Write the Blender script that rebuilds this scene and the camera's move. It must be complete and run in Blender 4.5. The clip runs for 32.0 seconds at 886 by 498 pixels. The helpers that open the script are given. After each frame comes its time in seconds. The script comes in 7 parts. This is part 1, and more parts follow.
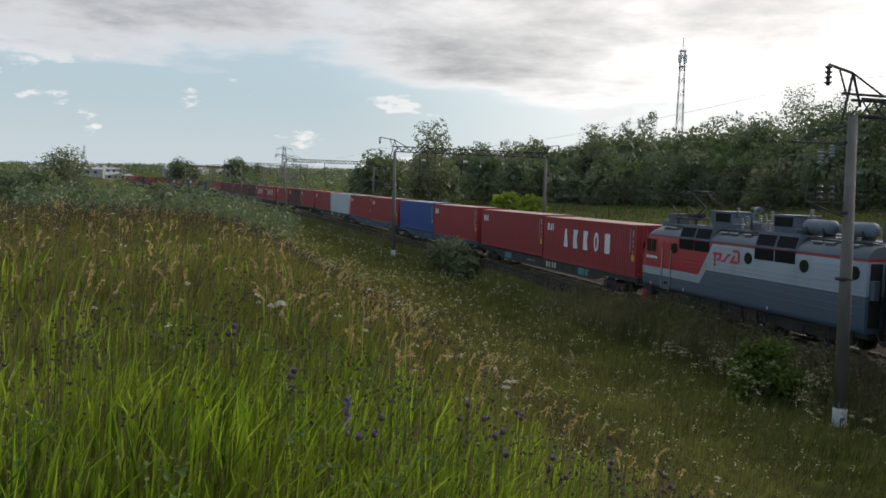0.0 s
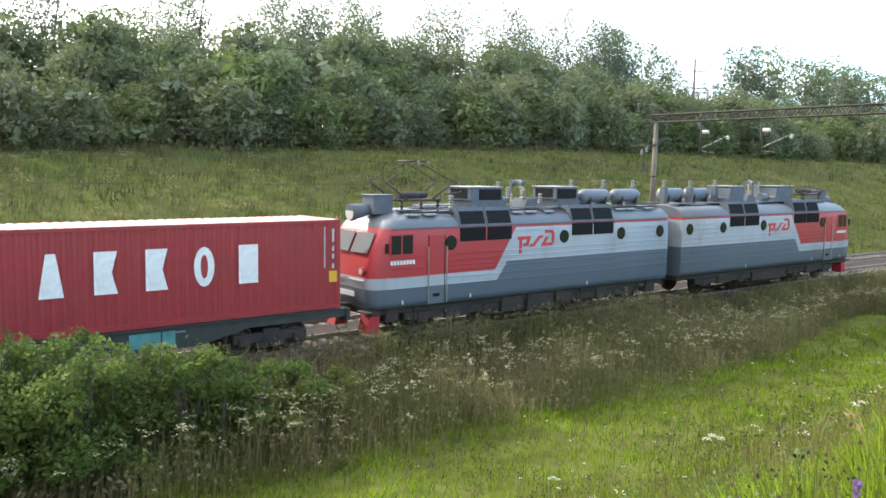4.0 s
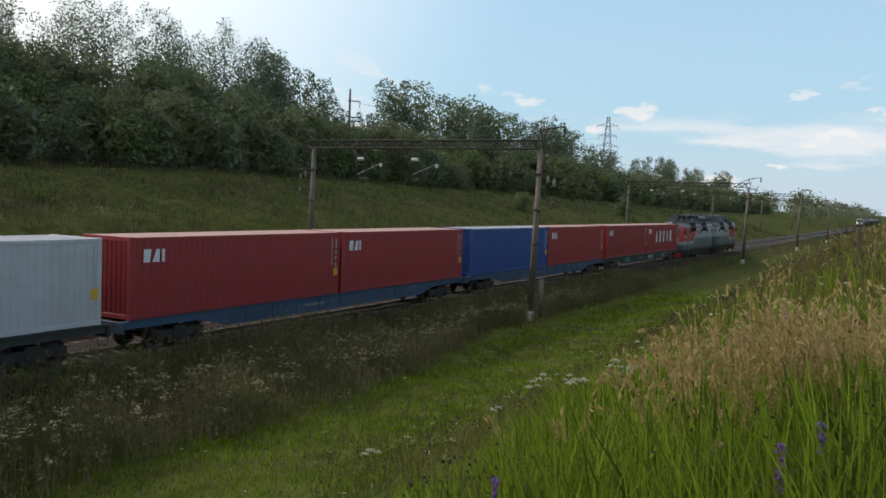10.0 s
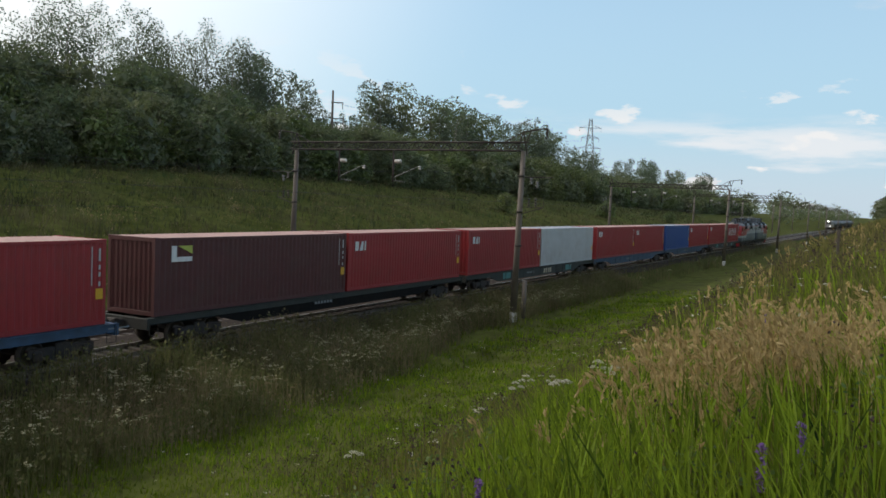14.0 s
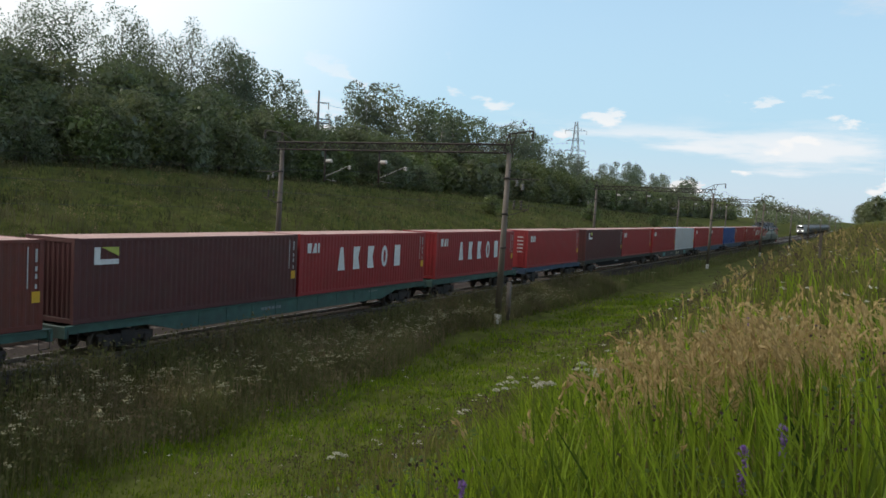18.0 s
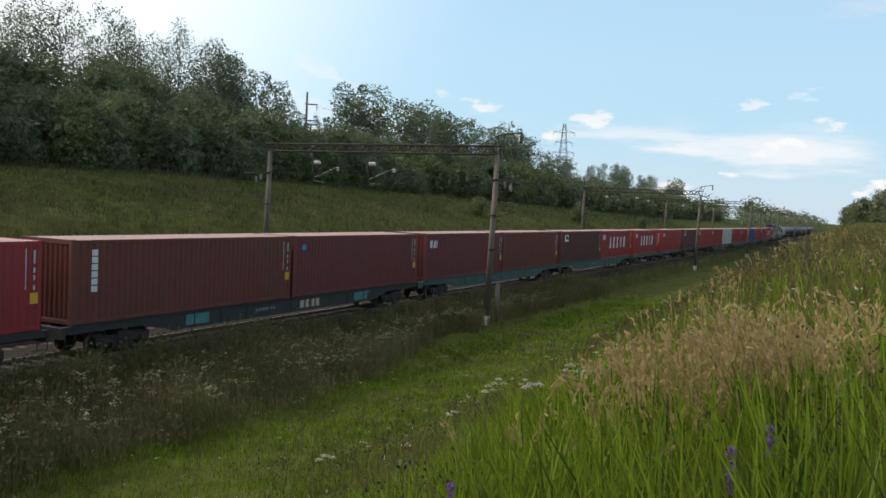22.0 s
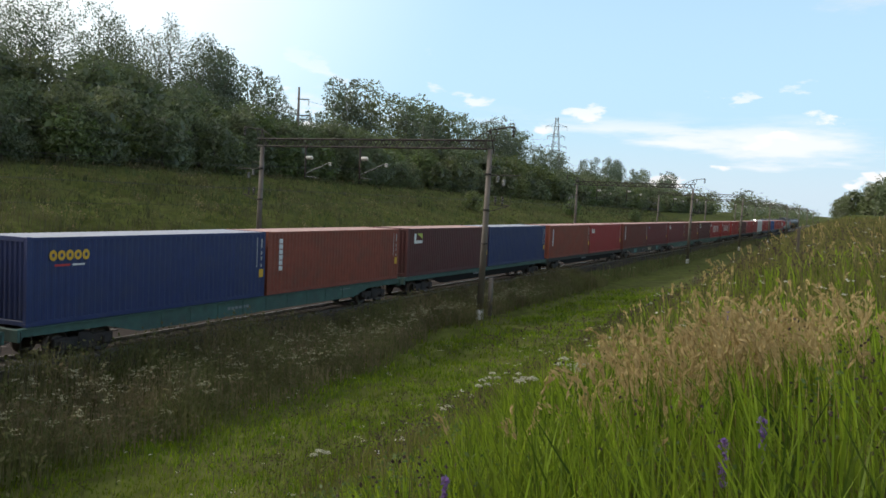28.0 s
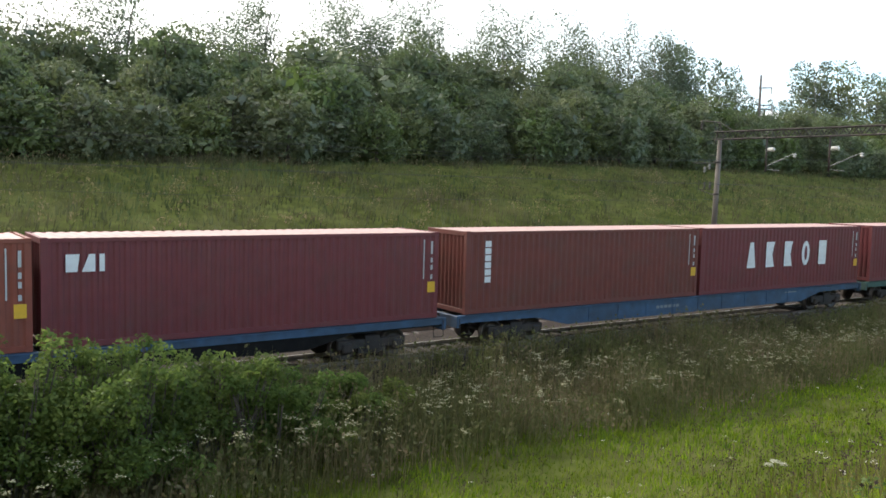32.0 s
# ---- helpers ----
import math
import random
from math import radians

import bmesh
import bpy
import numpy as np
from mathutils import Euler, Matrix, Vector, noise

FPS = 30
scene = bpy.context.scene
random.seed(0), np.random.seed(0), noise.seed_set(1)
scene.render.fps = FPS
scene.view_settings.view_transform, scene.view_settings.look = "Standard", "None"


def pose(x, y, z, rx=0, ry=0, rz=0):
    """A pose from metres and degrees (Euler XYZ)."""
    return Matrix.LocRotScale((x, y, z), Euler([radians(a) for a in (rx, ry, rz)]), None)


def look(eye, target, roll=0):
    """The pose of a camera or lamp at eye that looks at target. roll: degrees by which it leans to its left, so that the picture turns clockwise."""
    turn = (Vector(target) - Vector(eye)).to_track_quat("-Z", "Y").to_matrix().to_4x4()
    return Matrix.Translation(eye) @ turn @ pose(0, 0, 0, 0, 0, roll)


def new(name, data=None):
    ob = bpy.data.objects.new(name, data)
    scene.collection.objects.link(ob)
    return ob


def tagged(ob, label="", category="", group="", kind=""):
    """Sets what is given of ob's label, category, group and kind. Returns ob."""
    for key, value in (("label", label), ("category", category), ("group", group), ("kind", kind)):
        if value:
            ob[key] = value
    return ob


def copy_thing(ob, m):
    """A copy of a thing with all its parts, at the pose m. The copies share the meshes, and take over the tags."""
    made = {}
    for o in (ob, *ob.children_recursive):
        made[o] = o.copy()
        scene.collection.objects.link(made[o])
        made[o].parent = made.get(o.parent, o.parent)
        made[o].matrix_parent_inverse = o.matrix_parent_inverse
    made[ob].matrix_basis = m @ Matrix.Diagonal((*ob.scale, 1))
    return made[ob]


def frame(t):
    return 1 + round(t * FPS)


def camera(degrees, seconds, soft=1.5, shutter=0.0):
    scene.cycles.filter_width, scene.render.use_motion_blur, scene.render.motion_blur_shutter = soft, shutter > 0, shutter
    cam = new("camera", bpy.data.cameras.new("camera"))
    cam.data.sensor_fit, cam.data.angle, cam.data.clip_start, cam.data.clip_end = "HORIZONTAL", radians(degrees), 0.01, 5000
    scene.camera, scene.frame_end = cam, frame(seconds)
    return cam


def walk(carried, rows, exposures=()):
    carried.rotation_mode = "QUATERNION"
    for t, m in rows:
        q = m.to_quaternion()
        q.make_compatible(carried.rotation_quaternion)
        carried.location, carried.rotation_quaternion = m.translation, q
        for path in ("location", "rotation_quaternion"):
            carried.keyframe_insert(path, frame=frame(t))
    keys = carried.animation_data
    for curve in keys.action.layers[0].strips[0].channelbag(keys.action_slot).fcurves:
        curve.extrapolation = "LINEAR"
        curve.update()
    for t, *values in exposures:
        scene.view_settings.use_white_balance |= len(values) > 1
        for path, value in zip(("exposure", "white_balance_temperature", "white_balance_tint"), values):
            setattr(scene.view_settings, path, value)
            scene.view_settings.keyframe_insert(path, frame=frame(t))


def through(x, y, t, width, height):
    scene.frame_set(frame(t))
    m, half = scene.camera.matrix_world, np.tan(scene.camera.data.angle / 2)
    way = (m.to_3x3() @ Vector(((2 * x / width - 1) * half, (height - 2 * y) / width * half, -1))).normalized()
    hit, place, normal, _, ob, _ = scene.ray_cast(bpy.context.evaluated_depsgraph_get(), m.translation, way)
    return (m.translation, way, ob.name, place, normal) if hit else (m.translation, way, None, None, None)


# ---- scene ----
# ---- camera: held by hand on the slope above the line, turning on the spot ----
EYE = (0.0, 0.0, 5.85)
TURNS = [(0, 74.15, -4.15, -1.61), (0.5, 74.01, -4.10, -1.76), (1, 68.46, -3.98, -1.81), (1.5, 50.76, -3.89, -1.80),
        (2, 29.62, -3.98, -1.47), (2.2, 20.14, -4.23, -1.05), (2.5, 4.75, -5.12, -1.55), (3, -16.92, -5.48, -1.15),
        (3.5, -29.42, -5.55, -0.84), (4, -38.89, -5.58, -0.87), (4.5, -46.22, -5.57, -0.88), (6.5, -56.75, -4.99, -1.57),
        (7, -57.59, -4.53, -1.73), (7.5, -58.55, -4.29, -1.93), (8, -59.59, -3.97, -2.00), (8.5, -60.66, -3.71, -2.13),
        (9, -61.46, -3.62, -2.20), (9.5, -61.73, -3.38, -2.23), (10, -61.85, -3.37, -2.24), (11, -62.08, -3.30, -2.32),
        (12, -62.56, -3.24, -2.36), (13, -62.78, -3.23, -2.41), (14, -63.01, -3.21, -2.29), (14.5, -63.14, -3.19, -2.33),
        (16.5, -63.55, -3.15, -2.67), (17, -63.63, -3.14, -2.70), (18, -64.00, -3.07, -2.74), (19, -64.32, -3.02, -2.81),
        (20, -64.56, -2.98, -2.91), (21, -64.69, -2.95, -2.77), (22, -64.79, -2.92, -2.75), (23, -64.93, -3.13, -2.68),
        (24, -65.16, -3.11, -2.70), (25, -65.14, -3.12, -2.64), (25.5, -65.32, -3.12, -2.35), (27.5, -65.34, -3.27, -2.47),
        (28, -65.28, -3.27, -2.46), (29, -65.10, -3.46, -2.53), (30, -65.07, -3.64, -2.74), (30.5, -64.92, -3.62, -2.68),
        (31, -64.14, -3.61, -2.62), (31.5, -53.84, -3.97, -2.12), (32, -34.90, -4.66, -1.54)]
cam = camera(55.82, 32.0, soft=1.6, shutter=0.0)
walk(cam, [(t, pose(*EYE, 90 + pitch, roll, yaw)) for t, yaw, pitch, roll in TURNS],
     exposures=[(0, -0.48), (1.0, -0.38), (1.6, -0.15), (2.2, 0.8), (3.0, 1.72), (4.0, 1.44), (4.5, 0.97), (6.5, 0.0),
                (8.0, -0.36), (12.0, -0.50), (16.0, -0.45), (20.0, -0.35), (25.0, -0.33), (28.0, -0.22), (31.0, -0.28), (31.5, 0.15), (32.0, 0.66)])

# ---- sky, clouds and the veiled sun behind the wood ----
SUN_YAW, SUN_UP = 10.0, 32.0


def sky():
    world = bpy.data.worlds.new("sky")
    scene.world = world
    world.use_nodes = True
    nt = world.node_tree
    nt.nodes.clear()
    N, L = nt.nodes.new, nt.links.new

    def math_node(op, a, b=None, clamp=False):
        n = N("ShaderNodeMath")
        n.operation, n.use_clamp = op, clamp
        for i, v in enumerate((a, b)):
            if v is None:
                continue
            if hasattr(v, "links"):
                L(v, n.inputs[i])
            else:
                n.inputs[i].default_value = v
        return n.outputs[0]

    def ramp(v, lo, hi):
        n = N("ShaderNodeMapRange")
        n.interpolation_type = "SMOOTHSTEP"
        L(v, n.inputs[0])
        n.inputs[1].default_value, n.inputs[2].default_value = lo, hi
        return n.outputs[0]

    def cloud_noise(vec, scale, detail, rough, seed):
        n = N("ShaderNodeTexNoise")
        n.noise_dimensions = "4D"
        L(vec, n.inputs["Vector"])
        n.inputs["W"].default_value = seed
        n.inputs["Scale"].default_value, n.inputs["Detail"].default_value, n.inputs["Roughness"].default_value = scale, detail, rough
        return n.outputs["Fac"]

    def mix(fac, a, b):
        n = N("ShaderNodeMix")
        n.data_type = "RGBA"
        L(fac, n.inputs[0]) if hasattr(fac, "links") else setattr(n.inputs[0], "default_value", fac)
        for v, s in ((a, n.inputs[6]), (b, n.inputs[7])):
            if hasattr(v, "links"):
                L(v, s)
            else:
                s.default_value = (*v, 1)
        return n.outputs[2]

    air = N("ShaderNodeTexSky")
    air.sky_type, air.sun_disc = "NISHITA", False
    air.sun_elevation, air.sun_rotation = radians(SUN_UP), radians(-SUN_YAW)
    air.air_density, air.dust_density, air.ozone_density = 1.0, 1.6, 1.2
    blue = N("ShaderNodeVectorMath")
    blue.operation = "SCALE"
    L(air.outputs[0], blue.inputs[0])
    blue.inputs["Scale"].default_value = 0.31

    geo = N("ShaderNodeTexCoord").outputs["Generated"]
    xyz = N("ShaderNodeSeparateXYZ")
    L(geo, xyz.inputs[0])
    x, y, z = xyz.outputs
    # the cloud deck lies flat: directions are laid out on a plane above
    up = math_node("ADD", math_node("MAXIMUM", z, 0.0), 0.09)
    flat = N("ShaderNodeCombineXYZ")
    L(math_node("DIVIDE", x, up), flat.inputs[0])
    L(math_node("DIVIDE", y, up), flat.inputs[1])
    deck = cloud_noise(flat.outputs[0], 0.50, 10, 0.62, 3.1)
    bias = math_node("SUBTRACT", math_node("MULTIPLY", ramp(x, 0.2, -0.75), 0.10), math_node("MULTIPLY", ramp(x, 0.1, 0.6), 0.10))        # the deck thickens away over the town
    rise = math_node("SUBTRACT", math_node("MULTIPLY", ramp(z, 0.09, 0.18), 0.13), math_node("MULTIPLY", ramp(z, 0.15, 0.06), 0.24))
    high = math_node("MULTIPLY", math_node("MULTIPLY", ramp(z, 0.20, 0.30), ramp(x, 0.1, 0.5)), 0.13)      # torn cloud high up on the open side
    bias = math_node("ADD", bias, high)
    thick = math_node("ADD", math_node("ADD", deck, bias), math_node("MULTIPLY", rise, ramp(x, 0.3, -0.5)))
    cover = ramp(thick, 0.53, 0.66)
    core = ramp(thick, 0.58, 0.84)
    # towers of cumulus low over the horizon
    tall = N("ShaderNodeCombineXYZ")
    L(x, tall.inputs[0]), L(y, tall.inputs[1]), L(math_node("MULTIPLY", z, 2.6), tall.inputs[2])
    heap = cloud_noise(tall.outputs[0], 10.0, 9, 0.55, 8.7)
    low = math_node("MULTIPLY", ramp(z, 0.20, 0.07), ramp(z, -0.02, 0.03))
    cumulus = math_node("MULTIPLY", ramp(heap, 0.585, 0.635), low)
    # long flat bands of cloud above the horizon
    long_ = N("ShaderNodeCombineXYZ")
    L(x, long_.inputs[0]), L(y, long_.inputs[1]), L(math_node("MULTIPLY", z, 6.5), long_.inputs[2])
    band = cloud_noise(long_.outputs[0], 2.8, 10, 0.58, 5.2)
    bands = math_node("MULTIPLY", ramp(band, 0.49, 0.60), math_node("MULTIPLY", math_node("MULTIPLY", ramp(z, 0.01, 0.05), ramp(z, 0.12, 0.08)), ramp(x, -0.8, 0.3)))
    # brightness towards the veiled sun
    sun = Vector((-math.sin(radians(SUN_YAW)) * math.cos(radians(SUN_UP)), math.cos(radians(SUN_YAW)) * math.cos(radians(SUN_UP)), math.sin(radians(SUN_UP))))
    dot = N("ShaderNodeVectorMath")
    dot.operation = "DOT_PRODUCT"
    L(geo, dot.inputs[0])
    dot.inputs[1].default_value = sun
    near = ramp(dot.outputs["Value"], 0.28, 0.80)
    lit = mix(near, (1.10, 1.12, 1.16), (2.3, 2.2, 2.1))
    shade = mix(near, (0.34, 0.37, 0.41), (1.15, 1.13, 1.10))
    cloud = mix(core, lit, shade)
    low_air = mix(ramp(x, -0.9, 0.4), (0.66, 0.82, 0.90), (0.64, 0.98, 1.22))
    low_air = mix(math_node("MULTIPLY", ramp(z, 0.11, 0.0), 0.6), low_air, (1.00, 1.08, 1.18))       # pale air close over the horizon
    haze = mix(math_node("MULTIPLY", ramp(z, 0.70, -0.02), 0.92), blue.outputs[0], low_air)
    veil = mix(math_node("MULTIPLY", near, 0.85), haze, (1.9, 1.86, 1.78))
    out = mix(math_node("MULTIPLY", bands, 0.85), veil, mix(near, (1.25, 1.27, 1.30), (1.9, 1.86, 1.78)))
    out = mix(cumulus, out, (1.3, 1.3, 1.3))
    out = mix(cover, out, cloud)
    bg = N("ShaderNodeBackground")
    L(out, bg.inputs[0])
    bg.inputs[1].default_value = 0.95
    L(bg.outputs[0], N("ShaderNodeOutputWorld").inputs[0])


sky()
lamp = bpy.data.lights.new("sun", "SUN")
lamp.energy, lamp.angle, lamp.color = 2.4, radians(3.0), (1.0, 0.93, 0.83)
sun_lamp = new("sun", lamp)
sun_lamp.matrix_world = look((-60, 70, 60), (-60 + math.sin(radians(SUN_YAW)) * math.cos(radians(SUN_UP)),
                                            70 - math.cos(radians(SUN_YAW)) * math.cos(radians(SUN_UP)), 60 - math.sin(radians(SUN_UP))))

# ---- materials ----
def material(name, color, rough=0.7, metal=0.0, spread=0.15, scale=3.0, bump=0.0, dirt=None, dirt_amount=0.0, dirt_scale=0.8, spec=0.5,
             per_island=0.0, per_object=0.0, stretch=(1, 1, 1)):
    """Paint, stone or metal with fine grain and broader stains, at world size."""
    m = bpy.data.materials.new(name)
    m.use_nodes = True
    nt = m.node_tree
    N, L = nt.nodes.new, nt.links.new
    b = nt.nodes["Principled BSDF"]
    b.inputs["Roughness"].default_value, b.inputs["Metallic"].default_value = rough, metal
    b.inputs["Specular IOR Level"].default_value = spec
    tc = N("ShaderNodeTexCoord")
    mp = N("ShaderNodeMapping")
    mp.inputs["Scale"].default_value = stretch
    L(tc.outputs["Object"], mp.inputs[0])
    grain = N("ShaderNodeTexNoise")
    L(mp.outputs[0], grain.inputs["Vector"])
    grain.inputs["Scale"].default_value, grain.inputs["Detail"].default_value = scale, 6
    hsv = N("ShaderNodeHueSaturation")
    hsv.inputs["Color"].default_value = (*color, 1)
    vary = N("ShaderNodeMapRange")
    L(grain.outputs["Fac"], vary.inputs[0])
    vary.inputs[1].default_value, vary.inputs[2].default_value = 0.25, 0.75
    vary.inputs[3].default_value, vary.inputs[4].default_value = 1 - spread, 1 + spread
    value = vary.outputs[0]
    for amount, node, sock in ((per_island, "ShaderNodeNewGeometry", "Random Per Island"), (per_object, "ShaderNodeObjectInfo", "Random")):
        if amount:
            r = N("ShaderNodeMapRange")
            L(N(node).outputs[sock], r.inputs[0])
            r.inputs[3].default_value, r.inputs[4].default_value = 1 - amount, 1 + amount
            mul = N("ShaderNodeMath")
            mul.operation = "MULTIPLY"
            L(value, mul.inputs[0]), L(r.outputs[0], mul.inputs[1])
            value = mul.outputs[0]
    L(value, hsv.inputs["Value"])
    col = hsv.outputs[0]
    if dirt:
        stain = N("ShaderNodeTexNoise")
        L(mp.outputs[0], stain.inputs["Vector"])
        stain.inputs["Scale"].default_value, stain.inputs["Detail"].default_value, stain.inputs["Roughness"].default_value = dirt_scale, 8, 0.65
        rr = N("ShaderNodeMapRange")
        L(stain.outputs["Fac"], rr.inputs[0])
        rr.inputs[1].default_value, rr.inputs[2].default_value, rr.inputs[4].default_value = 0.45, 0.72, dirt_amount
        mx = N("ShaderNodeMix")
        mx.data_type = "RGBA"
        L(rr.outputs[0], mx.inputs[0]), L(col, mx.inputs[6])
        mx.inputs[7].default_value = (*dirt, 1)
        col = mx.outputs[2]
    L(col, b.inputs["Base Color"])
    if bump:
        bp = N("ShaderNodeBump")
        bp.inputs["Strength"].default_value, bp.inputs["Distance"].default_value = bump, 0.02
        L(grain.outputs["Fac"], bp.inputs["Height"])
        L(bp.outputs[0], b.inputs["Normal"])
    return m


def leaf_material(name, color, second, through=0.45, spread=0.3, gloss=0.012, patch=0.0, patch_color=(0.2, 0.2, 0.1), patch_scale=0.12):
    """Leaves and blades: light passes through; every blade has its own tone, and patches of the field differ."""
    m = bpy.data.materials.new(name)
    m.use_nodes = True
    nt = m.node_tree
    nt.nodes.clear()
    N, L = nt.nodes.new, nt.links.new
    rnd = N("ShaderNodeNewGeometry").outputs["Random Per Island"]
    mx = N("ShaderNodeMix")
    mx.data_type = "RGBA"
    L(rnd, mx.inputs[0])
    mx.inputs[6].default_value, mx.inputs[7].default_value = (*color, 1), (*second, 1)
    col = mx.outputs[2]
    broad = N("ShaderNodeTexNoise")
    L(N("ShaderNodeTexCoord").outputs["Object"], broad.inputs["Vector"])
    broad.inputs["Scale"].default_value, broad.inputs["Detail"].default_value = 0.35, 4
    vr = N("ShaderNodeMapRange")
    L(broad.outputs["Fac"], vr.inputs[0])
    vr.inputs[1].default_value, vr.inputs[2].default_value, vr.inputs[3].default_value, vr.inputs[4].default_value = 0.3, 0.7, 1 - spread, 1 + spread
    if patch:
        pn = N("ShaderNodeTexNoise")
        L(nt.nodes["Texture Coordinate"].outputs["Object"], pn.inputs["Vector"])
        pn.inputs["Scale"].default_value, pn.inputs["Detail"].default_value, pn.inputs["Roughness"].default_value = patch_scale, 5, 0.6
        pr = N("ShaderNodeMapRange")
        L(pn.outputs["Fac"], pr.inputs[0])
        pr.inputs[1].default_value, pr.inputs[2].default_value, pr.inputs[4].default_value = 0.44, 0.60, patch
        pm = N("ShaderNodeMix")
        pm.data_type = "RGBA"
        L(pr.outputs[0], pm.inputs[0]), L(col, pm.inputs[6])
        pm.inputs[7].default_value = (*patch_color, 1)
        col = pm.outputs[2]
    hs = N("ShaderNodeHueSaturation")
    L(col, hs.inputs["Color"]), L(vr.outputs[0], hs.inputs["Value"])
    ob = N("ShaderNodeObjectInfo")
    hr = N("ShaderNodeMapRange")
    L(ob.outputs["Random"], hr.inputs[0])
    hr.inputs[3].default_value, hr.inputs[4].default_value = 0.48, 0.515
    L(hr.outputs[0], hs.inputs["Hue"])
    col = hs.outputs[0]
    d = N("ShaderNodeBsdfDiffuse")
    t = N("ShaderNodeBsdfTranslucent")
    g = N("ShaderNodeBsdfGlossy")
    g.inputs["Roughness"].default_value = 0.5
    L(col, d.inputs[0]), L(col, t.inputs[0])
    a = N("ShaderNodeMixShader")
    a.inputs[0].default_value = through
    L(d.outputs[0], a.inputs[1]), L(t.outputs[0], a.inputs[2])
    b = N("ShaderNodeMixShader")
    b.inputs[0].default_value = gloss
    L(a.outputs[0], b.inputs[1]), L(g.outputs[0], b.inputs[2])
    L(b.outputs[0], N("ShaderNodeOutputMaterial").inputs[0])
    return m


M_RED = material("red_container_paint", (0.30, 0.026, 0.032), 0.5, spread=0.10, scale=2, dirt=(0.16, 0.045, 0.035), dirt_amount=0.35, bump=0.05, per_object=0.06)
M_RED_OLD = material("dark_red_container_paint", (0.150, 0.030, 0.034), 0.6, spread=0.12, scale=2, dirt=(0.10, 0.05, 0.04), dirt_amount=0.4, bump=0.05)
M_BROWN = material("brown_container_paint", (0.150, 0.038, 0.028), 0.65, spread=0.14, scale=2, dirt=(0.10, 0.06, 0.045), dirt_amount=0.5, bump=0.06)
M_MAROON = material("maroon_container_paint", (0.095, 0.030, 0.030), 0.65, spread=0.14, scale=2, dirt=(0.09, 0.055, 0.045), dirt_amount=0.5, bump=0.06)
M_ORANGE = material("faded_orange_brown_paint", (0.235, 0.060, 0.036), 0.65, spread=0.16, scale=2, dirt=(0.13, 0.07, 0.05), dirt_amount=0.5, bump=0.06)
M_BLUE = material("blue_container_paint", (0.018, 0.070, 0.27), 0.45, spread=0.08, scale=2, dirt=(0.05, 0.07, 0.12), dirt_amount=0.25, bump=0.04)
M_NAVY = material("navy_container_paint", (0.020, 0.036, 0.125), 0.55, spread=0.12, scale=2, dirt=(0.06, 0.07, 0.10), dirt_amount=0.35, bump=0.05)
M_WHITE = material("light_grey_container_paint", (0.50, 0.53, 0.55), 0.5, spread=0.06, scale=2, dirt=(0.32, 0.30, 0.27), dirt_amount=0.35, bump=0.04)
# container tops: the sun and sky on them is put into these pale roof colours
M_ROOF = material("sunlit_red_roof_paint", (0.46, 0.30, 0.27), 0.75, spread=0.15, scale=1.5, dirt=(0.30, 0.19, 0.16), dirt_amount=0.6, bump=0.05)
M_ROOF_BLUE = material("sunlit_blue_roof_paint", (0.36, 0.38, 0.42), 0.75, spread=0.15, scale=1.5, dirt=(0.2, 0.22, 0.3), dirt_amount=0.5)
M_LETTER = material("white_lettering_paint", (0.72, 0.74, 0.74), 0.55, spread=0.08, scale=6, dirt=(0.4, 0.3, 0.3), dirt_amount=0.35, dirt_scale=4)
M_SMALLMARK = material("small_white_stencil_paint", (0.46, 0.46, 0.45), 0.6, spread=0.25, scale=14)
M_YELLOW = material("yellow_sticker", (0.72, 0.42, 0.03), 0.5, spread=0.05, dirt=(0.3, 0.2, 0.05), dirt_amount=0.3, dirt_scale=5)
M_STEEL = material("grimy_black_steel", (0.035, 0.033, 0.031), 0.7, metal=0.3, spread=0.35, scale=5, dirt=(0.09, 0.06, 0.045), dirt_amount=0.6, bump=0.1)
M_WHEEL = material("worn_wheel_steel", (0.10, 0.085, 0.075), 0.55, metal=0.6, spread=0.3, scale=6)
M_FRAME_GREEN = material("faded_green_wagon_paint", (0.055, 0.125, 0.105), 0.65, spread=0.2, scale=3, dirt=(0.05, 0.055, 0.05), dirt_amount=0.6, bump=0.08)
M_FRAME_BLUE = material("faded_blue_wagon_paint", (0.042, 0.090, 0.165), 0.6, spread=0.25, scale=3, dirt=(0.04, 0.045, 0.05), dirt_amount=0.75, bump=0.08)
M_FRAME_DARK = material("grimy_dark_green_wagon_paint", (0.032, 0.040, 0.038), 0.7, spread=0.25, scale=3, dirt=(0.06, 0.05, 0.04), dirt_amount=0.6, bump=0.08)
M_PATCH = material("turquoise_paint_patch", (0.08, 0.26, 0.26), 0.6, spread=0.15, scale=4, dirt=(0.05, 0.1, 0.1), dirt_amount=0.4, dirt_scale=3)
M_RAIL = material("polished_rail_steel", (0.42, 0.38, 0.35), 0.32, metal=0.9, spread=0.2, scale=4)
M_BALLAST = material("brown_grey_crushed_stone", (0.036, 0.030, 0.026), 0.95, spread=0.5, scale=9, bump=0.8, dirt=(0.052, 0.042, 0.034), dirt_amount=0.6, dirt_scale=0.5, per_island=0.35, spec=0.05)
M_SLEEPER = material("weathered_concrete_sleeper", (0.085, 0.072, 0.062), 0.9, spread=0.25, scale=5, dirt=(0.10, 0.07, 0.05), dirt_amount=0.7, per_object=0.2)
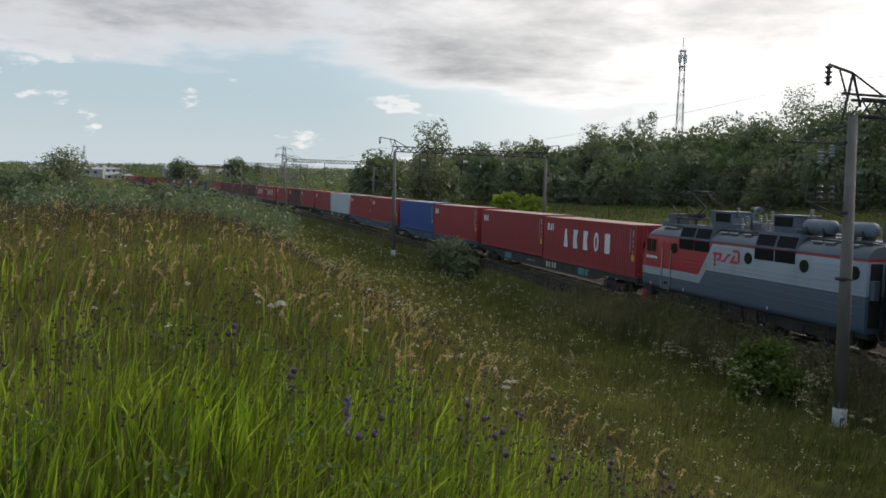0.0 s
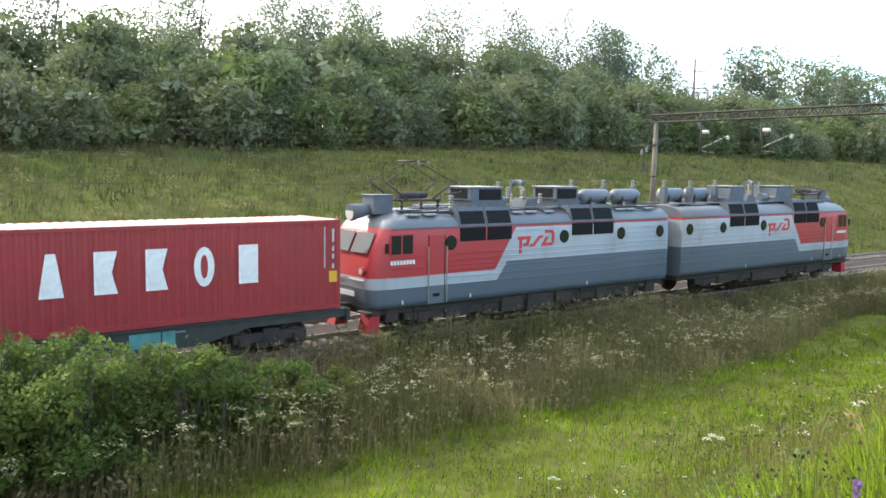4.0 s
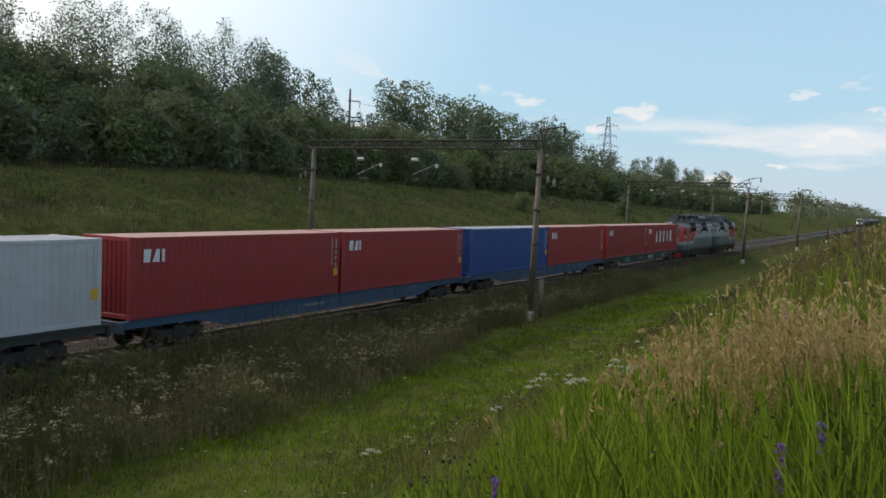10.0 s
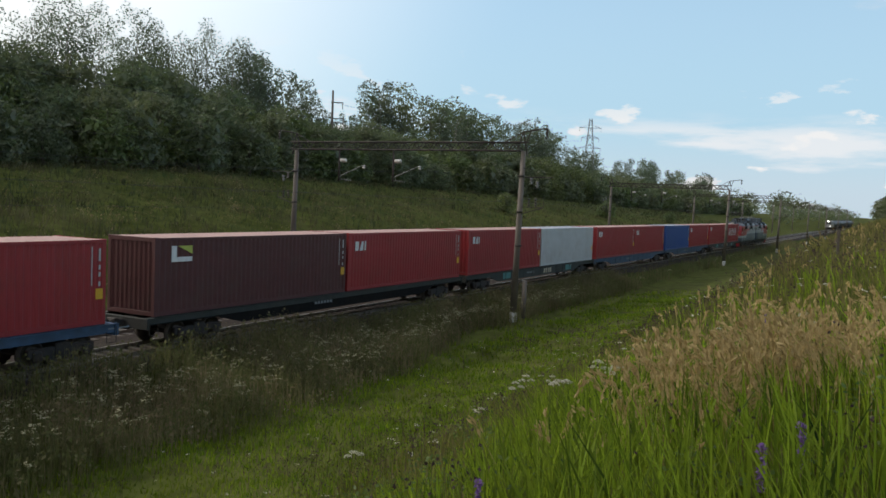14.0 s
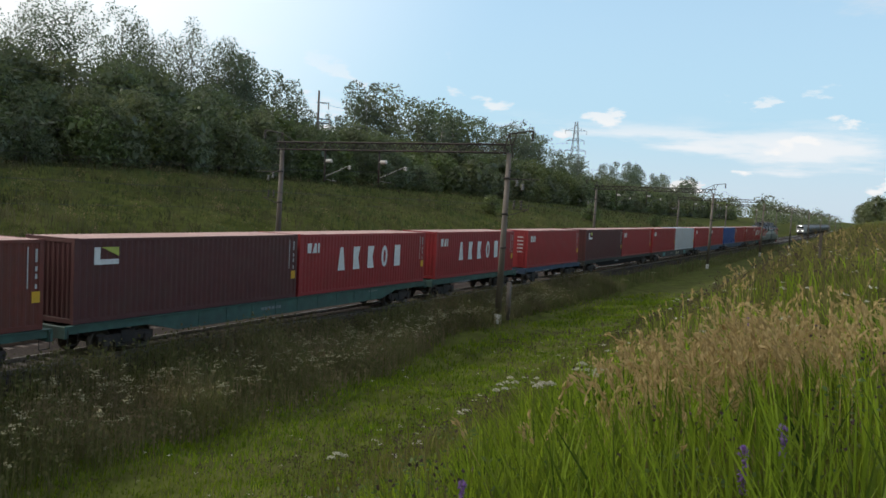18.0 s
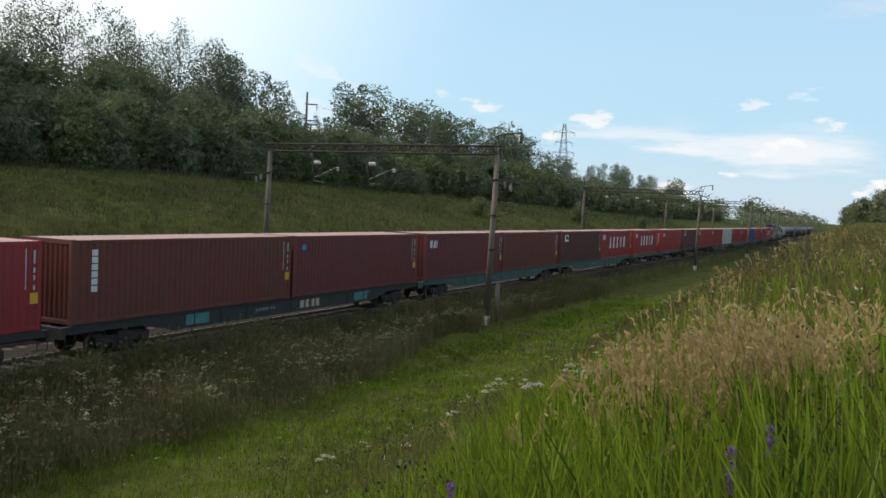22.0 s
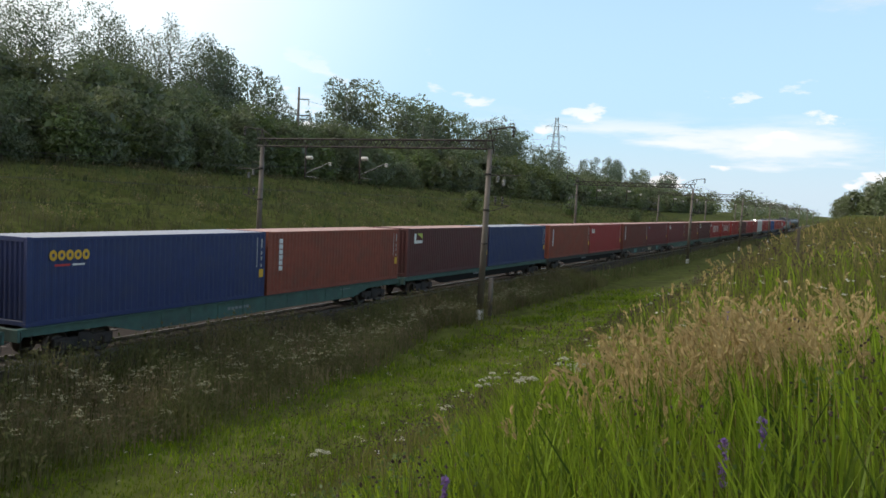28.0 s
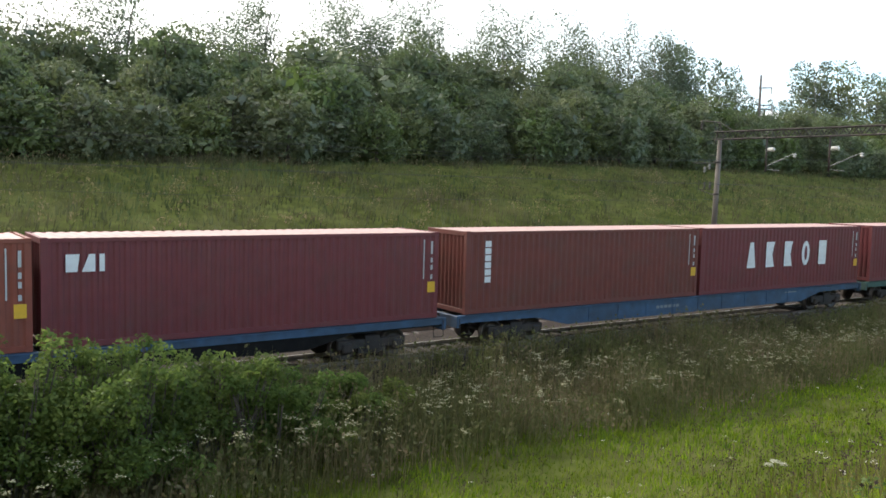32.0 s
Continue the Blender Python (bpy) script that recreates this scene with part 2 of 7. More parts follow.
M_CONCRETE = material("weathered_concrete_pole", (0.165, 0.145, 0.124), 0.9, spread=0.2, scale=4, dirt=(0.11, 0.09, 0.08), dirt_amount=0.7, bump=0.15, stretch=(1, 1, 0.25))
M_WHITEWASH = material("whitewashed_pole_foot", (0.52, 0.53, 0.52), 0.9, spread=0.1, scale=6, dirt=(0.3, 0.29, 0.26), dirt_amount=0.6, dirt_scale=3)
M_TRUSS = material("rusty_dark_truss_steel", (0.052, 0.046, 0.043), 0.75, metal=0.2, spread=0.3, scale=5, dirt=(0.09, 0.055, 0.04), dirt_amount=0.5)
M_GLAZED = material("brown_white_glazed_porcelain", (0.60, 0.58, 0.54), 0.25, spread=0.1)
M_WIRE = material("weathered_copper_wire", (0.05, 0.05, 0.05), 0.6, metal=0.5, spread=0.1)
M_BARK = material("grey_bark", (0.10, 0.085, 0.07), 0.95, spread=0.4, scale=3, bump=0.3, stretch=(1, 1, 0.3))
M_BIRCH = material("pale_birch_bark", (0.42, 0.40, 0.37), 0.9, spread=0.25, scale=3, dirt=(0.05, 0.05, 0.05), dirt_amount=0.8, dirt_scale=2.5, stretch=(1, 1, 2))
L_GRASS = leaf_material("lush_grass_blade", (0.022, 0.055, 0.006), (0.330, 0.450, 0.030), 0.6, gloss=0.008, patch=0.4, patch_color=(0.290, 0.330, 0.030), patch_scale=0.8)
L_HERB = leaf_material("small_herb_leaf", (0.075, 0.130, 0.030), (0.170, 0.220, 0.060), 0.5, gloss=0.02)
L_SHORT = leaf_material("short_meadow_grass", (0.060, 0.120, 0.005), (0.225, 0.300, 0.012), 0.55, patch=0.4, patch_color=(0.150, 0.170, 0.020), patch_scale=0.5)
L_OLIVE = leaf_material("rough_meadow_stem", (0.095, 0.102, 0.024), (0.235, 0.200, 0.080), 0.45, spread=0.35, patch=0.5, patch_color=(0.140, 0.155, 0.022), patch_scale=0.6)
L_STRAW = leaf_material("dry_straw_panicle", (0.32, 0.240, 0.092), (0.55, 0.440, 0.195), 0.5, spread=0.25)
L_WEED = leaf_material("dull_weed_stem", (0.115, 0.134, 0.046), (0.270, 0.215, 0.125), 0.5, patch=0.5, patch_color=(0.105, 0.140, 0.036), patch_scale=0.25)
L_UMBEL = leaf_material("white_umbel_flower", (0.48, 0.47, 0.36), (0.66, 0.64, 0.52), 0.35, spread=0.1)
L_UMBEL_DRY = leaf_material("faded_umbel_flower", (0.33, 0.32, 0.18), (0.52, 0.50, 0.32), 0.35, spread=0.1)
L_PURPLE = leaf_material("purple_petal", (0.16, 0.09, 0.30), (0.27, 0.18, 0.42), 0.4, spread=0.1)
L_THISTLE = leaf_material("dark_thistle_head", (0.055, 0.042, 0.034), (0.105, 0.075, 0.070), 0.2)
L_BUSH = leaf_material("maple_bush_leaf", (0.092, 0.142, 0.032), (0.182, 0.240, 0.058), 0.58)
L_BUSH_YOUNG = leaf_material("young_yellow_green_leaf", (0.170, 0.250, 0.025), (0.250, 0.310, 0.045), 0.5)
L_DRYLEAF = leaf_material("yellowed_leaf", (0.24, 0.19, 0.06), (0.34, 0.26, 0.09), 0.4)
# wood leaves greyed, lightened and glossier: haze over the wood is in the colour
L_TREE = leaf_material("hazed_deciduous_leaf", (0.088, 0.122, 0.046), (0.152, 0.192, 0.074), 0.55, gloss=0.07)
L_TREE_LIGHT = leaf_material("hazed_light_green_leaf", (0.100, 0.150, 0.038), (0.160, 0.210, 0.060), 0.5, gloss=0.06)
L_BIRCH = leaf_material("hazed_birch_leaf", (0.080, 0.115, 0.062), (0.122, 0.158, 0.084), 0.5, gloss=0.07)

# ---- helpers for building ----
def part(name, bm, mat, parent=None, label=""):
    """Links a bmesh as one mesh object, under a thing where one is given."""
    me = bpy.data.meshes.new(name)
    bm.to_mesh(me)
    bm.free()
    me.materials.append(mat)
    ob = new(name, me)
    ob.parent = parent
    if label:
        ob["label"] = label
    return ob


def piece(name, me, parent, m):
    """One more object on a mesh that is there already."""
    ob = new(name, me)
    ob.parent = parent
    ob.matrix_basis = m
    return ob


def thing(name, label, category, group="", m=None):
    ob = tagged(new(name), label, category, group)
    ob.empty_display_size = 0.3
    if m:
        ob.matrix_basis = m
    return ob


def box(bm, x0, x1, y0, y1, z0, z1, bevel=0.0):
    vs = [bm.verts.new(p) for p in ((x0, y0, z0), (x1, y0, z0), (x1, y1, z0), (x0, y1, z0), (x0, y0, z1), (x1, y0, z1), (x1, y1, z1), (x0, y1, z1))]
    fs = [bm.faces.new([vs[i] for i in f]) for f in ((3, 2, 1, 0), (4, 5, 6, 7), (0, 1, 5, 4), (1, 2, 6, 5), (2, 3, 7, 6), (3, 0, 4, 7))]
    if bevel:
        bmesh.ops.bevel(bm, geom=list({e for f in fs for e in f.edges}), offset=bevel, segments=1, affect="EDGES")
    return vs


def boxes(*dims, bevel=0.0):
    bm = bmesh.new()
    for d in dims:
        box(bm, *d, bevel=bevel)
    return bm


def tube(bm, a, b, r0, r1=None, seg=8, cap=True):
    """A straight tapered rod from a to b."""
    a, b = Vector(a), Vector(b)
    r1 = r0 if r1 is None else r1
    q = (b - a).to_track_quat("Z", "Y").to_matrix()
    rings = []
    for c, r in ((a, r0), (b, r1)):
        rings.append([bm.verts.new(c + q @ Vector((r * math.cos(2 * math.pi * i / seg), r * math.sin(2 * math.pi * i / seg), 0))) for i in range(seg)])
    for i in range(seg):
        f = bm.faces.new((rings[0][i], rings[0][(i + 1) % seg], rings[1][(i + 1) % seg], rings[1][i]))
        f.smooth = seg > 6
    if cap:
        bm.faces.new(rings[0][::-1])
        bm.faces.new(rings[1])


def tubes(*rods, seg=8):
    bm = bmesh.new()
    for r in rods:
        tube(bm, *r, seg=seg)
    return bm


def outline(pts, y0, y1):
    """A flat outline in x and z, made y0 to y1 thick."""
    bm = bmesh.new()
    a = [bm.verts.new((x, y0, z)) for x, z in pts]
    b = [bm.verts.new((x, y1, z)) for x, z in pts]
    bm.faces.new(a)
    bm.faces.new(b[::-1])
    for i in range(len(pts)):
        j = (i + 1) % len(pts)
        bm.faces.new((a[j], a[i], b[i], b[j]))
    bmesh.ops.recalc_face_normals(bm, faces=bm.faces[:])
    return bm


def lathe(bm, profile, origin=(0, 0, 0), axis="Z", seg=16):
    """A turned shape: profile of (radius, height)."""
    o = Vector(origin)
    rings = []
    for r, h in profile:
        ring = []
        for i in range(seg):
            a = 2 * math.pi * i / seg
            c, s = r * math.cos(a), r * math.sin(a)
            ring.append(bm.verts.new(o + (Vector((c, s, h)) if axis == "Z" else Vector((h, c, s)) if axis == "X" else Vector((s, h, c)))))
        rings.append(ring)
    for p, q in zip(rings, rings[1:]):
        for i in range(seg):
            f = bm.faces.new((p[i], p[(i + 1) % seg], q[(i + 1) % seg], q[i]))
            f.smooth = True
    bm.faces.new(rings[0][::-1])
    bm.faces.new(rings[-1])


def raw_mesh(name, verts, faces, mat, smooth=False):
    """A mesh from numpy arrays; all faces have the same number of corners."""
    me = bpy.data.meshes.new(name)
    n, k = faces.shape
    me.vertices.add(len(verts))
    me.vertices.foreach_set("co", np.asarray(verts, np.float32).ravel())
    me.loops.add(n * k)
    me.loops.foreach_set("vertex_index", faces.astype(np.int32).ravel())
    me.polygons.add(n)
    me.polygons.foreach_set("loop_start", np.arange(0, n * k, k, dtype=np.int32))
    me.polygons.foreach_set("use_smooth", np.full(n, smooth))
    me.update(calc_edges=True)
    me.materials.append(mat)
    return me


# ---- the line: near track, bending gently round the slope on which the camera stands ----
def track_y(x):
    return 24.24 - 0.000245 * x * x if x < 57 else 23.444 - 0.028 * (x - 57)


def track_turn(x):
    return math.degrees(math.atan(-0.00049 * x if x < 57 else -0.028))


ARC_X = np.arange(-1500.0, 1200.0, 1.0)
ARC_S = np.concatenate([[0], np.cumsum(np.hypot(1.0, np.diff([track_y(v) for v in ARC_X])))])
ARC_S -= np.interp(0.0, ARC_X, ARC_S)
FAR_TRACK = 4.1


def grade(x):
    """The line and the land climb gently towards the town."""
    u = np.clip(-np.asarray(x, float) - 45.0, 0, 700)
    return 0.0068 * u + 0.0000022 * u * u


def on_track(s, z=0.0, side=0.0, turned=0):
    """The pose on the near track at s metres along it; side: metres to its far side."""
    x = float(np.interp(s, ARC_S, ARC_X))
    a = track_turn(x)
    return pose(x - side * math.sin(radians(a)), track_y(x) + side * math.cos(radians(a)), z + float(grade(x)), 0, 0, a + turned)


# ---- the ground: one sheet ----
def lerp(v, xs, ys):
    return np.interp(v, xs, ys)


def ground(x, y):
    """Height of the ground (arrays)."""
    x, y = np.asarray(x, float), np.asarray(y, float)
    ty = np.where(x < 57, 24.24 - 0.000245 * x * x, 23.444 - 0.028 * (x - 57))
    ty = np.where(x < -260, 24.24 - 0.000245 * 260 * 260 + (x + 260) * 0.1274 - 0.00012 * (x + 260) ** 2, ty)
    v = y - ty                                             # metres beyond the near track
    ridge = lerp(x, [-400, -140, -75, -45, -20, 0, 25, 60, 110, 200, 500], [-1.0, -1.2, 1.5, 3.9, 4.25, 4.2, 4.7, 5.5, 6.2, 6.6, 6.0])
    bank = lerp(x, [-500, -250, -100, -30, 10, 60, 130, 250, 500], [0.5, 1.5, 3.6, 5.4, 6.3, 7.5, 7.2, 5.6, 4.0])
    w = np.interp(v, [-60, -24.5, -22.5, -21, -19, -16.5, -14, -12, -10, -6, -3.6], [1.06, 1.0, 0.92, 0.80, 0.57, 0.34, 0.16, 0.07, 0.03, 0.0, 0.0])
    near = -1.25 + w * (ridge + 1.25)
    near = np.where(v > -3.6, np.interp(v, [-3.6, -2.2], [-1.15, -0.32]), near)
    far_w = np.interp(v, [7.5, 9.5, 12, 20, 33, 60, 120, 400], [0.0, 0.05, 0.12, 0.55, 1.0, 1.35, 1.6, 1.6])
    far = -0.75 + far_w * (bank + 0.75)
    far = np.where(v < 7.5, np.interp(v, [6.0, 7.5], [-0.32, -0.75]), far)
    z = np.where(v < -2.2, near, np.where(v > 6.0, far, -0.32))
    out = np.clip((np.hypot(x, y) - 350) / 900, 0, 1)
    hills = 6 * np.sin(x * 0.0021 + 1.3) + 5 * np.sin(y * 0.0027)
    z = np.where(np.abs(v) > 12, z + out * hills * np.where(x < -300, 1.0, 0.4), z)
    z = z + np.where((x < -400) & (np.abs(v) > 12), 30 * np.clip((-x - 400) / 1400, 0, 1) ** 1.2, 0)
    bumps = 0.10 * np.sin(x * 0.9 + y * 0.4) * np.sin(y * 0.8 - x * 0.3) + 0.05 * np.sin(2.3 * x - 1.1 * y)
    return z + grade(x) + np.where((v > -3) & (v < 8), 0, bumps)


def graded(values, steps):
    out = []
    for (a, b), st in zip(zip(values, values[1:]), steps):
        out += list(np.arange(a, b, st))
    return np.array(out + [values[-1]])


def soil_material():
    m = material("meadow_soil", (0.068, 0.080, 0.018), 0.95, spread=0.5, scale=1.3, bump=0.6, dirt=(0.10, 0.095, 0.035), dirt_amount=0.6, dirt_scale=0.35, spec=0.03)
    return m


M_SOIL = soil_material()


def build_ground():
    xs = graded([-4000, -1000, -300, -80, -30, 40, 120, 400, 1200, 4000], [250, 40, 8, 2.0, 0.8, 2.0, 8, 30, 250])
    ys = graded([-4000, -1000, -300, -60, -10, 70, 150, 500, 1500, 4000], [250, 40, 10, 2.5, 0.6, 4, 20, 100, 250])
    gx, gy = np.meshgrid(xs, ys)
    gz = ground(gx, gy)
    nx = len(xs)
    i = (np.arange(len(ys) - 1)[:, None] * nx + np.arange(nx - 1)[None, :]).ravel()
    me = raw_mesh("ground", np.stack([gx, gy, gz], -1).reshape(-1, 3), np.stack([i, i + 1, i + nx + 1, i + nx], 1), M_SOIL, True)
    tagged(new("ground", me), "grassy hillside cut by the railway line", "ground", kind="structure")


build_ground()


def build_track():
    """Ballast bed, sleepers and rails of the two tracks."""
    rng = np.random.default_rng(4)
    s = np.concatenate([np.arange(-700, -60, 8.0), np.arange(-60, 90, 1.0), np.arange(90, 900, 10.0)])
    prof = [(-2.95, -1.0), (-2.0, -0.17), (-1.4, -0.14), (1.4, -0.14), (2.05, -0.18), (2.7, -0.14), (5.4, -0.14), (6.1, -0.18), (7.4, -0.8)]
    v = []
    for a in s:
        m = on_track(a)
        for y, z in prof:
            v.append(m @ Vector((0, y + rng.normal(0, 0.03), z + rng.normal(0, 0.018))))
    k = len(prof)
    i = (np.arange(len(s) - 1)[:, None] * k + np.arange(k - 1)[None, :]).ravel()
    me = raw_mesh("ballast_bed", np.array(v), np.stack([i, i + k, i + k + 1, i + 1], 1), M_BALLAST, False)
    bed = tagged(new("ballast_bed", me), "brown crushed-stone ballast bed under two tracks", "railway track", kind="structure")
    for side in (0.0, FAR_TRACK):
        for rail in (-0.76, 0.76):
            v = []
            for a in s:
                m = on_track(a, 0, side + rail)
                for y, z in ((-0.07, -0.17), (-0.02, -0.14), (-0.02, -0.04), (-0.036, -0.03), (-0.036, 0), (0.036, 0), (0.036, -0.03), (0.02, -0.04), (0.02, -0.14), (0.07, -0.17)):
                    v.append(m @ Vector((0, y, z)))
            k = 10
            i = (np.arange(len(s) - 1)[:, None] * k + np.arange(k - 1)[None, :]).ravel()
            me = raw_mesh("rail", np.array(v), np.stack([i, i + k, i + k + 1, i + 1], 1), M_RAIL)
            tagged(new("rail", me), "steel rail with a polished running surface", "rail", "rails of the line", "structure")
    # sleepers: those of the near stretch one by one, the rest joined
    bm = bmesh.new()
    box(bm, -0.14, 0.14, -1.35, 1.35, -0.36, -0.11, 0.02)
    sleeper = bpy.data.meshes.new("sleeper")
    bm.to_mesh(sleeper)
    bm.free()
    sleeper.materials.append(M_SLEEPER)
    for a in np.arange(-30, 75, 0.58):
        piece("sleeper", sleeper, bed, on_track(a, float(rng.normal(0, 0.006)), float(rng.normal(0, 0.015)), float(rng.normal(0, 0.6))))
    bm = bmesh.new()
    for side in (0.0, FAR_TRACK):
        for a in np.arange(-90, 260, 0.58):
            if side == 0.0 and -30.2 < a < 75.2:
                continue
            m = on_track(a, 0, side)
            vs = box(bm, -0.14, 0.14, -1.35, 1.35, -0.36, -0.12)
            bmesh.ops.transform(bm, matrix=m, verts=vs)
    ob = part("sleeper_rows", bm, M_SLEEPER, bed)
    ob["kind"] = "stuff"


build_track()

# ---- container train ----
CL, CW, CH = 12.192, 2.438, 2.896          # forty-foot high-cube container
DECK = 1.25                                # wagon deck above the rail


def corrugated(length, height, pitch, depth, along="x"):
    """A trapezoid-corrugated sheet from 0 to length, 0 to height, outside at y = 0, ribs going to +depth."""
    n = max(2, int(round(length / pitch)))
    p = length / n
    xs, ds = [], []
    for i in range(n):
        for f, d in ((0, 0), (0.30, 0), (0.5, 1), (0.80, 1)):
            xs.append((i + f) * p), ds.append(d * depth)
    xs.append(length), ds.append(0)
    bm = bmesh.new()
    a = [bm.verts.new((x, d, 0)) for x, d in zip(xs, ds)]
    b = [bm.verts.new((x, d, height)) for x, d in zip(xs, ds)]
    for i in range(len(xs) - 1):
        bm.faces.new((a[i], a[i + 1], b[i + 1], b[i]))
    return bm


MESHES = {}


def shared(key, build, mat):
    """A mesh that alike parts share, one for each paint."""
    if (key, mat.name) not in MESHES:
        bm = build()
        me = bpy.data.meshes.new(key)
        bm.to_mesh(me)
        bm.free()
        me.materials.append(mat)
        MESHES[(key, mat.name)] = me
    return MESHES[(key, mat.name)]


def slab(w, h, t=0.006):
    return boxes((-w / 2, w / 2, -t, 0.0, -h / 2, h / 2))


def letter_block(w, h, kind):
    """A plain painted block as large as one letter: 0 a wedge, 1 a plate with cut corners, 2 an oval, 3 a plate."""
    b = w / 2
    if kind == 0:
        pts = [(-w * 0.2, h / 2), (-b, -h / 2), (b, -h / 2), (w * 0.2, h / 2)]
    elif kind == 1:
        pts = [(-b, h / 2), (-b, -h / 2), (b, -h / 2), (w * 0.25, 0), (b, h / 2)]
    elif kind == 2:
        pts = [(b * math.cos(k * math.pi / 8), h / 2 * math.sin(k * math.pi / 8)) for k in range(16)]
    else:
        pts = [(-b, h / 2), (-b, -h / 2), (b, -h / 2), (b, h / 2)]
    return outline(pts, -0.006, 0.0)


def container(paint, roof, label, mark="", doors_rear=False, bars=True, group="containers on the train"):
    """Origin under its middle; the front end (with the train) at +x; the painted side that is seen at -y."""
    c = thing("shipping_container", label, "container", group)
    h, w = CL / 2, CW / 2

    def put(name, key, build, mat, m=None, lab=""):
        ob = piece(name, shared(key, build, mat), c, m or Matrix())
        if lab:
            ob["label"] = lab
        return ob

    sheet = lambda: corrugated(CL - 0.32, CH - 0.30, 0.278, 0.036)
    put("side_wall", "side_wall", sheet, paint, pose(-h + 0.16, -w + 0.012, 0.17))
    put("side_wall", "side_wall", sheet, paint, pose(h - 0.16, w - 0.012, 0.17, 0, 0, 180))
    end = lambda: corrugated(CW - 0.30, CH - 0.34, 0.25, 0.045)
    put("end_wall", "end_wall", end, paint, pose(h - 0.03, -w + 0.15, 0.2, 0, 0, 90))
    if doors_rear:
        for sgn in (-1, 1):
            leaf = put("door", "door", lambda: boxes((0, 0.05, -0.56, 0.56, 0.18, CH - 0.16), bevel=0.01), paint, pose(-h + 0.02, sgn * 0.575, 0))
            for k, yy in enumerate((-0.34, 0.1)):
                ob = piece("lock_rod", shared("lock_rod", lambda: tubes(((0, 0, 0.12), (0, 0, CH - 0.12), 0.022), ((0, 0, 0.95), (-0.02, 0.22, 0.95), 0.015), ((0, 0, 1.25), (-0.02, 0.22, 1.25), 0.015)), paint), leaf, pose(-0.03, yy, 0))
            for k in range(5):
                piece("marking_bar", shared("door_bar", lambda: boxes((-0.004, 0, -0.24, 0.24, -0.05, 0.05)), M_LETTER), leaf, pose(-0.001, 0.0, 2.35 - 0.28 * k))
    else:
        put("end_wall", "end_wall", end, paint, pose(-h + 0.03, w - 0.15, 0.2, 0, 0, -90))
    put("roof", "roof", lambda: roof_sheet(), roof, pose(0, 0, CH - 0.05))
    for sx in (-1, 1):
        for sy in (-1, 1):
            put("corner_post", "corner_post", lambda: boxes((-0.085, 0.085, -0.08, 0.08, 0.118, CH - 0.118), bevel=0.008), paint, pose(sx * (h - 0.087), sy * (w - 0.081), 0))
            for z in (0.0, CH - 0.118):
                put("corner_casting", "corner_casting", lambda: casting(), paint, pose(sx * (h - 0.089), sy * (w - 0.081), z))
    for sy in (-1, 1):
        put("bottom_rail", "bottom_rail", lambda: boxes((-h + 0.17, h - 0.17, -0.04, 0.04, 0.012, 0.17), bevel=0.006), paint, pose(0, sy * (w - 0.045), 0))
        put("top_rail", "top_rail", lambda: boxes((-h + 0.17, h - 0.17, -0.03, 0.03, CH - 0.13, CH - 0.02), bevel=0.006), paint, pose(0, sy * (w - 0.035), 0))
    for sx in (-1, 1):
        put("end_rail", "end_rail", lambda: boxes((-0.045, 0.045, -w + 0.16, w - 0.16, 0.0, 0.16), bevel=0.006), paint, pose(sx * (h - 0.05), 0, 0.02))
        put("end_rail", "end_rail", lambda: None, paint, pose(sx * (h - 0.05), 0, CH - 0.17))
    put("floor", "floor", lambda: boxes((-h + 0.1, h - 0.1, -w + 0.09, w - 0.09, 0.10, 0.16)), M_STEEL)
    # painted marks on the seen side
    face = -w - 0.001
    if bars:
        x0 = h - 0.28
        put("marking_bar", "column_bar", lambda: slab(0.042, 1.30), M_SMALLMARK, pose(x0 - 0.31, face, CH - 0.90))
        for k, hh in enumerate((0.42, 0.16, 0.16, 0.15)):
            put("marking_bar", f"mark_{k}", lambda hh=hh: slab(0.080, hh), M_SMALLMARK, pose(x0, face, CH - 0.52 - (0, 0.42, 0.66, 0.98)[k]))
        put("sticker", "sticker", lambda: slab(0.29, 0.36), M_YELLOW, pose(x0, face, CH - 1.84), "yellow warning sticker")
    if "logo" in mark:                      # three joined white letter shapes near the rear
        for k, wd in enumerate((0.34, 0.36, 0.13)):
            put("logo_shape", f"logo_{k}", lambda k=k, wd=wd: logo_shape(k, wd), M_LETTER, pose(-h + 0.76 + (0, 0.40, 0.72)[k], face, CH - 0.67))
    if "five" in mark:                      # five large white letter shapes
        for k, kind in enumerate((0, 1, 1, 2, 3)):
            ob = put("letter_shape", f"big_{k}", lambda kind=kind: letter_block(0.62, 1.16, kind), M_LETTER, pose(-2.64 + 1.38 * k, face, CH - 1.26))
            if kind == 2:
                put("letter_slot", "big_slot", lambda: letter_block(0.22, 0.70, 2), paint, pose(-2.64 + 1.38 * k, face - 0.008, CH - 1.26))
    if "column" in mark:                    # a column of six small letters
        for k in range(6):
            put("letter_shape", "small_letter", lambda: letter_block(0.26, 0.21, 3), M_LETTER, pose(-h + 0.95, face, CH - 0.45 - 0.25 * k))
    if "badge" in mark:
        put("badge_shape", "badge", lambda: outline([(-0.55, -0.3), (0.5, -0.3), (0.5, -0.12), (-0.3, -0.12), (-0.3, 0.3), (-0.55, 0.3)], -0.006, 0), M_LETTER, pose(-h + 1.35, face, CH - 0.62))
        put("badge_shape", "badge_top", lambda: outline([(-0.25, 0.3), (0.5, 0.3), (0.5, -0.02)], -0.006, 0), M_YELLOW_GREEN, pose(-h + 1.35, face, CH - 0.62))
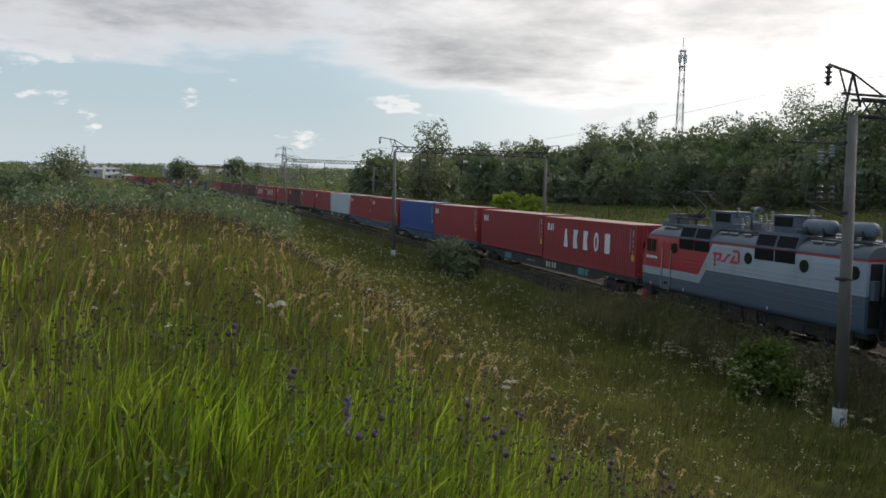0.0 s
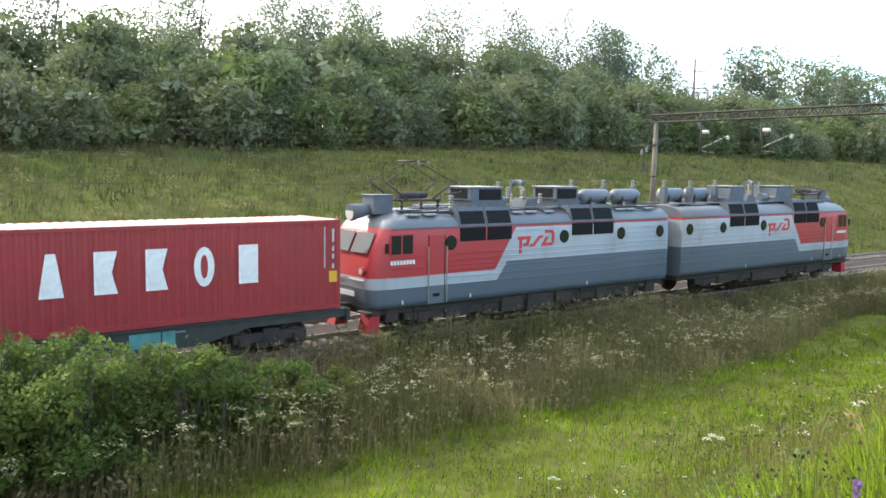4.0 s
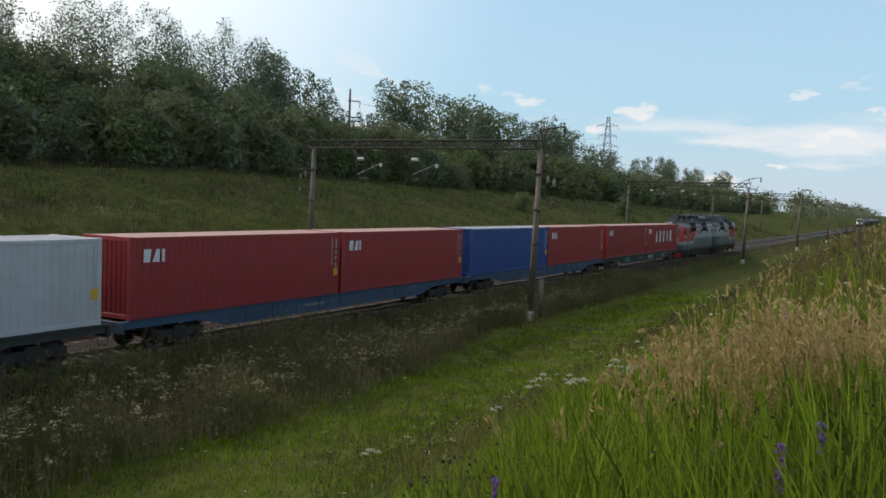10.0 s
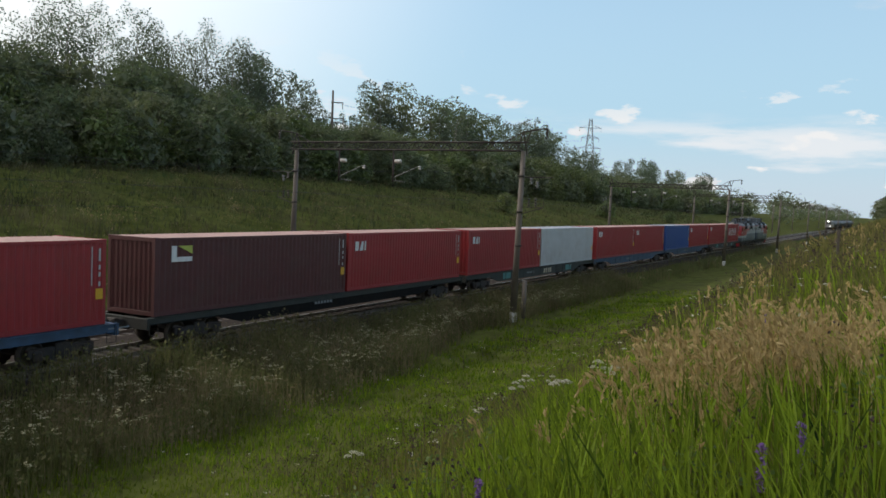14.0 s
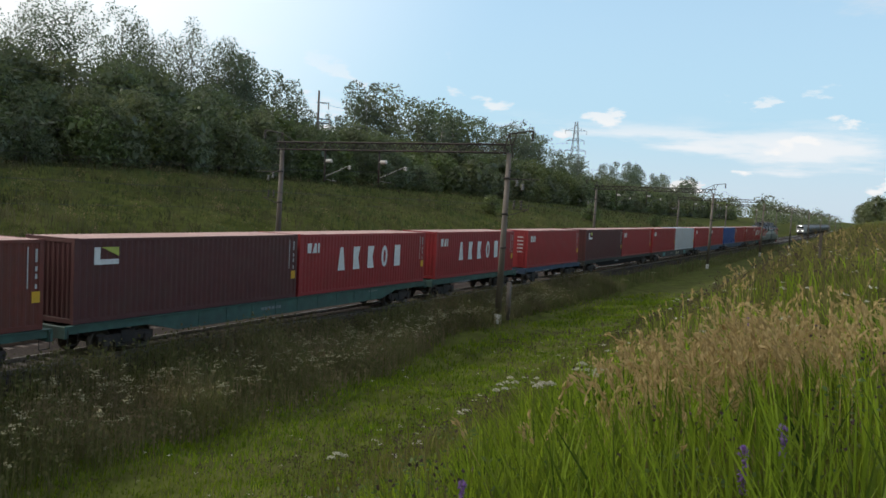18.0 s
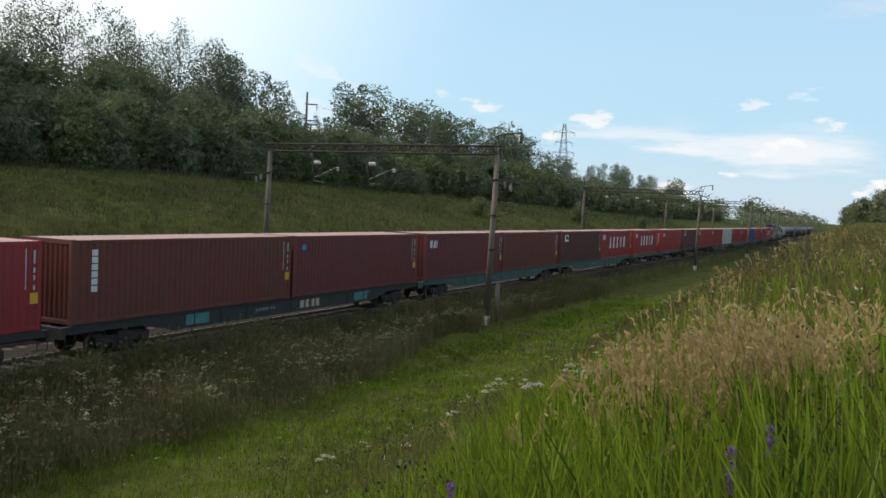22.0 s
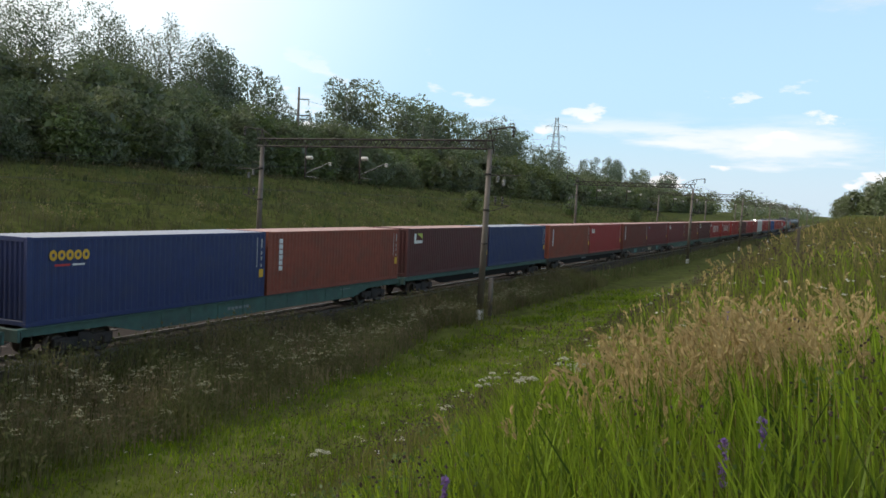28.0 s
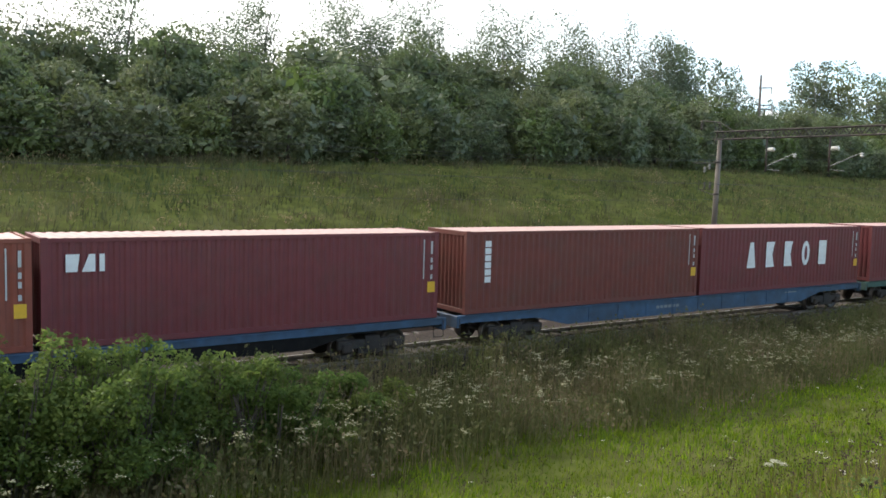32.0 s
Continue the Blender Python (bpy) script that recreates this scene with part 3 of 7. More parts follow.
    if "yellow" in mark:                    # a yellow word of five letters with a line under it
        for k in range(5):
            put("logo_shape", f"yellow_{k % 2}", lambda: letter_block(0.30, 0.34 if k else 0.36, 2), M_YELLOW, pose(-h + 0.98 + 0.33 * k, face, CH - 0.62))
            put("letter_slot", "yellow_slot", lambda: letter_block(0.11, 0.14, 2), paint, pose(-h + 0.98 + 0.33 * k, face - 0.008, CH - 0.62))
        put("marking_bar", "yellow_line", lambda: slab(0.62, 0.07), M_REDPAINT, pose(-h + 1.35, face, CH - 0.95))
        put("marking_bar", "yellow_line_b", lambda: slab(0.5, 0.06), M_LETTER, pose(-h + 2.0, face, CH - 0.95))
    if "dot" in mark:
        put("sticker", "dot", lambda: slab(0.3, 0.26), M_BLUEPAINT, pose(-h + 0.8, face, CH - 0.55), "small blue sticker")
    return c


def logo_shape(k, wd):
    """Plain shapes of the three-part logo: a plate, a slanting plate and a bar."""
    hh = 0.46
    pts = ([(-wd / 2, hh / 2), (-wd / 2, -hh / 2), (wd / 2 - 0.06, -hh / 2), (wd / 2, hh / 2)], [(0.0, hh / 2), (-wd / 2, -hh / 2), (wd / 2 - 0.03, -hh / 2), (wd / 2 - 0.03, hh / 2)],
           [(-wd / 2, hh / 2), (-wd / 2, -hh / 2), (wd / 2, -hh / 2), (wd / 2, hh / 2)])[k]
    return outline(pts, -0.006, 0.0)


def roof_sheet():
    bm = corrugated(CL - 0.24, CW - 0.12, 0.30, 0.02)
    bmesh.ops.rotate(bm, verts=bm.verts[:], matrix=Matrix.Rotation(radians(90), 3, "X"))
    bmesh.ops.translate(bm, verts=bm.verts[:], vec=(-(CL - 0.24) / 2, (CW - 0.12) / 2, 0.015))
    bmesh.ops.recalc_face_normals(bm, faces=bm.faces[:])
    return bm


def casting():
    bm = boxes((-0.089, 0.089, -0.081, 0.081, 0, 0.118), bevel=0.012)
    return bm


M_YELLOW_GREEN = material("yellow_green_badge_paint", (0.45, 0.5, 0.1), 0.5)
M_REDPAINT = material("red_badge_paint", (0.5, 0.04, 0.04), 0.5)
M_BLUEPAINT = material("blue_sticker", (0.06, 0.25, 0.5), 0.5)


def bogie(wagon, x):
    b = part("bogie", boxes((-1.25, 1.25, -1.12, -0.96, 0.42, 0.72), (-1.25, 1.25, 0.96, 1.12, 0.42, 0.72), (-0.28, 0.28, -1.15, 1.15, 0.36, 0.84),
                            (-0.5, 0.5, -1.12, -0.96, 0.25, 0.45), (-0.5, 0.5, 0.96, 1.12, 0.25, 0.45), bevel=0.03) if "bogie" not in MESHES else bmesh.new(), M_STEEL, wagon)
    if "bogie" in MESHES:
        b.data = MESHES["bogie"]
    MESHES["bogie"] = b.data
    b.matrix_basis = pose(x, 0, 0)

    def wheelset():
        bm = bmesh.new()
        tube(bm, (0, -1.0, 0), (0, 1.0, 0), 0.085, seg=10)
        return bm

    def wheel():
        bm = bmesh.new()
        lathe(bm, [(0.06, -0.09), (0.2, -0.085), (0.2, -0.055), (0.40, -0.05), (0.40, -0.07), (0.475, -0.07), (0.475, 0.05), (0.505, 0.06), (0.505, 0.075), (0.1, 0.09)], axis="Y", seg=16)
        return bm

    for ax in (-0.925, 0.925):
        piece("axle", shared("axle", wheelset, M_STEEL), b, pose(ax, 0, 0.475))
        piece("wheel", shared("wheel", wheel, M_WHEEL), b, pose(ax, -0.79, 0.475))
        piece("wheel", shared("wheel", wheel, M_WHEEL), b, pose(ax, 0.79, 0.475, 0, 0, 180))
        for sy in (-1, 1):
            piece("axle_box", shared("axle_box", lambda: boxes((-0.17, 0.17, -0.13, 0.13, -0.17, 0.17), bevel=0.05), M_STEEL), b, pose(ax, sy * 1.06, 0.475))
    for sy in (-1, 1):
        for k in (-0.14, 0.14):
            piece("spring", shared("spring", lambda: coil(), M_STEEL), b, pose(k, sy * 1.04, 0.30))
    return b


def coil():
    bm = bmesh.new()
    for k in range(3):
        lathe(bm, [(0.05, k * 0.1), (0.085, k * 0.1 + 0.02), (0.05, k * 0.1 + 0.08)], seg=7)
    return bm


def flat_wagon(length, paint, label, patches=True, letters=False, black=False):
    """Container flat wagon: fish-bellied side sills on two bogies. Origin on the rail under its middle."""
    w = thing("flat_wagon", label, "railway wagon", "wagons of the train")
    h = length / 2 - 0.25
    sill = [(-h, 1.23), (h, 1.23), (h, 0.96), (h - 3.6, 0.94), (h - 5.1, 0.58), (-h + 5.1, 0.58), (-h + 3.6, 0.94), (-h, 0.96)]
    if length < 20:
        sill = [(-h, 1.23), (h, 1.23), (h, 0.92), (-h, 0.92)]
    for sy in (-1, 1):
        # where black, the web takes the darkened shade colour; the edge strip keeps the paint
        part("side_sill", outline(sill, sy * 1.20 - 0.05, sy * 1.20 + 0.05), M_SILL_SHADE if black else paint, w)
        if black:
            part("edge_strip", boxes((-h, h, sy * 1.262 - 0.012, sy * 1.262 + 0.012, 1.0, 1.2), bevel=0.004), paint, w)
        part("sill_flange", boxes((-h, h, sy * 1.22 - 0.10, sy * 1.22 + 0.10, 1.205, 1.236)), paint, w)
        if length > 20 and not black:
            for k in range(-4, 5):
                part("rib", boxes((k * 1.6 - 0.02, k * 1.6 + 0.02, sy * 1.262 - 0.012, sy * 1.262 + 0.012, 0.62, 1.2)), paint, w)
    part("centre_sill", boxes((-h, h, -0.25, 0.25, 0.75, 1.18), bevel=0.01), M_STEEL, w)
    for k in range(-5, 6):
        part("cross_member", boxes((k * h / 5.5 - 0.06, k * h / 5.5 + 0.06, -1.18, 1.18, 0.98, 1.18)), M_STEEL, w)
    for sx in (-1, 1):
        part("end_sill", boxes((sx * (h - 0.06) - 0.08, sx * (h - 0.06) + 0.08, -1.3, 1.3, 0.82, 1.22), bevel=0.01), paint, w)
        part("coupler", boxes((sx * (h + 0.27) - 0.30, sx * (h + 0.27) + 0.30, -0.13, 0.13, 0.90, 1.14), (sx * (h + 0.42) - 0.12, sx * (h + 0.42) + 0.12, -0.22, 0.22, 0.86, 1.2), bevel=0.03), M_STEEL, w)
        part("brake_hose", tubes(((sx * h, 0.4, 0.95), (sx * (h + 0.2), 0.42, 0.6), 0.03), ((sx * (h + 0.2), 0.42, 0.6), (sx * (h + 0.36), 0.4, 0.75), 0.03)), M_STEEL, w)
        part("hand_rail", tubes(((sx * (h - 0.1), -1.3, 0.6), (sx * (h - 0.1), -1.3, 1.15), 0.015), ((sx * (h - 0.5), -1.3, 0.6), (sx * (h - 0.5), -1.3, 1.0), 0.015), ((sx * (h - 0.1), -1.3, 0.6), (sx * (h - 0.5), -1.3, 0.6), 0.015), seg=6), M_STEEL, w)
        bogie(w, sx * (h - 2.75 if length > 20 else h - 2.1))
    part("air_tank", tubes(((-1.6, 0.5, 0.72), (-0.3, 0.5, 0.72), 0.2), seg=14), M_STEEL, w)
    part("brake_cylinder", tubes(((0.8, -0.4, 0.72), (1.5, -0.4, 0.72), 0.17), ((1.5, -0.4, 0.72), (3.0, -0.4, 0.76), 0.03), seg=12), M_STEEL, w)
    if patches and length > 20 and not black:
        for x in (6.15, -6.2):
            part("paint_patch", boxes((x - 0.65, x + 0.65, -1.256, -1.252, 0.70, 1.12)), M_PATCH, w, "turquoise repainted patch")
    for k in range(6):
        part("marking_bar", boxes((-2.6 + k * 0.24, -2.42 + k * 0.24, -1.256, -1.252, 0.86, 0.98)), M_FADED, w)
    part("marking_bar", boxes((6.2, 7.1, -1.256, -1.252, 1.04, 1.09)), M_FADED, w)
    if letters:
        for k in range(4):
            bm = letter_block(0.30, 0.36, (3, 1, 3, 1)[k])
            bmesh.ops.translate(bm, verts=bm.verts[:], vec=(0.85 + 0.43 * k, -1.255, 0.9))
            part("letter_shape", bm, M_CREAM, w, "cream painted letter shape")
    return w


# sill web: grime plus the shade under the deck, put into the colour
M_SILL_SHADE = material("grimy_shaded_sill_steel", (0.012, 0.012, 0.012), 0.85, spread=0.3, scale=4, dirt=(0.025, 0.020, 0.016), dirt_amount=0.5, spec=0.1)
M_FADED = material("faded_grey_wagon_lettering", (0.20, 0.22, 0.23), 0.6, spread=0.2, scale=8)
M_CREAM = material("cream_wagon_lettering", (0.50, 0.44, 0.33), 0.6, spread=0.15, scale=8)

# the train from its head: (wagon length, wagon paint, [(paint, roof, mark, label), ...])
G, B, D = M_FRAME_GREEN, M_FRAME_BLUE, M_FRAME_DARK
RED = "red corrugated forty-foot container, roof coloured pale as sunlit, on a flat wagon"
CAI = (M_RED, M_ROOF, "logo", "red corrugated container with three white logo letters")
BIG = (M_RED, M_ROOF, "logo five", "red corrugated container with five large white letters")
TRAIN = [
    (D, [BIG, CAI], True),
    (B, [CAI, (M_BLUE, M_ROOF_BLUE, "", "bright blue corrugated container on a blue wagon")], False),
    (B, [CAI, CAI], False),
    (D, [(M_WHITE, M_ROOF_BLUE, "", "light grey corrugated container among red ones"), CAI], True),
    (D, [CAI, (M_MAROON, M_ROOF, "badge", "dark maroon container with a small white badge")], False),
    (B, [(M_RED, M_ROOF, "logo doors", "red corrugated container alone, doors to the rear")], False),
    (G, [(M_RED, M_ROOF, "logo five", "red container alone with five large white letters")], False),
    (G, [BIG, (M_MAROON, M_ROOF, "badge", "dark maroon container with a small white badge")], False),
    (G, [(M_BROWN, M_ROOF, "", "plain brown rust-streaked corrugated container"), (M_RED_OLD, M_ROOF, "logo", "dark red container with three white logo letters")], False),
    (D, [(M_RED_OLD, M_ROOF, "dot", "dark red container with a small blue sticker"), (M_BROWN, M_ROOF, "column", "brown container with a column of white letters")], True),
    (D, [CAI, (M_ORANGE, M_ROOF, "column", "faded orange-brown container with a column of white letters")], False),
    (G, [(M_NAVY, M_ROOF_BLUE, "", "plain navy blue corrugated container"), (M_MAROON, M_ROOF, "badge", "dark maroon container with a small white badge")], False),
    (G, [(M_ORANGE, M_ROOF, "column", "faded orange-brown container with a column of white letters"), (M_NAVY, M_ROOF_BLUE, "yellow", "navy blue container with a yellow word on it")], False),
    (G, [(M_BROWN, M_ROOF, "column", "brown container with a column of white letters"), (M_RED_OLD, M_ROOF, "five", "dark red container with five large white letters")], False),
    (B, [(M_RED_OLD, M_ROOF, "five", "dark red container with five large white letters"), (M_BROWN, M_ROOF, "column", "brown container with a column of white letters")], False),
    (B, [(M_RED_OLD, M_ROOF, "logo", "dark red container with three white logo letters"), (M_ORANGE, M_ROOF, "", "plain faded orange-brown corrugated container")], False),
    (G, [(M_BROWN, M_ROOF, "", "plain brown rust-streaked corrugated container"), (M_RED, M_ROOF, "logo", "red corrugated container with three white logo letters")], False),
    (D, [CAI, (M_MAROON, M_ROOF, "", "plain dark maroon corrugated container")], True),
    (B, [(M_BROWN, M_ROOF, "", "plain brown rust-streaked corrugated container"), CAI], False),
    (G, [CAI, CAI], False),
]
MOVERS = []          # (thing, metres behind the head of the first container, height above the rail)


def build_wagons():
    s = 0.0
    for k_, (paint, loads, letters) in enumerate(TRAIN):
        n = len(loads)
        gap = {4: 2.15, 5: 2.8, 6: 1.5}.get(k_, 1.15)
        span = n * CL + (n - 1) * 0.2
        name = {"faded_green_wagon_paint": "faded green", "faded_blue_wagon_paint": "faded blue"}.get(paint.name, "grimy dark green")
        wagon = flat_wagon(span + (1.15 if n == 2 else 1.5), paint, f"{name} flat wagon under {'two containers' if n == 2 else 'one container'}", patches=letters, letters=letters, black=k_ in (4, 10, 11, 15))
        MOVERS.append((wagon, s + span / 2, 0.0))
        for k, (pt, rf, mark, label) in enumerate(loads):
            c = container(pt, rf, label, mark, doors_rear="doors" in mark)
            MOVERS.append((c, s + CL / 2 + k * (CL + 0.2), DECK))
        s += span + gap


build_wagons()


def head(t):
    """How far along the line the front of the first container is."""
    return -40.9 + 13.85 * t - 0.0225 * t * t + float(np.interp(t, [0, 4, 9, 13, 17, 19, 23, 28, 32], [0, 0.2, 0.9, 1.13, 1.25, 1.4, 1.45, 0.9, 0.9]))


# ---- two-section electric locomotive at the head ----
def livery():
    """Red cab end, slanting white band, blue-grey skirt and roof."""
    m = material("locomotive_livery", (0.5, 0.5, 0.5), 0.42, spread=0.05, scale=4, bump=0.03)
    nt = m.node_tree
    N, L = nt.nodes.new, nt.links.new
    xyz = N("ShaderNodeSeparateXYZ")
    L(N("ShaderNodeTexCoord").outputs["Object"], xyz.inputs[0])
    x, _, z = xyz.outputs

    def op(kind, a, b):
        n = N("ShaderNodeMath")
        n.operation = kind
        for i, v in enumerate((a, b)):
            if hasattr(v, "links"):
                L(v, n.inputs[i])
            else:
                n.inputs[i].default_value = v
        return n.outputs[0]

    def mix(fac, a, b):
        n = N("ShaderNodeMix")
        n.data_type = "RGBA"
        L(fac, n.inputs[0])
        for v, s in ((a, n.inputs[6]), (b, n.inputs[7])):
            if hasattr(v, "links"):
                L(v, s)
            else:
                s.default_value = (*v, 1)
        return n.outputs[2]

    red, white, grey, roof = (0.40, 0.032, 0.040), (0.36, 0.40, 0.44), (0.100, 0.130, 0.165), (0.115, 0.132, 0.150)
    skirt_front = op("LESS_THAN", z, 1.75)
    skirt_rest = op("MULTIPLY", op("LESS_THAN", z, 2.42), op("GREATER_THAN", op("SUBTRACT", x, op("MULTIPLY", z, 0.75)), -3.61))
    is_grey = op("MAXIMUM", skirt_front, skirt_rest)
    is_red = op("MULTIPLY", op("LESS_THAN", op("SUBTRACT", x, op("MULTIPLY", z, 0.667)), -3.82), op("GREATER_THAN", z, 2.13))
    stripe = op("MULTIPLY", op("GREATER_THAN", z, 3.66), op("LESS_THAN", z, 3.78))
    c = mix(is_grey, white, grey)
    c = mix(op("MAXIMUM", is_red, stripe), c, red)
    c = mix(op("GREATER_THAN", z, 3.78), c, roof)
    dirt = N("ShaderNodeTexNoise")
    dirt.inputs["Scale"].default_value, dirt.inputs["Detail"].default_value = 1.6, 8
    mp = N("ShaderNodeMapping")
    mp.inputs["Scale"].default_value = (1, 1, 0.35)
    L(nt.nodes["Texture Coordinate"].outputs["Object"], mp.inputs[0])
    L(mp.outputs[0], dirt.inputs["Vector"])
    r = N("ShaderNodeMapRange")
    L(dirt.outputs["Fac"], r.inputs[0])
    r.inputs[1].default_value, r.inputs[2].default_value, r.inputs[4].default_value = 0.5, 0.8, 0.4
    c = mix(r.outputs[0], c, (0.12, 0.10, 0.09))
    L(c, nt.nodes["Principled BSDF"].inputs["Base Color"])
    return m


M_LIVERY = livery()
M_GLASS = material("dark_window_glass", (0.015, 0.02, 0.022), 0.12, spread=0.05, spec=0.45)
M_GRILLE = material("black_louvre_steel", (0.018, 0.018, 0.020), 0.9, spread=0.2, scale=8, spec=0.12)
M_ROOFGREY = material("blue_grey_roof_paint", (0.100, 0.120, 0.145), 0.8, spread=0.15, scale=4, dirt=(0.07, 0.065, 0.06), dirt_amount=0.6)
M_CABRED = material("red_cab_paint", (0.40, 0.030, 0.042), 0.45, spread=0.06, dirt=(0.2, 0.06, 0.05), dirt_amount=0.3)
M_PALEGREY = material("pale_worn_roof_paint", (0.24, 0.27, 0.30), 0.5, spread=0.15, scale=5, dirt=(0.15, 0.14, 0.13), dirt_amount=0.5, dirt_scale=3)
M_TANKGREY = material("blue_grey_tank_paint", (0.125, 0.155, 0.195), 0.55, spread=0.1, scale=4, dirt=(0.10, 0.10, 0.10), dirt_amount=0.4, dirt_scale=2)
M_CHROME = material("bare_metal_rail", (0.45, 0.45, 0.43), 0.35, metal=0.8, spread=0.1)
M_LAMPGLASS = material("headlamp_glass", (0.55, 0.55, 0.5), 0.15, spread=0.05)
M_ROOFGLAZE = material("grey_brown_roof_insulator", (0.24, 0.23, 0.21), 0.35, spread=0.15)


def loco_body():
    prof = [(1.50, 1.08), (1.55, 1.3), (1.55, 2.1), (1.55, 3.0), (1.545, 3.70), (1.50, 3.86), (1.38, 4.02), (1.15, 4.16), (0.7, 4.26), (0.0, 4.30)]
    ring = [(y, z) for y, z in prof] + [(-y, z) for y, z in prof[-2::-1]]
    nose = {1.08: -7.70, 1.3: -7.76, 2.1: -7.83, 3.0: -7.66, 3.70: -7.30, 3.86: -7.18, 4.02: -7.0, 4.16: -6.75, 4.26: -6.4, 4.30: -6.2}
    bm = bmesh.new()
    rows = []
    for x in (7.83, 4.0, 0.0, -4.0, -6.9):
        rows.append([bm.verts.new((min(x, 99) if x > -6 or z < 3.8 else max(x, nose[z] + 0.5), y, z)) for y, z in ring])
    rows.append([bm.verts.new(((nose[z] + 0.28) if z < 3.8 else nose[z] + 0.25, y * 0.975, z)) for y, z in ring])
    rows.append([bm.verts.new((nose[z] + 0.05, y * 0.86, z)) for y, z in ring])
    rows.append([bm.verts.new((nose[z], y * 0.70, z)) for y, z in ring])
    k = len(ring)
    for a, b in zip(rows, rows[1:]):
        for i in range(k - 1):
            f = bm.faces.new((a[i], a[i + 1], b[i + 1], b[i]))
            f.smooth = True
        bm.faces.new((a[k - 1], a[0], b[0], b[k - 1]))
    last = rows[-1]
    for i in range(k // 2):
        quad = (last[i], last[i + 1], last[k - 2 - i], last[k - 1 - i])
        if len(set(quad)) == 4:
            bm.faces.new(quad)
        else:
            bm.faces.new((last[i], last[i + 1], last[k - 1 - i]))
    bm.faces.new(rows[0])
    bmesh.ops.recalc_face_normals(bm, faces=bm.faces[:])
    return bm


def insulator(bm, o, h, r=0.07, n=4):
    prof = [(r * 0.45, 0)]
    for i in range(n):
        z = h * (i + 0.3) / n
        prof += [(r * 0.45, z), (r, z + h * 0.25 / n), (r * 0.9, z + h * 0.42 / n), (r * 0.45, z + h * 0.5 / n)]
    lathe(bm, prof + [(r * 0.4, h)], o, seg=10)
    return bm


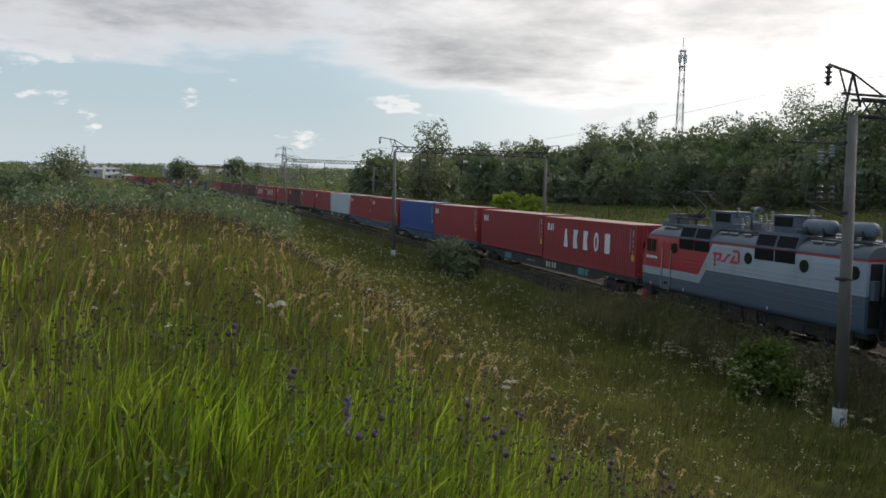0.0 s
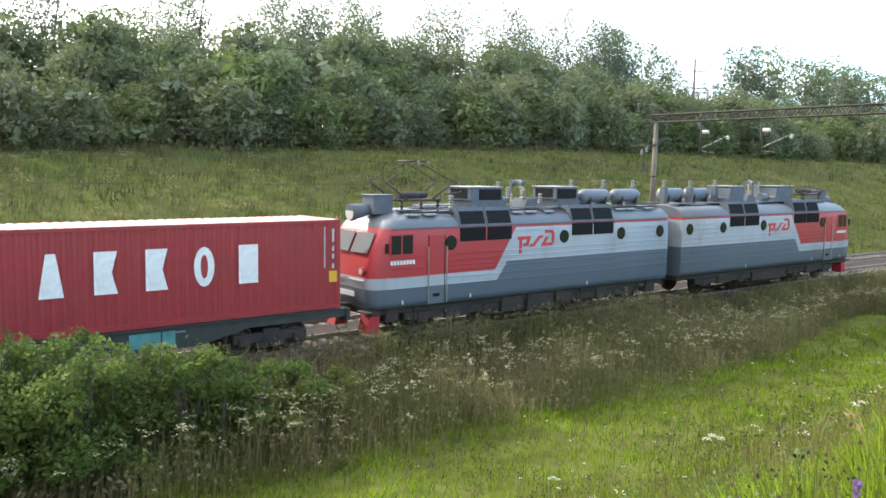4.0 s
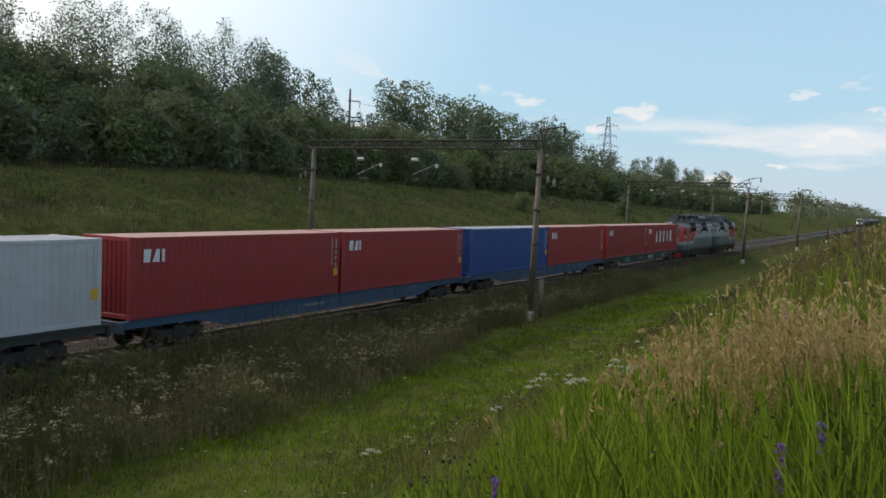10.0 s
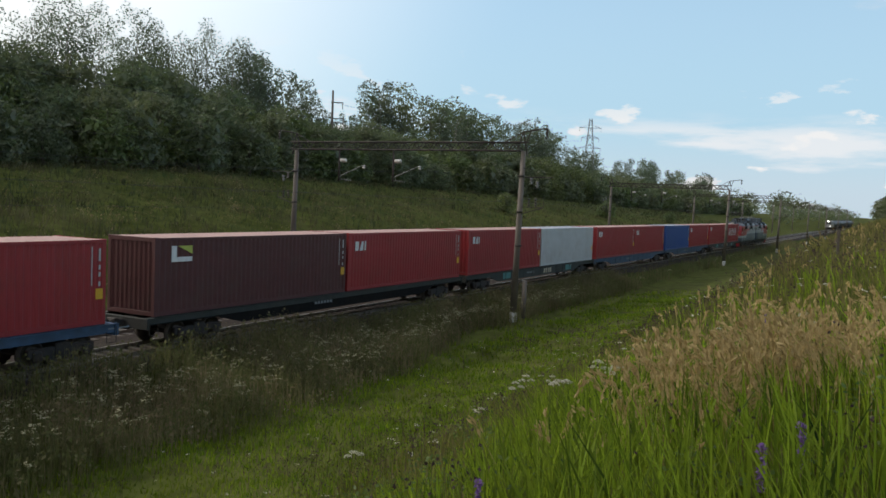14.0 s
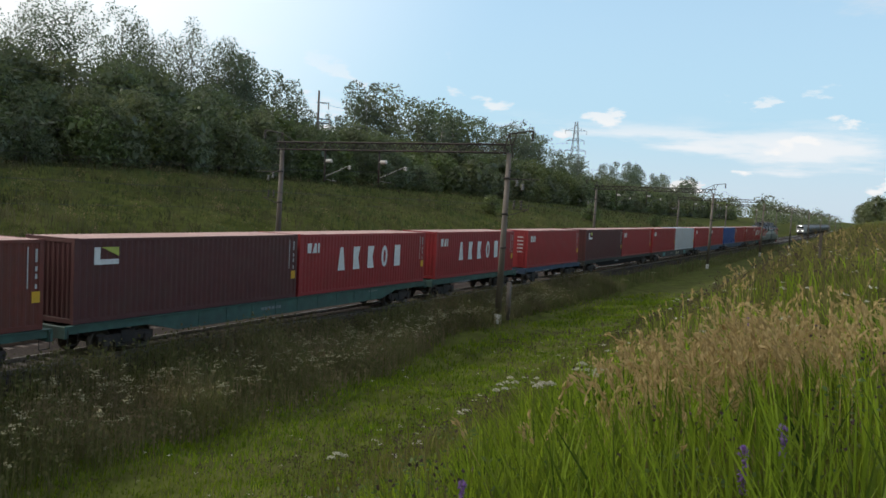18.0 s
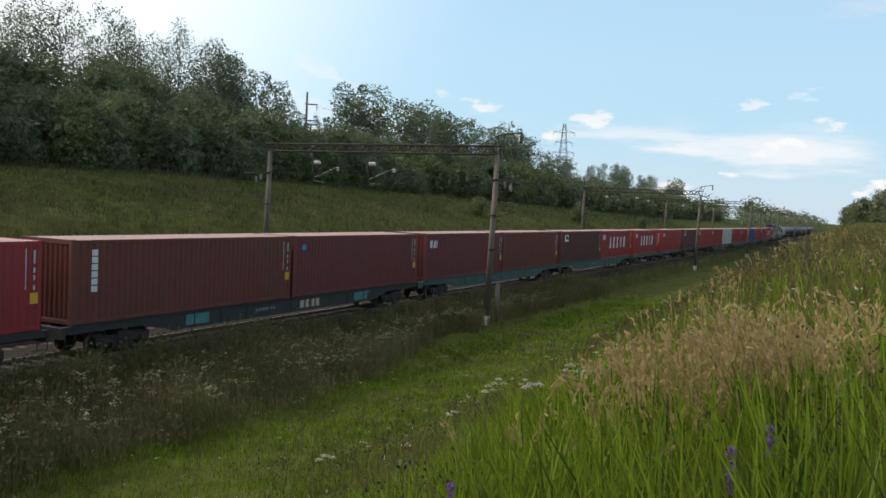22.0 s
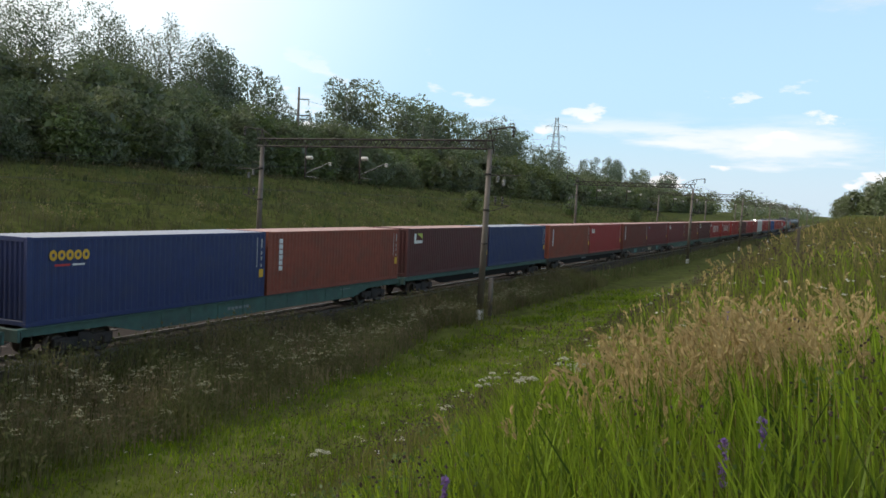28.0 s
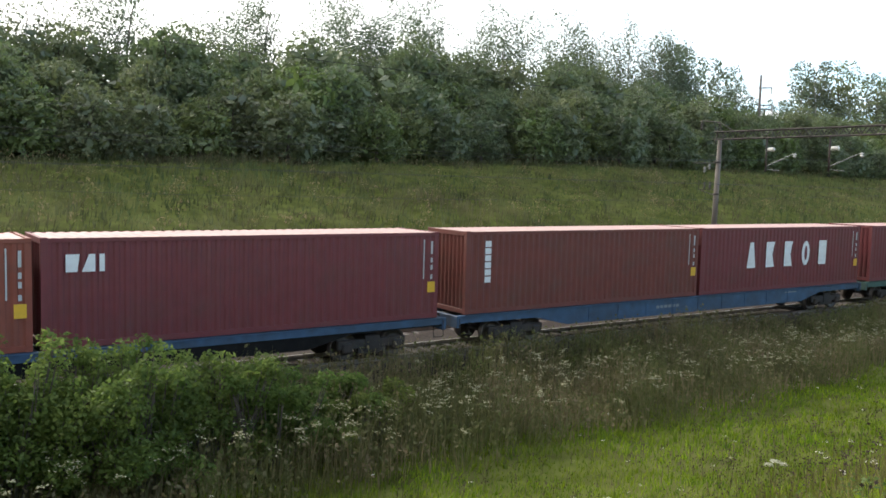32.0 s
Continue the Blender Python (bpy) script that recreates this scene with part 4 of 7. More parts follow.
def loco_section(raised):
    s = thing("electric_locomotive", "two-tone electric locomotive section with red cab end and grey roof", "locomotive", "sections of the locomotive")
    part("body", loco_body(), M_LIVERY, s)
    for sy in (-1, 1):
        y = sy * 1.552

        def wall(name, x0, x1, z0, z1, t, mat, parent=s, lab="", bevel=0.0):
            a, b = sorted((y, y + sy * t))
            return part(name, boxes((x0, x1, a, b, z0, z1), bevel=bevel), mat, parent, lab)

        for z in (1.74, 2.00, 2.27, 2.43, 2.62, 2.82):
            wall("rib", -4.66, 7.75, z - 0.018, z + 0.018, 0.028, M_LIVERY, bevel=0.008)
        for z in (1.74, 2.13, 2.44, 2.80):
            wall("rib", -7.05, -5.56, z - 0.018, z + 0.018, 0.028, M_LIVERY, bevel=0.008)
        for z in (3.02, 3.22, 3.44):
            wall("rib", 5.0, 6.9, z - 0.015, z + 0.015, 0.024, M_LIVERY, bevel=0.006)
        wall("rib", -1.4, 0.95, 3.53, 3.56, 0.024, M_LIVERY)
        fr = wall("window_frame", -7.12, -6.12, 2.86, 3.60, 0.02, M_CABRED)
        wall("pane", -7.06, -6.66, 2.92, 3.55, 0.03, M_GLASS, fr)
        wall("pane", -6.60, -6.18, 2.92, 3.55, 0.03, M_GLASS, fr)
        d = wall("door", -5.46, -4.80, 1.12, 3.5, 0.016, M_LIVERY)
        wall("door_gap", -5.50, -5.47, 1.12, 3.52, 0.006, M_GRILLE, d)
        wall("door_gap", -4.79, -4.76, 1.12, 3.52, 0.006, M_GRILLE, d)
        wall("foothold", -5.3, -5.0, 1.36, 1.48, 0.022, M_GRILLE, d)
        for x in (-5.53, -4.72):
            part("hand_rail", tubes(((x, y + sy * 0.07, 1.15), (x, y + sy * 0.07, 3.1), 0.018), ((x, y, 3.1), (x, y + sy * 0.07, 3.1), 0.018), ((x, y, 1.15), (x, y + sy * 0.07, 1.15), 0.018), seg=6), M_CHROME, s)
        for x0 in (-4.08, 1.66):
            for k in range(2):
                a = x0 + k * 1.28
                g = wall("lower_grille", a, a + 1.18, 3.24, 3.72, 0.03, M_GRILLE)
                for j in range(6):
                    wall("louvre", a + 0.03, a + 1.15, 3.28 + j * 0.075, 3.30 + j * 0.075, 0.045, M_GRILLE, g)
                bm = outline([(0, 0), (0.62, 0), (0.62, 0.62), (0.22, 0.66)], 0, 1.24)
                bmesh.ops.rotate(bm, verts=bm.verts[:], matrix=Matrix.Rotation(radians(90), 3, "Z"))
                ob = part("upper_grille_housing", bm, M_ROOFGREY, s)
                ob.matrix_basis = pose(a + 1.21, -1.565, 3.78) if sy < 0 else pose(a - 0.03, 1.565, 3.78, 0, 0, 180)
                g2 = part("upper_grille", boxes((0.05, 1.19, -0.012, 0.0, 0.06, 0.62)), M_GRILLE, ob)
                g2.matrix_basis = pose(0, 0.012, 0.0, -18.5, 0, 0) @ pose(-1.24, 0, 0)
        for x in (-4.5, 1.22, 4.65, 7.25):
            bm = bmesh.new()
            lathe(bm, [(0.255, 0), (0.255, 0.02), (0.215, 0.03)], (x, y, 3.22), "Y", 24) if sy > 0 else lathe(bm, [(0.215, -0.03), (0.255, -0.02), (0.255, 0)], (x, y, 3.22), "Y", 24)
            p = part("round_window", bm, M_GRILLE, s)
            bm = bmesh.new()
            lathe(bm, [(0.20, min(0, sy * 0.034)), (0.20, max(0, sy * 0.034))], (x, y, 3.22), "Y", 24)
            part("pane", bm, M_GLASS, p)
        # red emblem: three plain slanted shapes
        shapes = ([(-1.2, 2.66), (-1.07, 2.66), (-1.07, 3.18), (-0.78, 3.18), (-0.84, 3.04), (-0.99, 3.04), (-0.99, 2.93), (-0.74, 2.93), (-0.60, 3.30), (-1.29, 3.30), (-1.29, 3.18), (-1.2, 3.18)],
                  [(-0.68, 2.90), (-0.42, 2.90), (-0.12, 3.20), (-0.02, 3.20), (0.06, 3.30), (-0.18, 3.30), (-0.48, 3.0), (-0.60, 3.0)],
                  [(-0.06, 2.90), (0.52, 2.90), (0.66, 3.02), (0.66, 3.40), (0.54, 3.50), (0.16, 3.50), (0.16, 3.40), (0.48, 3.40), (0.53, 3.35), (0.53, 3.01), (0.16, 3.01), (0.36, 3.24), (0.20, 3.24)])
        for pts in shapes:
            q = pts if sy < 0 else [(-0.5 - x, z) for x, z in pts]
            a, b = sorted((y, y + sy * 0.02))
            part("emblem_shape", outline(q, a, b), M_REDPAINT, s)
        for k in range(8):
            wall("number_bar", -7.08 + k * 0.13, -6.99 + k * 0.13, 2.56, 2.70, 0.014, M_LETTER)
        for k, x in enumerate((-6.6, -3.6, 2.6)):
            wall("marking_bar", x, x + 0.05, 1.2, 1.34, 0.016, M_LETTER)
        wall("drip_rail", -7.1, 7.8, 3.755, 3.79, 0.035, M_ROOFGREY)
    # cab front
    for sy in (-1, 1):
        w = part("windscreen", outline([(-7.735, 2.95), (-7.42, 3.62), (-7.40, 3.62), (-7.66, 2.95)], *sorted((sy * 0.08, sy * 1.12))), M_GLASS, s)
        lm = part("buffer_lamp", tubes(((-7.80, sy * 1.02, 2.36), (-7.92, sy * 1.02, 2.36), 0.14), seg=16), M_CABRED, s)
        part("lamp_glass", tubes(((-7.92, sy * 1.02, 2.36), (-7.93, sy * 1.02, 2.36), 0.11), seg=16), M_LAMPGLASS, lm)
        part("mirror", boxes((-7.32, -7.22, sy * 1.62 - 0.04, sy * 1.62 + 0.04, 2.98, 3.3), bevel=0.01), M_GRILLE, s)
        part("front_rail", tubes(((-7.86, sy * 0.2, 2.05), (-7.86, sy * 1.15, 2.05), 0.016), seg=6), M_CHROME, s)
        part("buffer_step", boxes((-7.95, -7.72, sy * 1.15 - 0.3, sy * 1.15 + 0.3, 0.95, 1.02), bevel=0.01), M_STEEL, s)
    part("number_plate", boxes((-7.86, -7.82, -0.5, 0.5, 1.45, 1.62)), M_LETTER, s)
    part("searchlight", tubes(((-7.72, 0, 4.26), (-6.7, 0, 4.40), 0.30, 0.16), seg=20), M_ROOFGREY, s)
    part("lamp_glass", tubes(((-7.73, 0, 4.26), (-7.72, 0, 4.26), 0.25), seg=20), M_LAMPGLASS, s)
    for sy in (-1, 1):
        part("plough", outline([(-7.85, 0.28), (-7.35, 0.28), (-7.3, 1.08), (-7.65, 1.08)], *sorted((sy * 0.75, sy * 1.3))), M_CABRED, s)
    part("coupler", boxes((-8.35, -7.7, -0.14, 0.14, 0.92, 1.18), (-8.45, -8.2, -0.24, 0.24, 0.88, 1.22), bevel=0.03), M_STEEL, s)
    part("underframe", boxes((-7.7, 7.8, -1.35, 1.35, 0.86, 1.10), (-1.6, 1.6, -1.3, 1.3, 0.42, 0.9), bevel=0.02), M_STEEL, s)
    g = part("gangway", boxes((7.8, 8.33, -0.75, 0.75, 1.2, 3.7), bevel=0.04), M_GRILLE, s)
    for k in range(4):
        part("bellows_fold", boxes((7.9 + k * 0.11, 7.95 + k * 0.11, -0.82, 0.82, 1.15, 3.78), bevel=0.015), M_STEEL, g)
    part("end_door", boxes((7.81, 7.86, -1.4, -0.9, 1.3, 3.6)), M_STEEL, s)
    part("end_cabinet", boxes((7.84, 8.06, -1.42, -1.15, 2.3, 3.0), bevel=0.02), M_ROOFGREY, s)
    for k in range(3):
        part("hose", tubes(((7.84, -1.1 + k * 0.12, 1.3), (8.2, -1.1 + k * 0.12, 0.75), 0.03), ((8.2, -1.1 + k * 0.12, 0.75), (8.36, -1.1 + k * 0.12, 0.72), 0.03), seg=6), M_STEEL, s)
    # roof gear
    part("walkway", boxes((-6.2, 7.7, -0.85, -0.55, 4.32, 4.36), (-6.2, 7.7, 0.55, 0.85, 4.32, 4.36)), M_ROOFGREY, s)
    h = part("horn_box", boxes((-7.0, -6.2, -0.40, 0.35, 4.2, 4.84), bevel=0.02), M_ROOFGREY, s)
    part("box_lid", boxes((-7.04, -6.16, -0.44, 0.39, 4.84, 4.88), bevel=0.015), M_ROOFGREY, h)
    for x, left in ((-1.95, -0.95), (2.22, -0.62)):
        b = part("vent_box", outline([(left + 0.1, 4.2), (0.80, 4.2), (0.80, 4.55), (0.70, 4.62), (0.62, 5.08), (left, 5.12), (left, 4.64), (left + 0.1, 4.62)], -0.66, 0.66), M_ROOFGREY, s)
        b.matrix_basis = pose(x, 0, 0)
        part("louvre_panel", boxes((-0.52, 0.56, -0.70, -0.65, 4.66, 5.05), bevel=0.01), M_GRILLE, b)
        part("box_lid", boxes((left - 0.05, 0.66, -0.70, 0.70, 5.11, 5.15), bevel=0.01), M_PALEGREY, b)
        part("side_louvre", boxes((left - 0.01, left + 0.01, -0.5, 0.5, 4.7, 5.05)), M_GRILLE, b)
    for x in (3.30, 5.32):
        bm = bmesh.new()
        lathe(bm, [(0.05, 0), (0.22, 0.04), (0.29, 0.16), (0.29, 1.52), (0.22, 1.64), (0.05, 1.68)], (x, -0.42, 4.74), "X", 18)
        t = part("air_tank", bm, M_TANKGREY, s)
        for k in (0.35, 1.3):
            part("tank_strap", boxes((x + k - 0.03, x + k + 0.03, -0.72, -0.12, 4.3, 4.72)), M_STEEL, t)
    for x in (3.14, 5.15, 7.15):                  # posts between the tanks, each under its insulator
        q = part("insulator_post", boxes((x - 0.11, x + 0.11, -0.2, 0.1, 4.28, 5.10), bevel=0.02), M_ROOFGREY, s)
        part("insulator", insulator(bmesh.new(), (x, -0.05, 5.10), 0.32, 0.11, 4), M_ROOFGLAZE, q)
    for x, y, z, h, r in ((-1.62, -0.35, 5.0, 0.42, 0.10), (-1.28, -0.1, 4.35, 0.72, 0.075), (-1.05, -0.5, 4.35, 0.60, 0.06), (-0.85, -0.3, 4.35, 0.62, 0.06), (-0.15, -0.25, 4.62, 0.5, 0.10), (0.12, 0.15, 4.7, 0.62, 0.09),
                          (0.62, -0.4, 4.4, 0.55, 0.10), (-0.5, 0.3, 4.7, 0.5, 0.09), (-3.78, -0.2, 4.4, 0.5, 0.12), (0.35, -0.5, 4.35, 0.35, 0.05)):
        part("insulator", insulator(bmesh.new(), (x + 0.35, y, z - 0.08), h, r, 5), M_ROOFGLAZE, s)
    part("breaker", tubes(((-0.45, -0.2, 5.28), (0.2, -0.2, 5.28), 0.11), ((-0.45, -0.2, 4.35), (-0.45, -0.2, 5.28), 0.05), seg=12), M_ROOFGREY, s)
    part("breaker_ring", tubes(((-0.2, -0.2, 5.28), (0.02, -0.2, 5.28), 0.13), seg=14), M_ROOFGLAZE, s)
    part("transformer_box", outline([(0.0, 4.28), (0.85, 4.28), (0.69, 4.68), (0.17, 4.68)], -0.5, 0.3), M_ROOFGREY, s)
    part("small_tank", tubes(((-1.0, 0.25, 4.55), (-0.4, 0.25, 4.55), 0.2), seg=14), M_TANKGREY, s)
    part("knife_switch", tubes(((-3.75, -0.2, 4.87), (-3.05, -0.2, 4.92), 0.03), ((-3.05, -0.2, 4.92), (-2.95, -0.2, 5.0), 0.03), seg=6), M_TRUSS, s)
    part("bus_bar", tubes(((-3.3, -0.1, 5.36), (-1.6, -0.1, 5.44), 0.012), ((-1.6, -0.1, 5.44), (7.4, -0.05, 5.44), 0.012), seg=6), M_TRUSS, s)
    part("roof_pipe", tubes(((-6.0, -1.05, 4.28), (7.6, -1.05, 4.28), 0.035), ((-6.0, -1.18, 4.22), (7.6, -1.18, 4.22), 0.022), seg=6), M_STEEL, s)
    for x in (-5.9, -5.2, -0.3, 0.65, -1.0, 4.9, 5.6, 6.8):
        part("roof_hatch", boxes((x - 0.26, x + 0.26, -1.30, -0.90, 4.16, 4.235), bevel=0.02), M_PALEGREY, s)
    for x in (-5.5, -1.2, 3.9, 6.3):
        part("roof_panel", boxes((x - 0.5, x + 0.5, -0.5, 0.6, 4.29, 4.34), bevel=0.01), M_PALEGREY, s)
    # pantograph
    pz, pc = 4.68, -5.1
    p = part("pantograph", tubes(((pc - 0.85, -0.6, pz), (pc - 0.85, 0.6, pz), 0.04), ((pc + 0.85, -0.6, pz), (pc + 0.85, 0.6, pz), 0.04), ((pc - 0.85, -0.5, pz), (pc + 0.85, -0.5, pz), 0.045), ((pc - 0.85, 0.5, pz), (pc + 0.85, 0.5, pz), 0.045), seg=8), M_TRUSS, s)
    part("spring_drum", tubes(((pc - 0.62, 0, pz + 0.16), (pc + 0.62, 0, pz + 0.16), 0.12), seg=12), M_STEEL, p)
    for x in (pc - 0.8, pc + 0.8):
        for sy in (-1, 1):
            part("insulator", insulator(bmesh.new(), (x, sy * 0.5, 4.24), 0.46, 0.085, 3), M_STEEL, p)
    top, knee = (6.06, 1.5) if raised else (5.1, 1.5)
    for sy in (-1, 1):
        for sx in (-1, 1):
            k = (pc + sx * knee, sy * 0.5, 5.32 if raised else 4.88)
            part("lower_arm", tubes(((pc + sx * 0.5, sy * 0.5, pz), k, 0.042, 0.032), seg=8), M_TRUSS, p)
            part("upper_arm", tubes((k, (pc + sx * 0.12, sy * 0.42, top - 0.1), 0.024, 0.018), seg=6), M_TRUSS, p)
    for sx in (-1, 1):
        a = pc + sx * 0.22
        part("collector_bar", tubes(((a, -0.6, top), (a, 0.6, top), 0.03), ((a, 0.6, top), (a, 0.98, top - 0.2), 0.025), ((a, -0.6, top), (a, -0.98, top - 0.2), 0.025), seg=8), M_TRUSS, p)
    # running gear, and what hangs under the floor
    for x, w_, z in ((-1.35, 1.1, 0.45), (0.1, 1.3, 0.38), (1.4, 0.8, 0.55), (-6.9, 0.5, 0.6), (6.9, 0.6, 0.55)):
        part("equipment_case", boxes((x - w_ / 2, x + w_ / 2, -1.42, -0.9, z, 1.08), bevel=0.03), M_STEEL, s)
    for x in (-6.3, 2.1, 6.35):
        part("foot_step", boxes((x - 0.35, x + 0.35, -1.5, -1.25, 0.36, 0.40), (x - 0.34, x - 0.31, -1.42, -1.38, 0.4, 1.1), (x + 0.31, x + 0.34, -1.42, -1.38, 0.4, 1.1)), M_STEEL, s)
    for bx in (-4.0, 4.0):
        b = part("bogie", boxes((bx - 2.3, bx + 2.3, -1.28, -1.08, 0.55, 0.95), (bx - 2.3, bx + 2.3, 1.08, 1.28, 0.55, 0.95), (bx - 0.4, bx + 0.4, -1.1, 1.1, 0.5, 0.9),
                                (bx - 0.55, bx + 0.55, -1.36, -1.1, 0.5, 1.02), (bx - 0.55, bx + 0.55, 1.1, 1.36, 0.5, 1.02), bevel=0.03), M_STEEL, s)
        for ax in (-1.5, 1.5):
            for sy in (-1, 1):
                bm = bmesh.new()
                lathe(bm, [(0.1, -0.09), (0.3, -0.08), (0.3, -0.05), (0.54, -0.05), (0.54, -0.07), (0.625, -0.07), (0.625, 0.06), (0.1, 0.08)], (bx + ax, sy * 0.79, 0.625), "Y", 28)
                part("wheel", bm, M_WHEEL, b)
                part("axle_box", boxes((bx + ax - 0.26, bx + ax + 0.26, sy * 1.2 - 0.12, sy * 1.2 + 0.12, 0.4, 0.85), bevel=0.06), M_STEEL, b)
                for k in (-0.42, 0.42):
                    part("spring", tubes(((bx + ax + k, sy * 1.2, 0.42), (bx + ax + k, sy * 1.2, 0.86), 0.09), seg=8), M_STEEL, b)
                part("sand_pipe", tubes(((bx + ax * 1.5, sy * 0.8, 0.95), (bx + ax * 1.35, sy * 0.78, 0.15), 0.025), seg=6), M_STEEL, b)
    return s


rear_half = loco_section(True)
front_half = loco_section(False)
MOVERS.append((rear_half, -8.83, 0.0))
TURNED = {front_half}
MOVERS.append((front_half, -25.5, 0.0))


# ---- the second train, coming the other way on the far track ----
def tank_wagon():
    w = thing("tank_wagon", "black tank wagon with a rounded barrel", "railway wagon", "tank wagons of the far train")
    bm = bmesh.new()
    lathe(bm, [(0.3, -5.3), (1.1, -5.2), (1.5, -4.9), (1.5, 4.9), (1.1, 5.2), (0.3, 5.3)], (0, 0, 2.7), "X", 20)
    part("barrel", bm, M_TANK, w)
    bm = bmesh.new()
    lathe(bm, [(0.5, 0), (0.5, 0.45), (0.3, 0.55)], (0, 0, 4.05), seg=16)
    part("dome", bm, M_TANK, w)
    part("frame", boxes((-5.8, 5.8, -1.2, 1.2, 0.9, 1.2), bevel=0.02), M_STEEL, w)
    for sx in (-1, 1):
        bogie(w, sx * 3.9)
    return w


M_TANK = material("black_grey_tank_paint", (0.10, 0.105, 0.11), 0.45, spread=0.2, scale=2, dirt=(0.05, 0.05, 0.05), dirt_amount=0.6)
M_PALE = material("pale_grey_loco_paint", (0.33, 0.34, 0.35), 0.45, spread=0.08, dirt=(0.25, 0.23, 0.2), dirt_amount=0.4)


def far_locomotive():
    s = thing("freight_locomotive", "pale grey freight locomotive with a lit headlamp", "locomotive")
    bm = boxes((-7.6, 7.6, -1.5, 1.5, 1.1, 4.2), bevel=0.25)
    part("body", bm, M_PALE, s)
    part("windscreen", boxes((-7.64, -7.58, -1.2, 1.2, 2.95, 3.6)), M_GLASS, s)
    part("underframe", boxes((-7.4, 7.4, -1.3, 1.3, 0.5, 1.12)), M_STEEL, s)
    lm = bpy.data.materials.new("lit_headlamp")
    lm.use_nodes = True
    e = lm.node_tree.nodes["Principled BSDF"]
    e.inputs["Emission Color"].default_value, e.inputs["Emission Strength"].default_value = (1, 0.96, 0.85, 1), 12.0
    for y, z in ((0, 4.0), (-1.0, 1.9), (1.0, 1.9)):
        part("headlamp", tubes(((-7.6, y, z), (-7.72, y, z), 0.24 if y == 0 else 0.14), seg=14), lm, s)
    for bx in (-4, 4):
        bogie(s, bx)
    return s


FAR_TRAIN = [(far_locomotive(), 7.6)]
tank = tank_wagon()
FAR_TRAIN.append((tank, 22.3))
for k in range(1, 16):
    FAR_TRAIN.append((copy_thing(tank, Matrix()), 22.3 + 12.1 * k))


def far_head(t):
    """Where the front of the second train is along the line."""
    return float(np.interp(t, [0, 9, 13, 19, 28, 32], [712, 532, 455, 365, 285, 255]))


# ---- catenary portals, wires, masts ----
POST_TOP = 9.05


def lattice_beam(parent, a, b, w, h, pitch, r=0.028):
    """A box girder from a to b in four chords with zigzag bracing on every side."""
    a, b = Vector(a), Vector(b)
    n = max(2, int(round((b - a).length / pitch)))
    side = (b - a).normalized().cross(Vector((0, 0, 1))).normalized() * (w / 2)
    up = Vector((0, 0, h))
    for off in (side, -side, side + up, -side + up):
        part("chord", tubes((a + off, b + off, r * 1.5), seg=5), M_TRUSS, parent)
    for k in range(n):
        p, q, m = a.lerp(b, k / n), a.lerp(b, (k + 1) / n), a.lerp(b, (k + 0.5) / n)
        part("brace", tubes((p + side, m + side + up, r), (m + side + up, q + side, r), (p - side, m - side + up, r), (m - side + up, q - side, r), (p + side, p - side, r * 0.8), seg=4), M_TRUSS, parent)


def hung_insulator(parent, o, h=0.55, mat=None):
    bm = insulator(bmesh.new(), (o[0], o[1], o[2] - h), h, 0.12, 4)
    return part("insulator", bm, mat or M_GLAZED, parent)


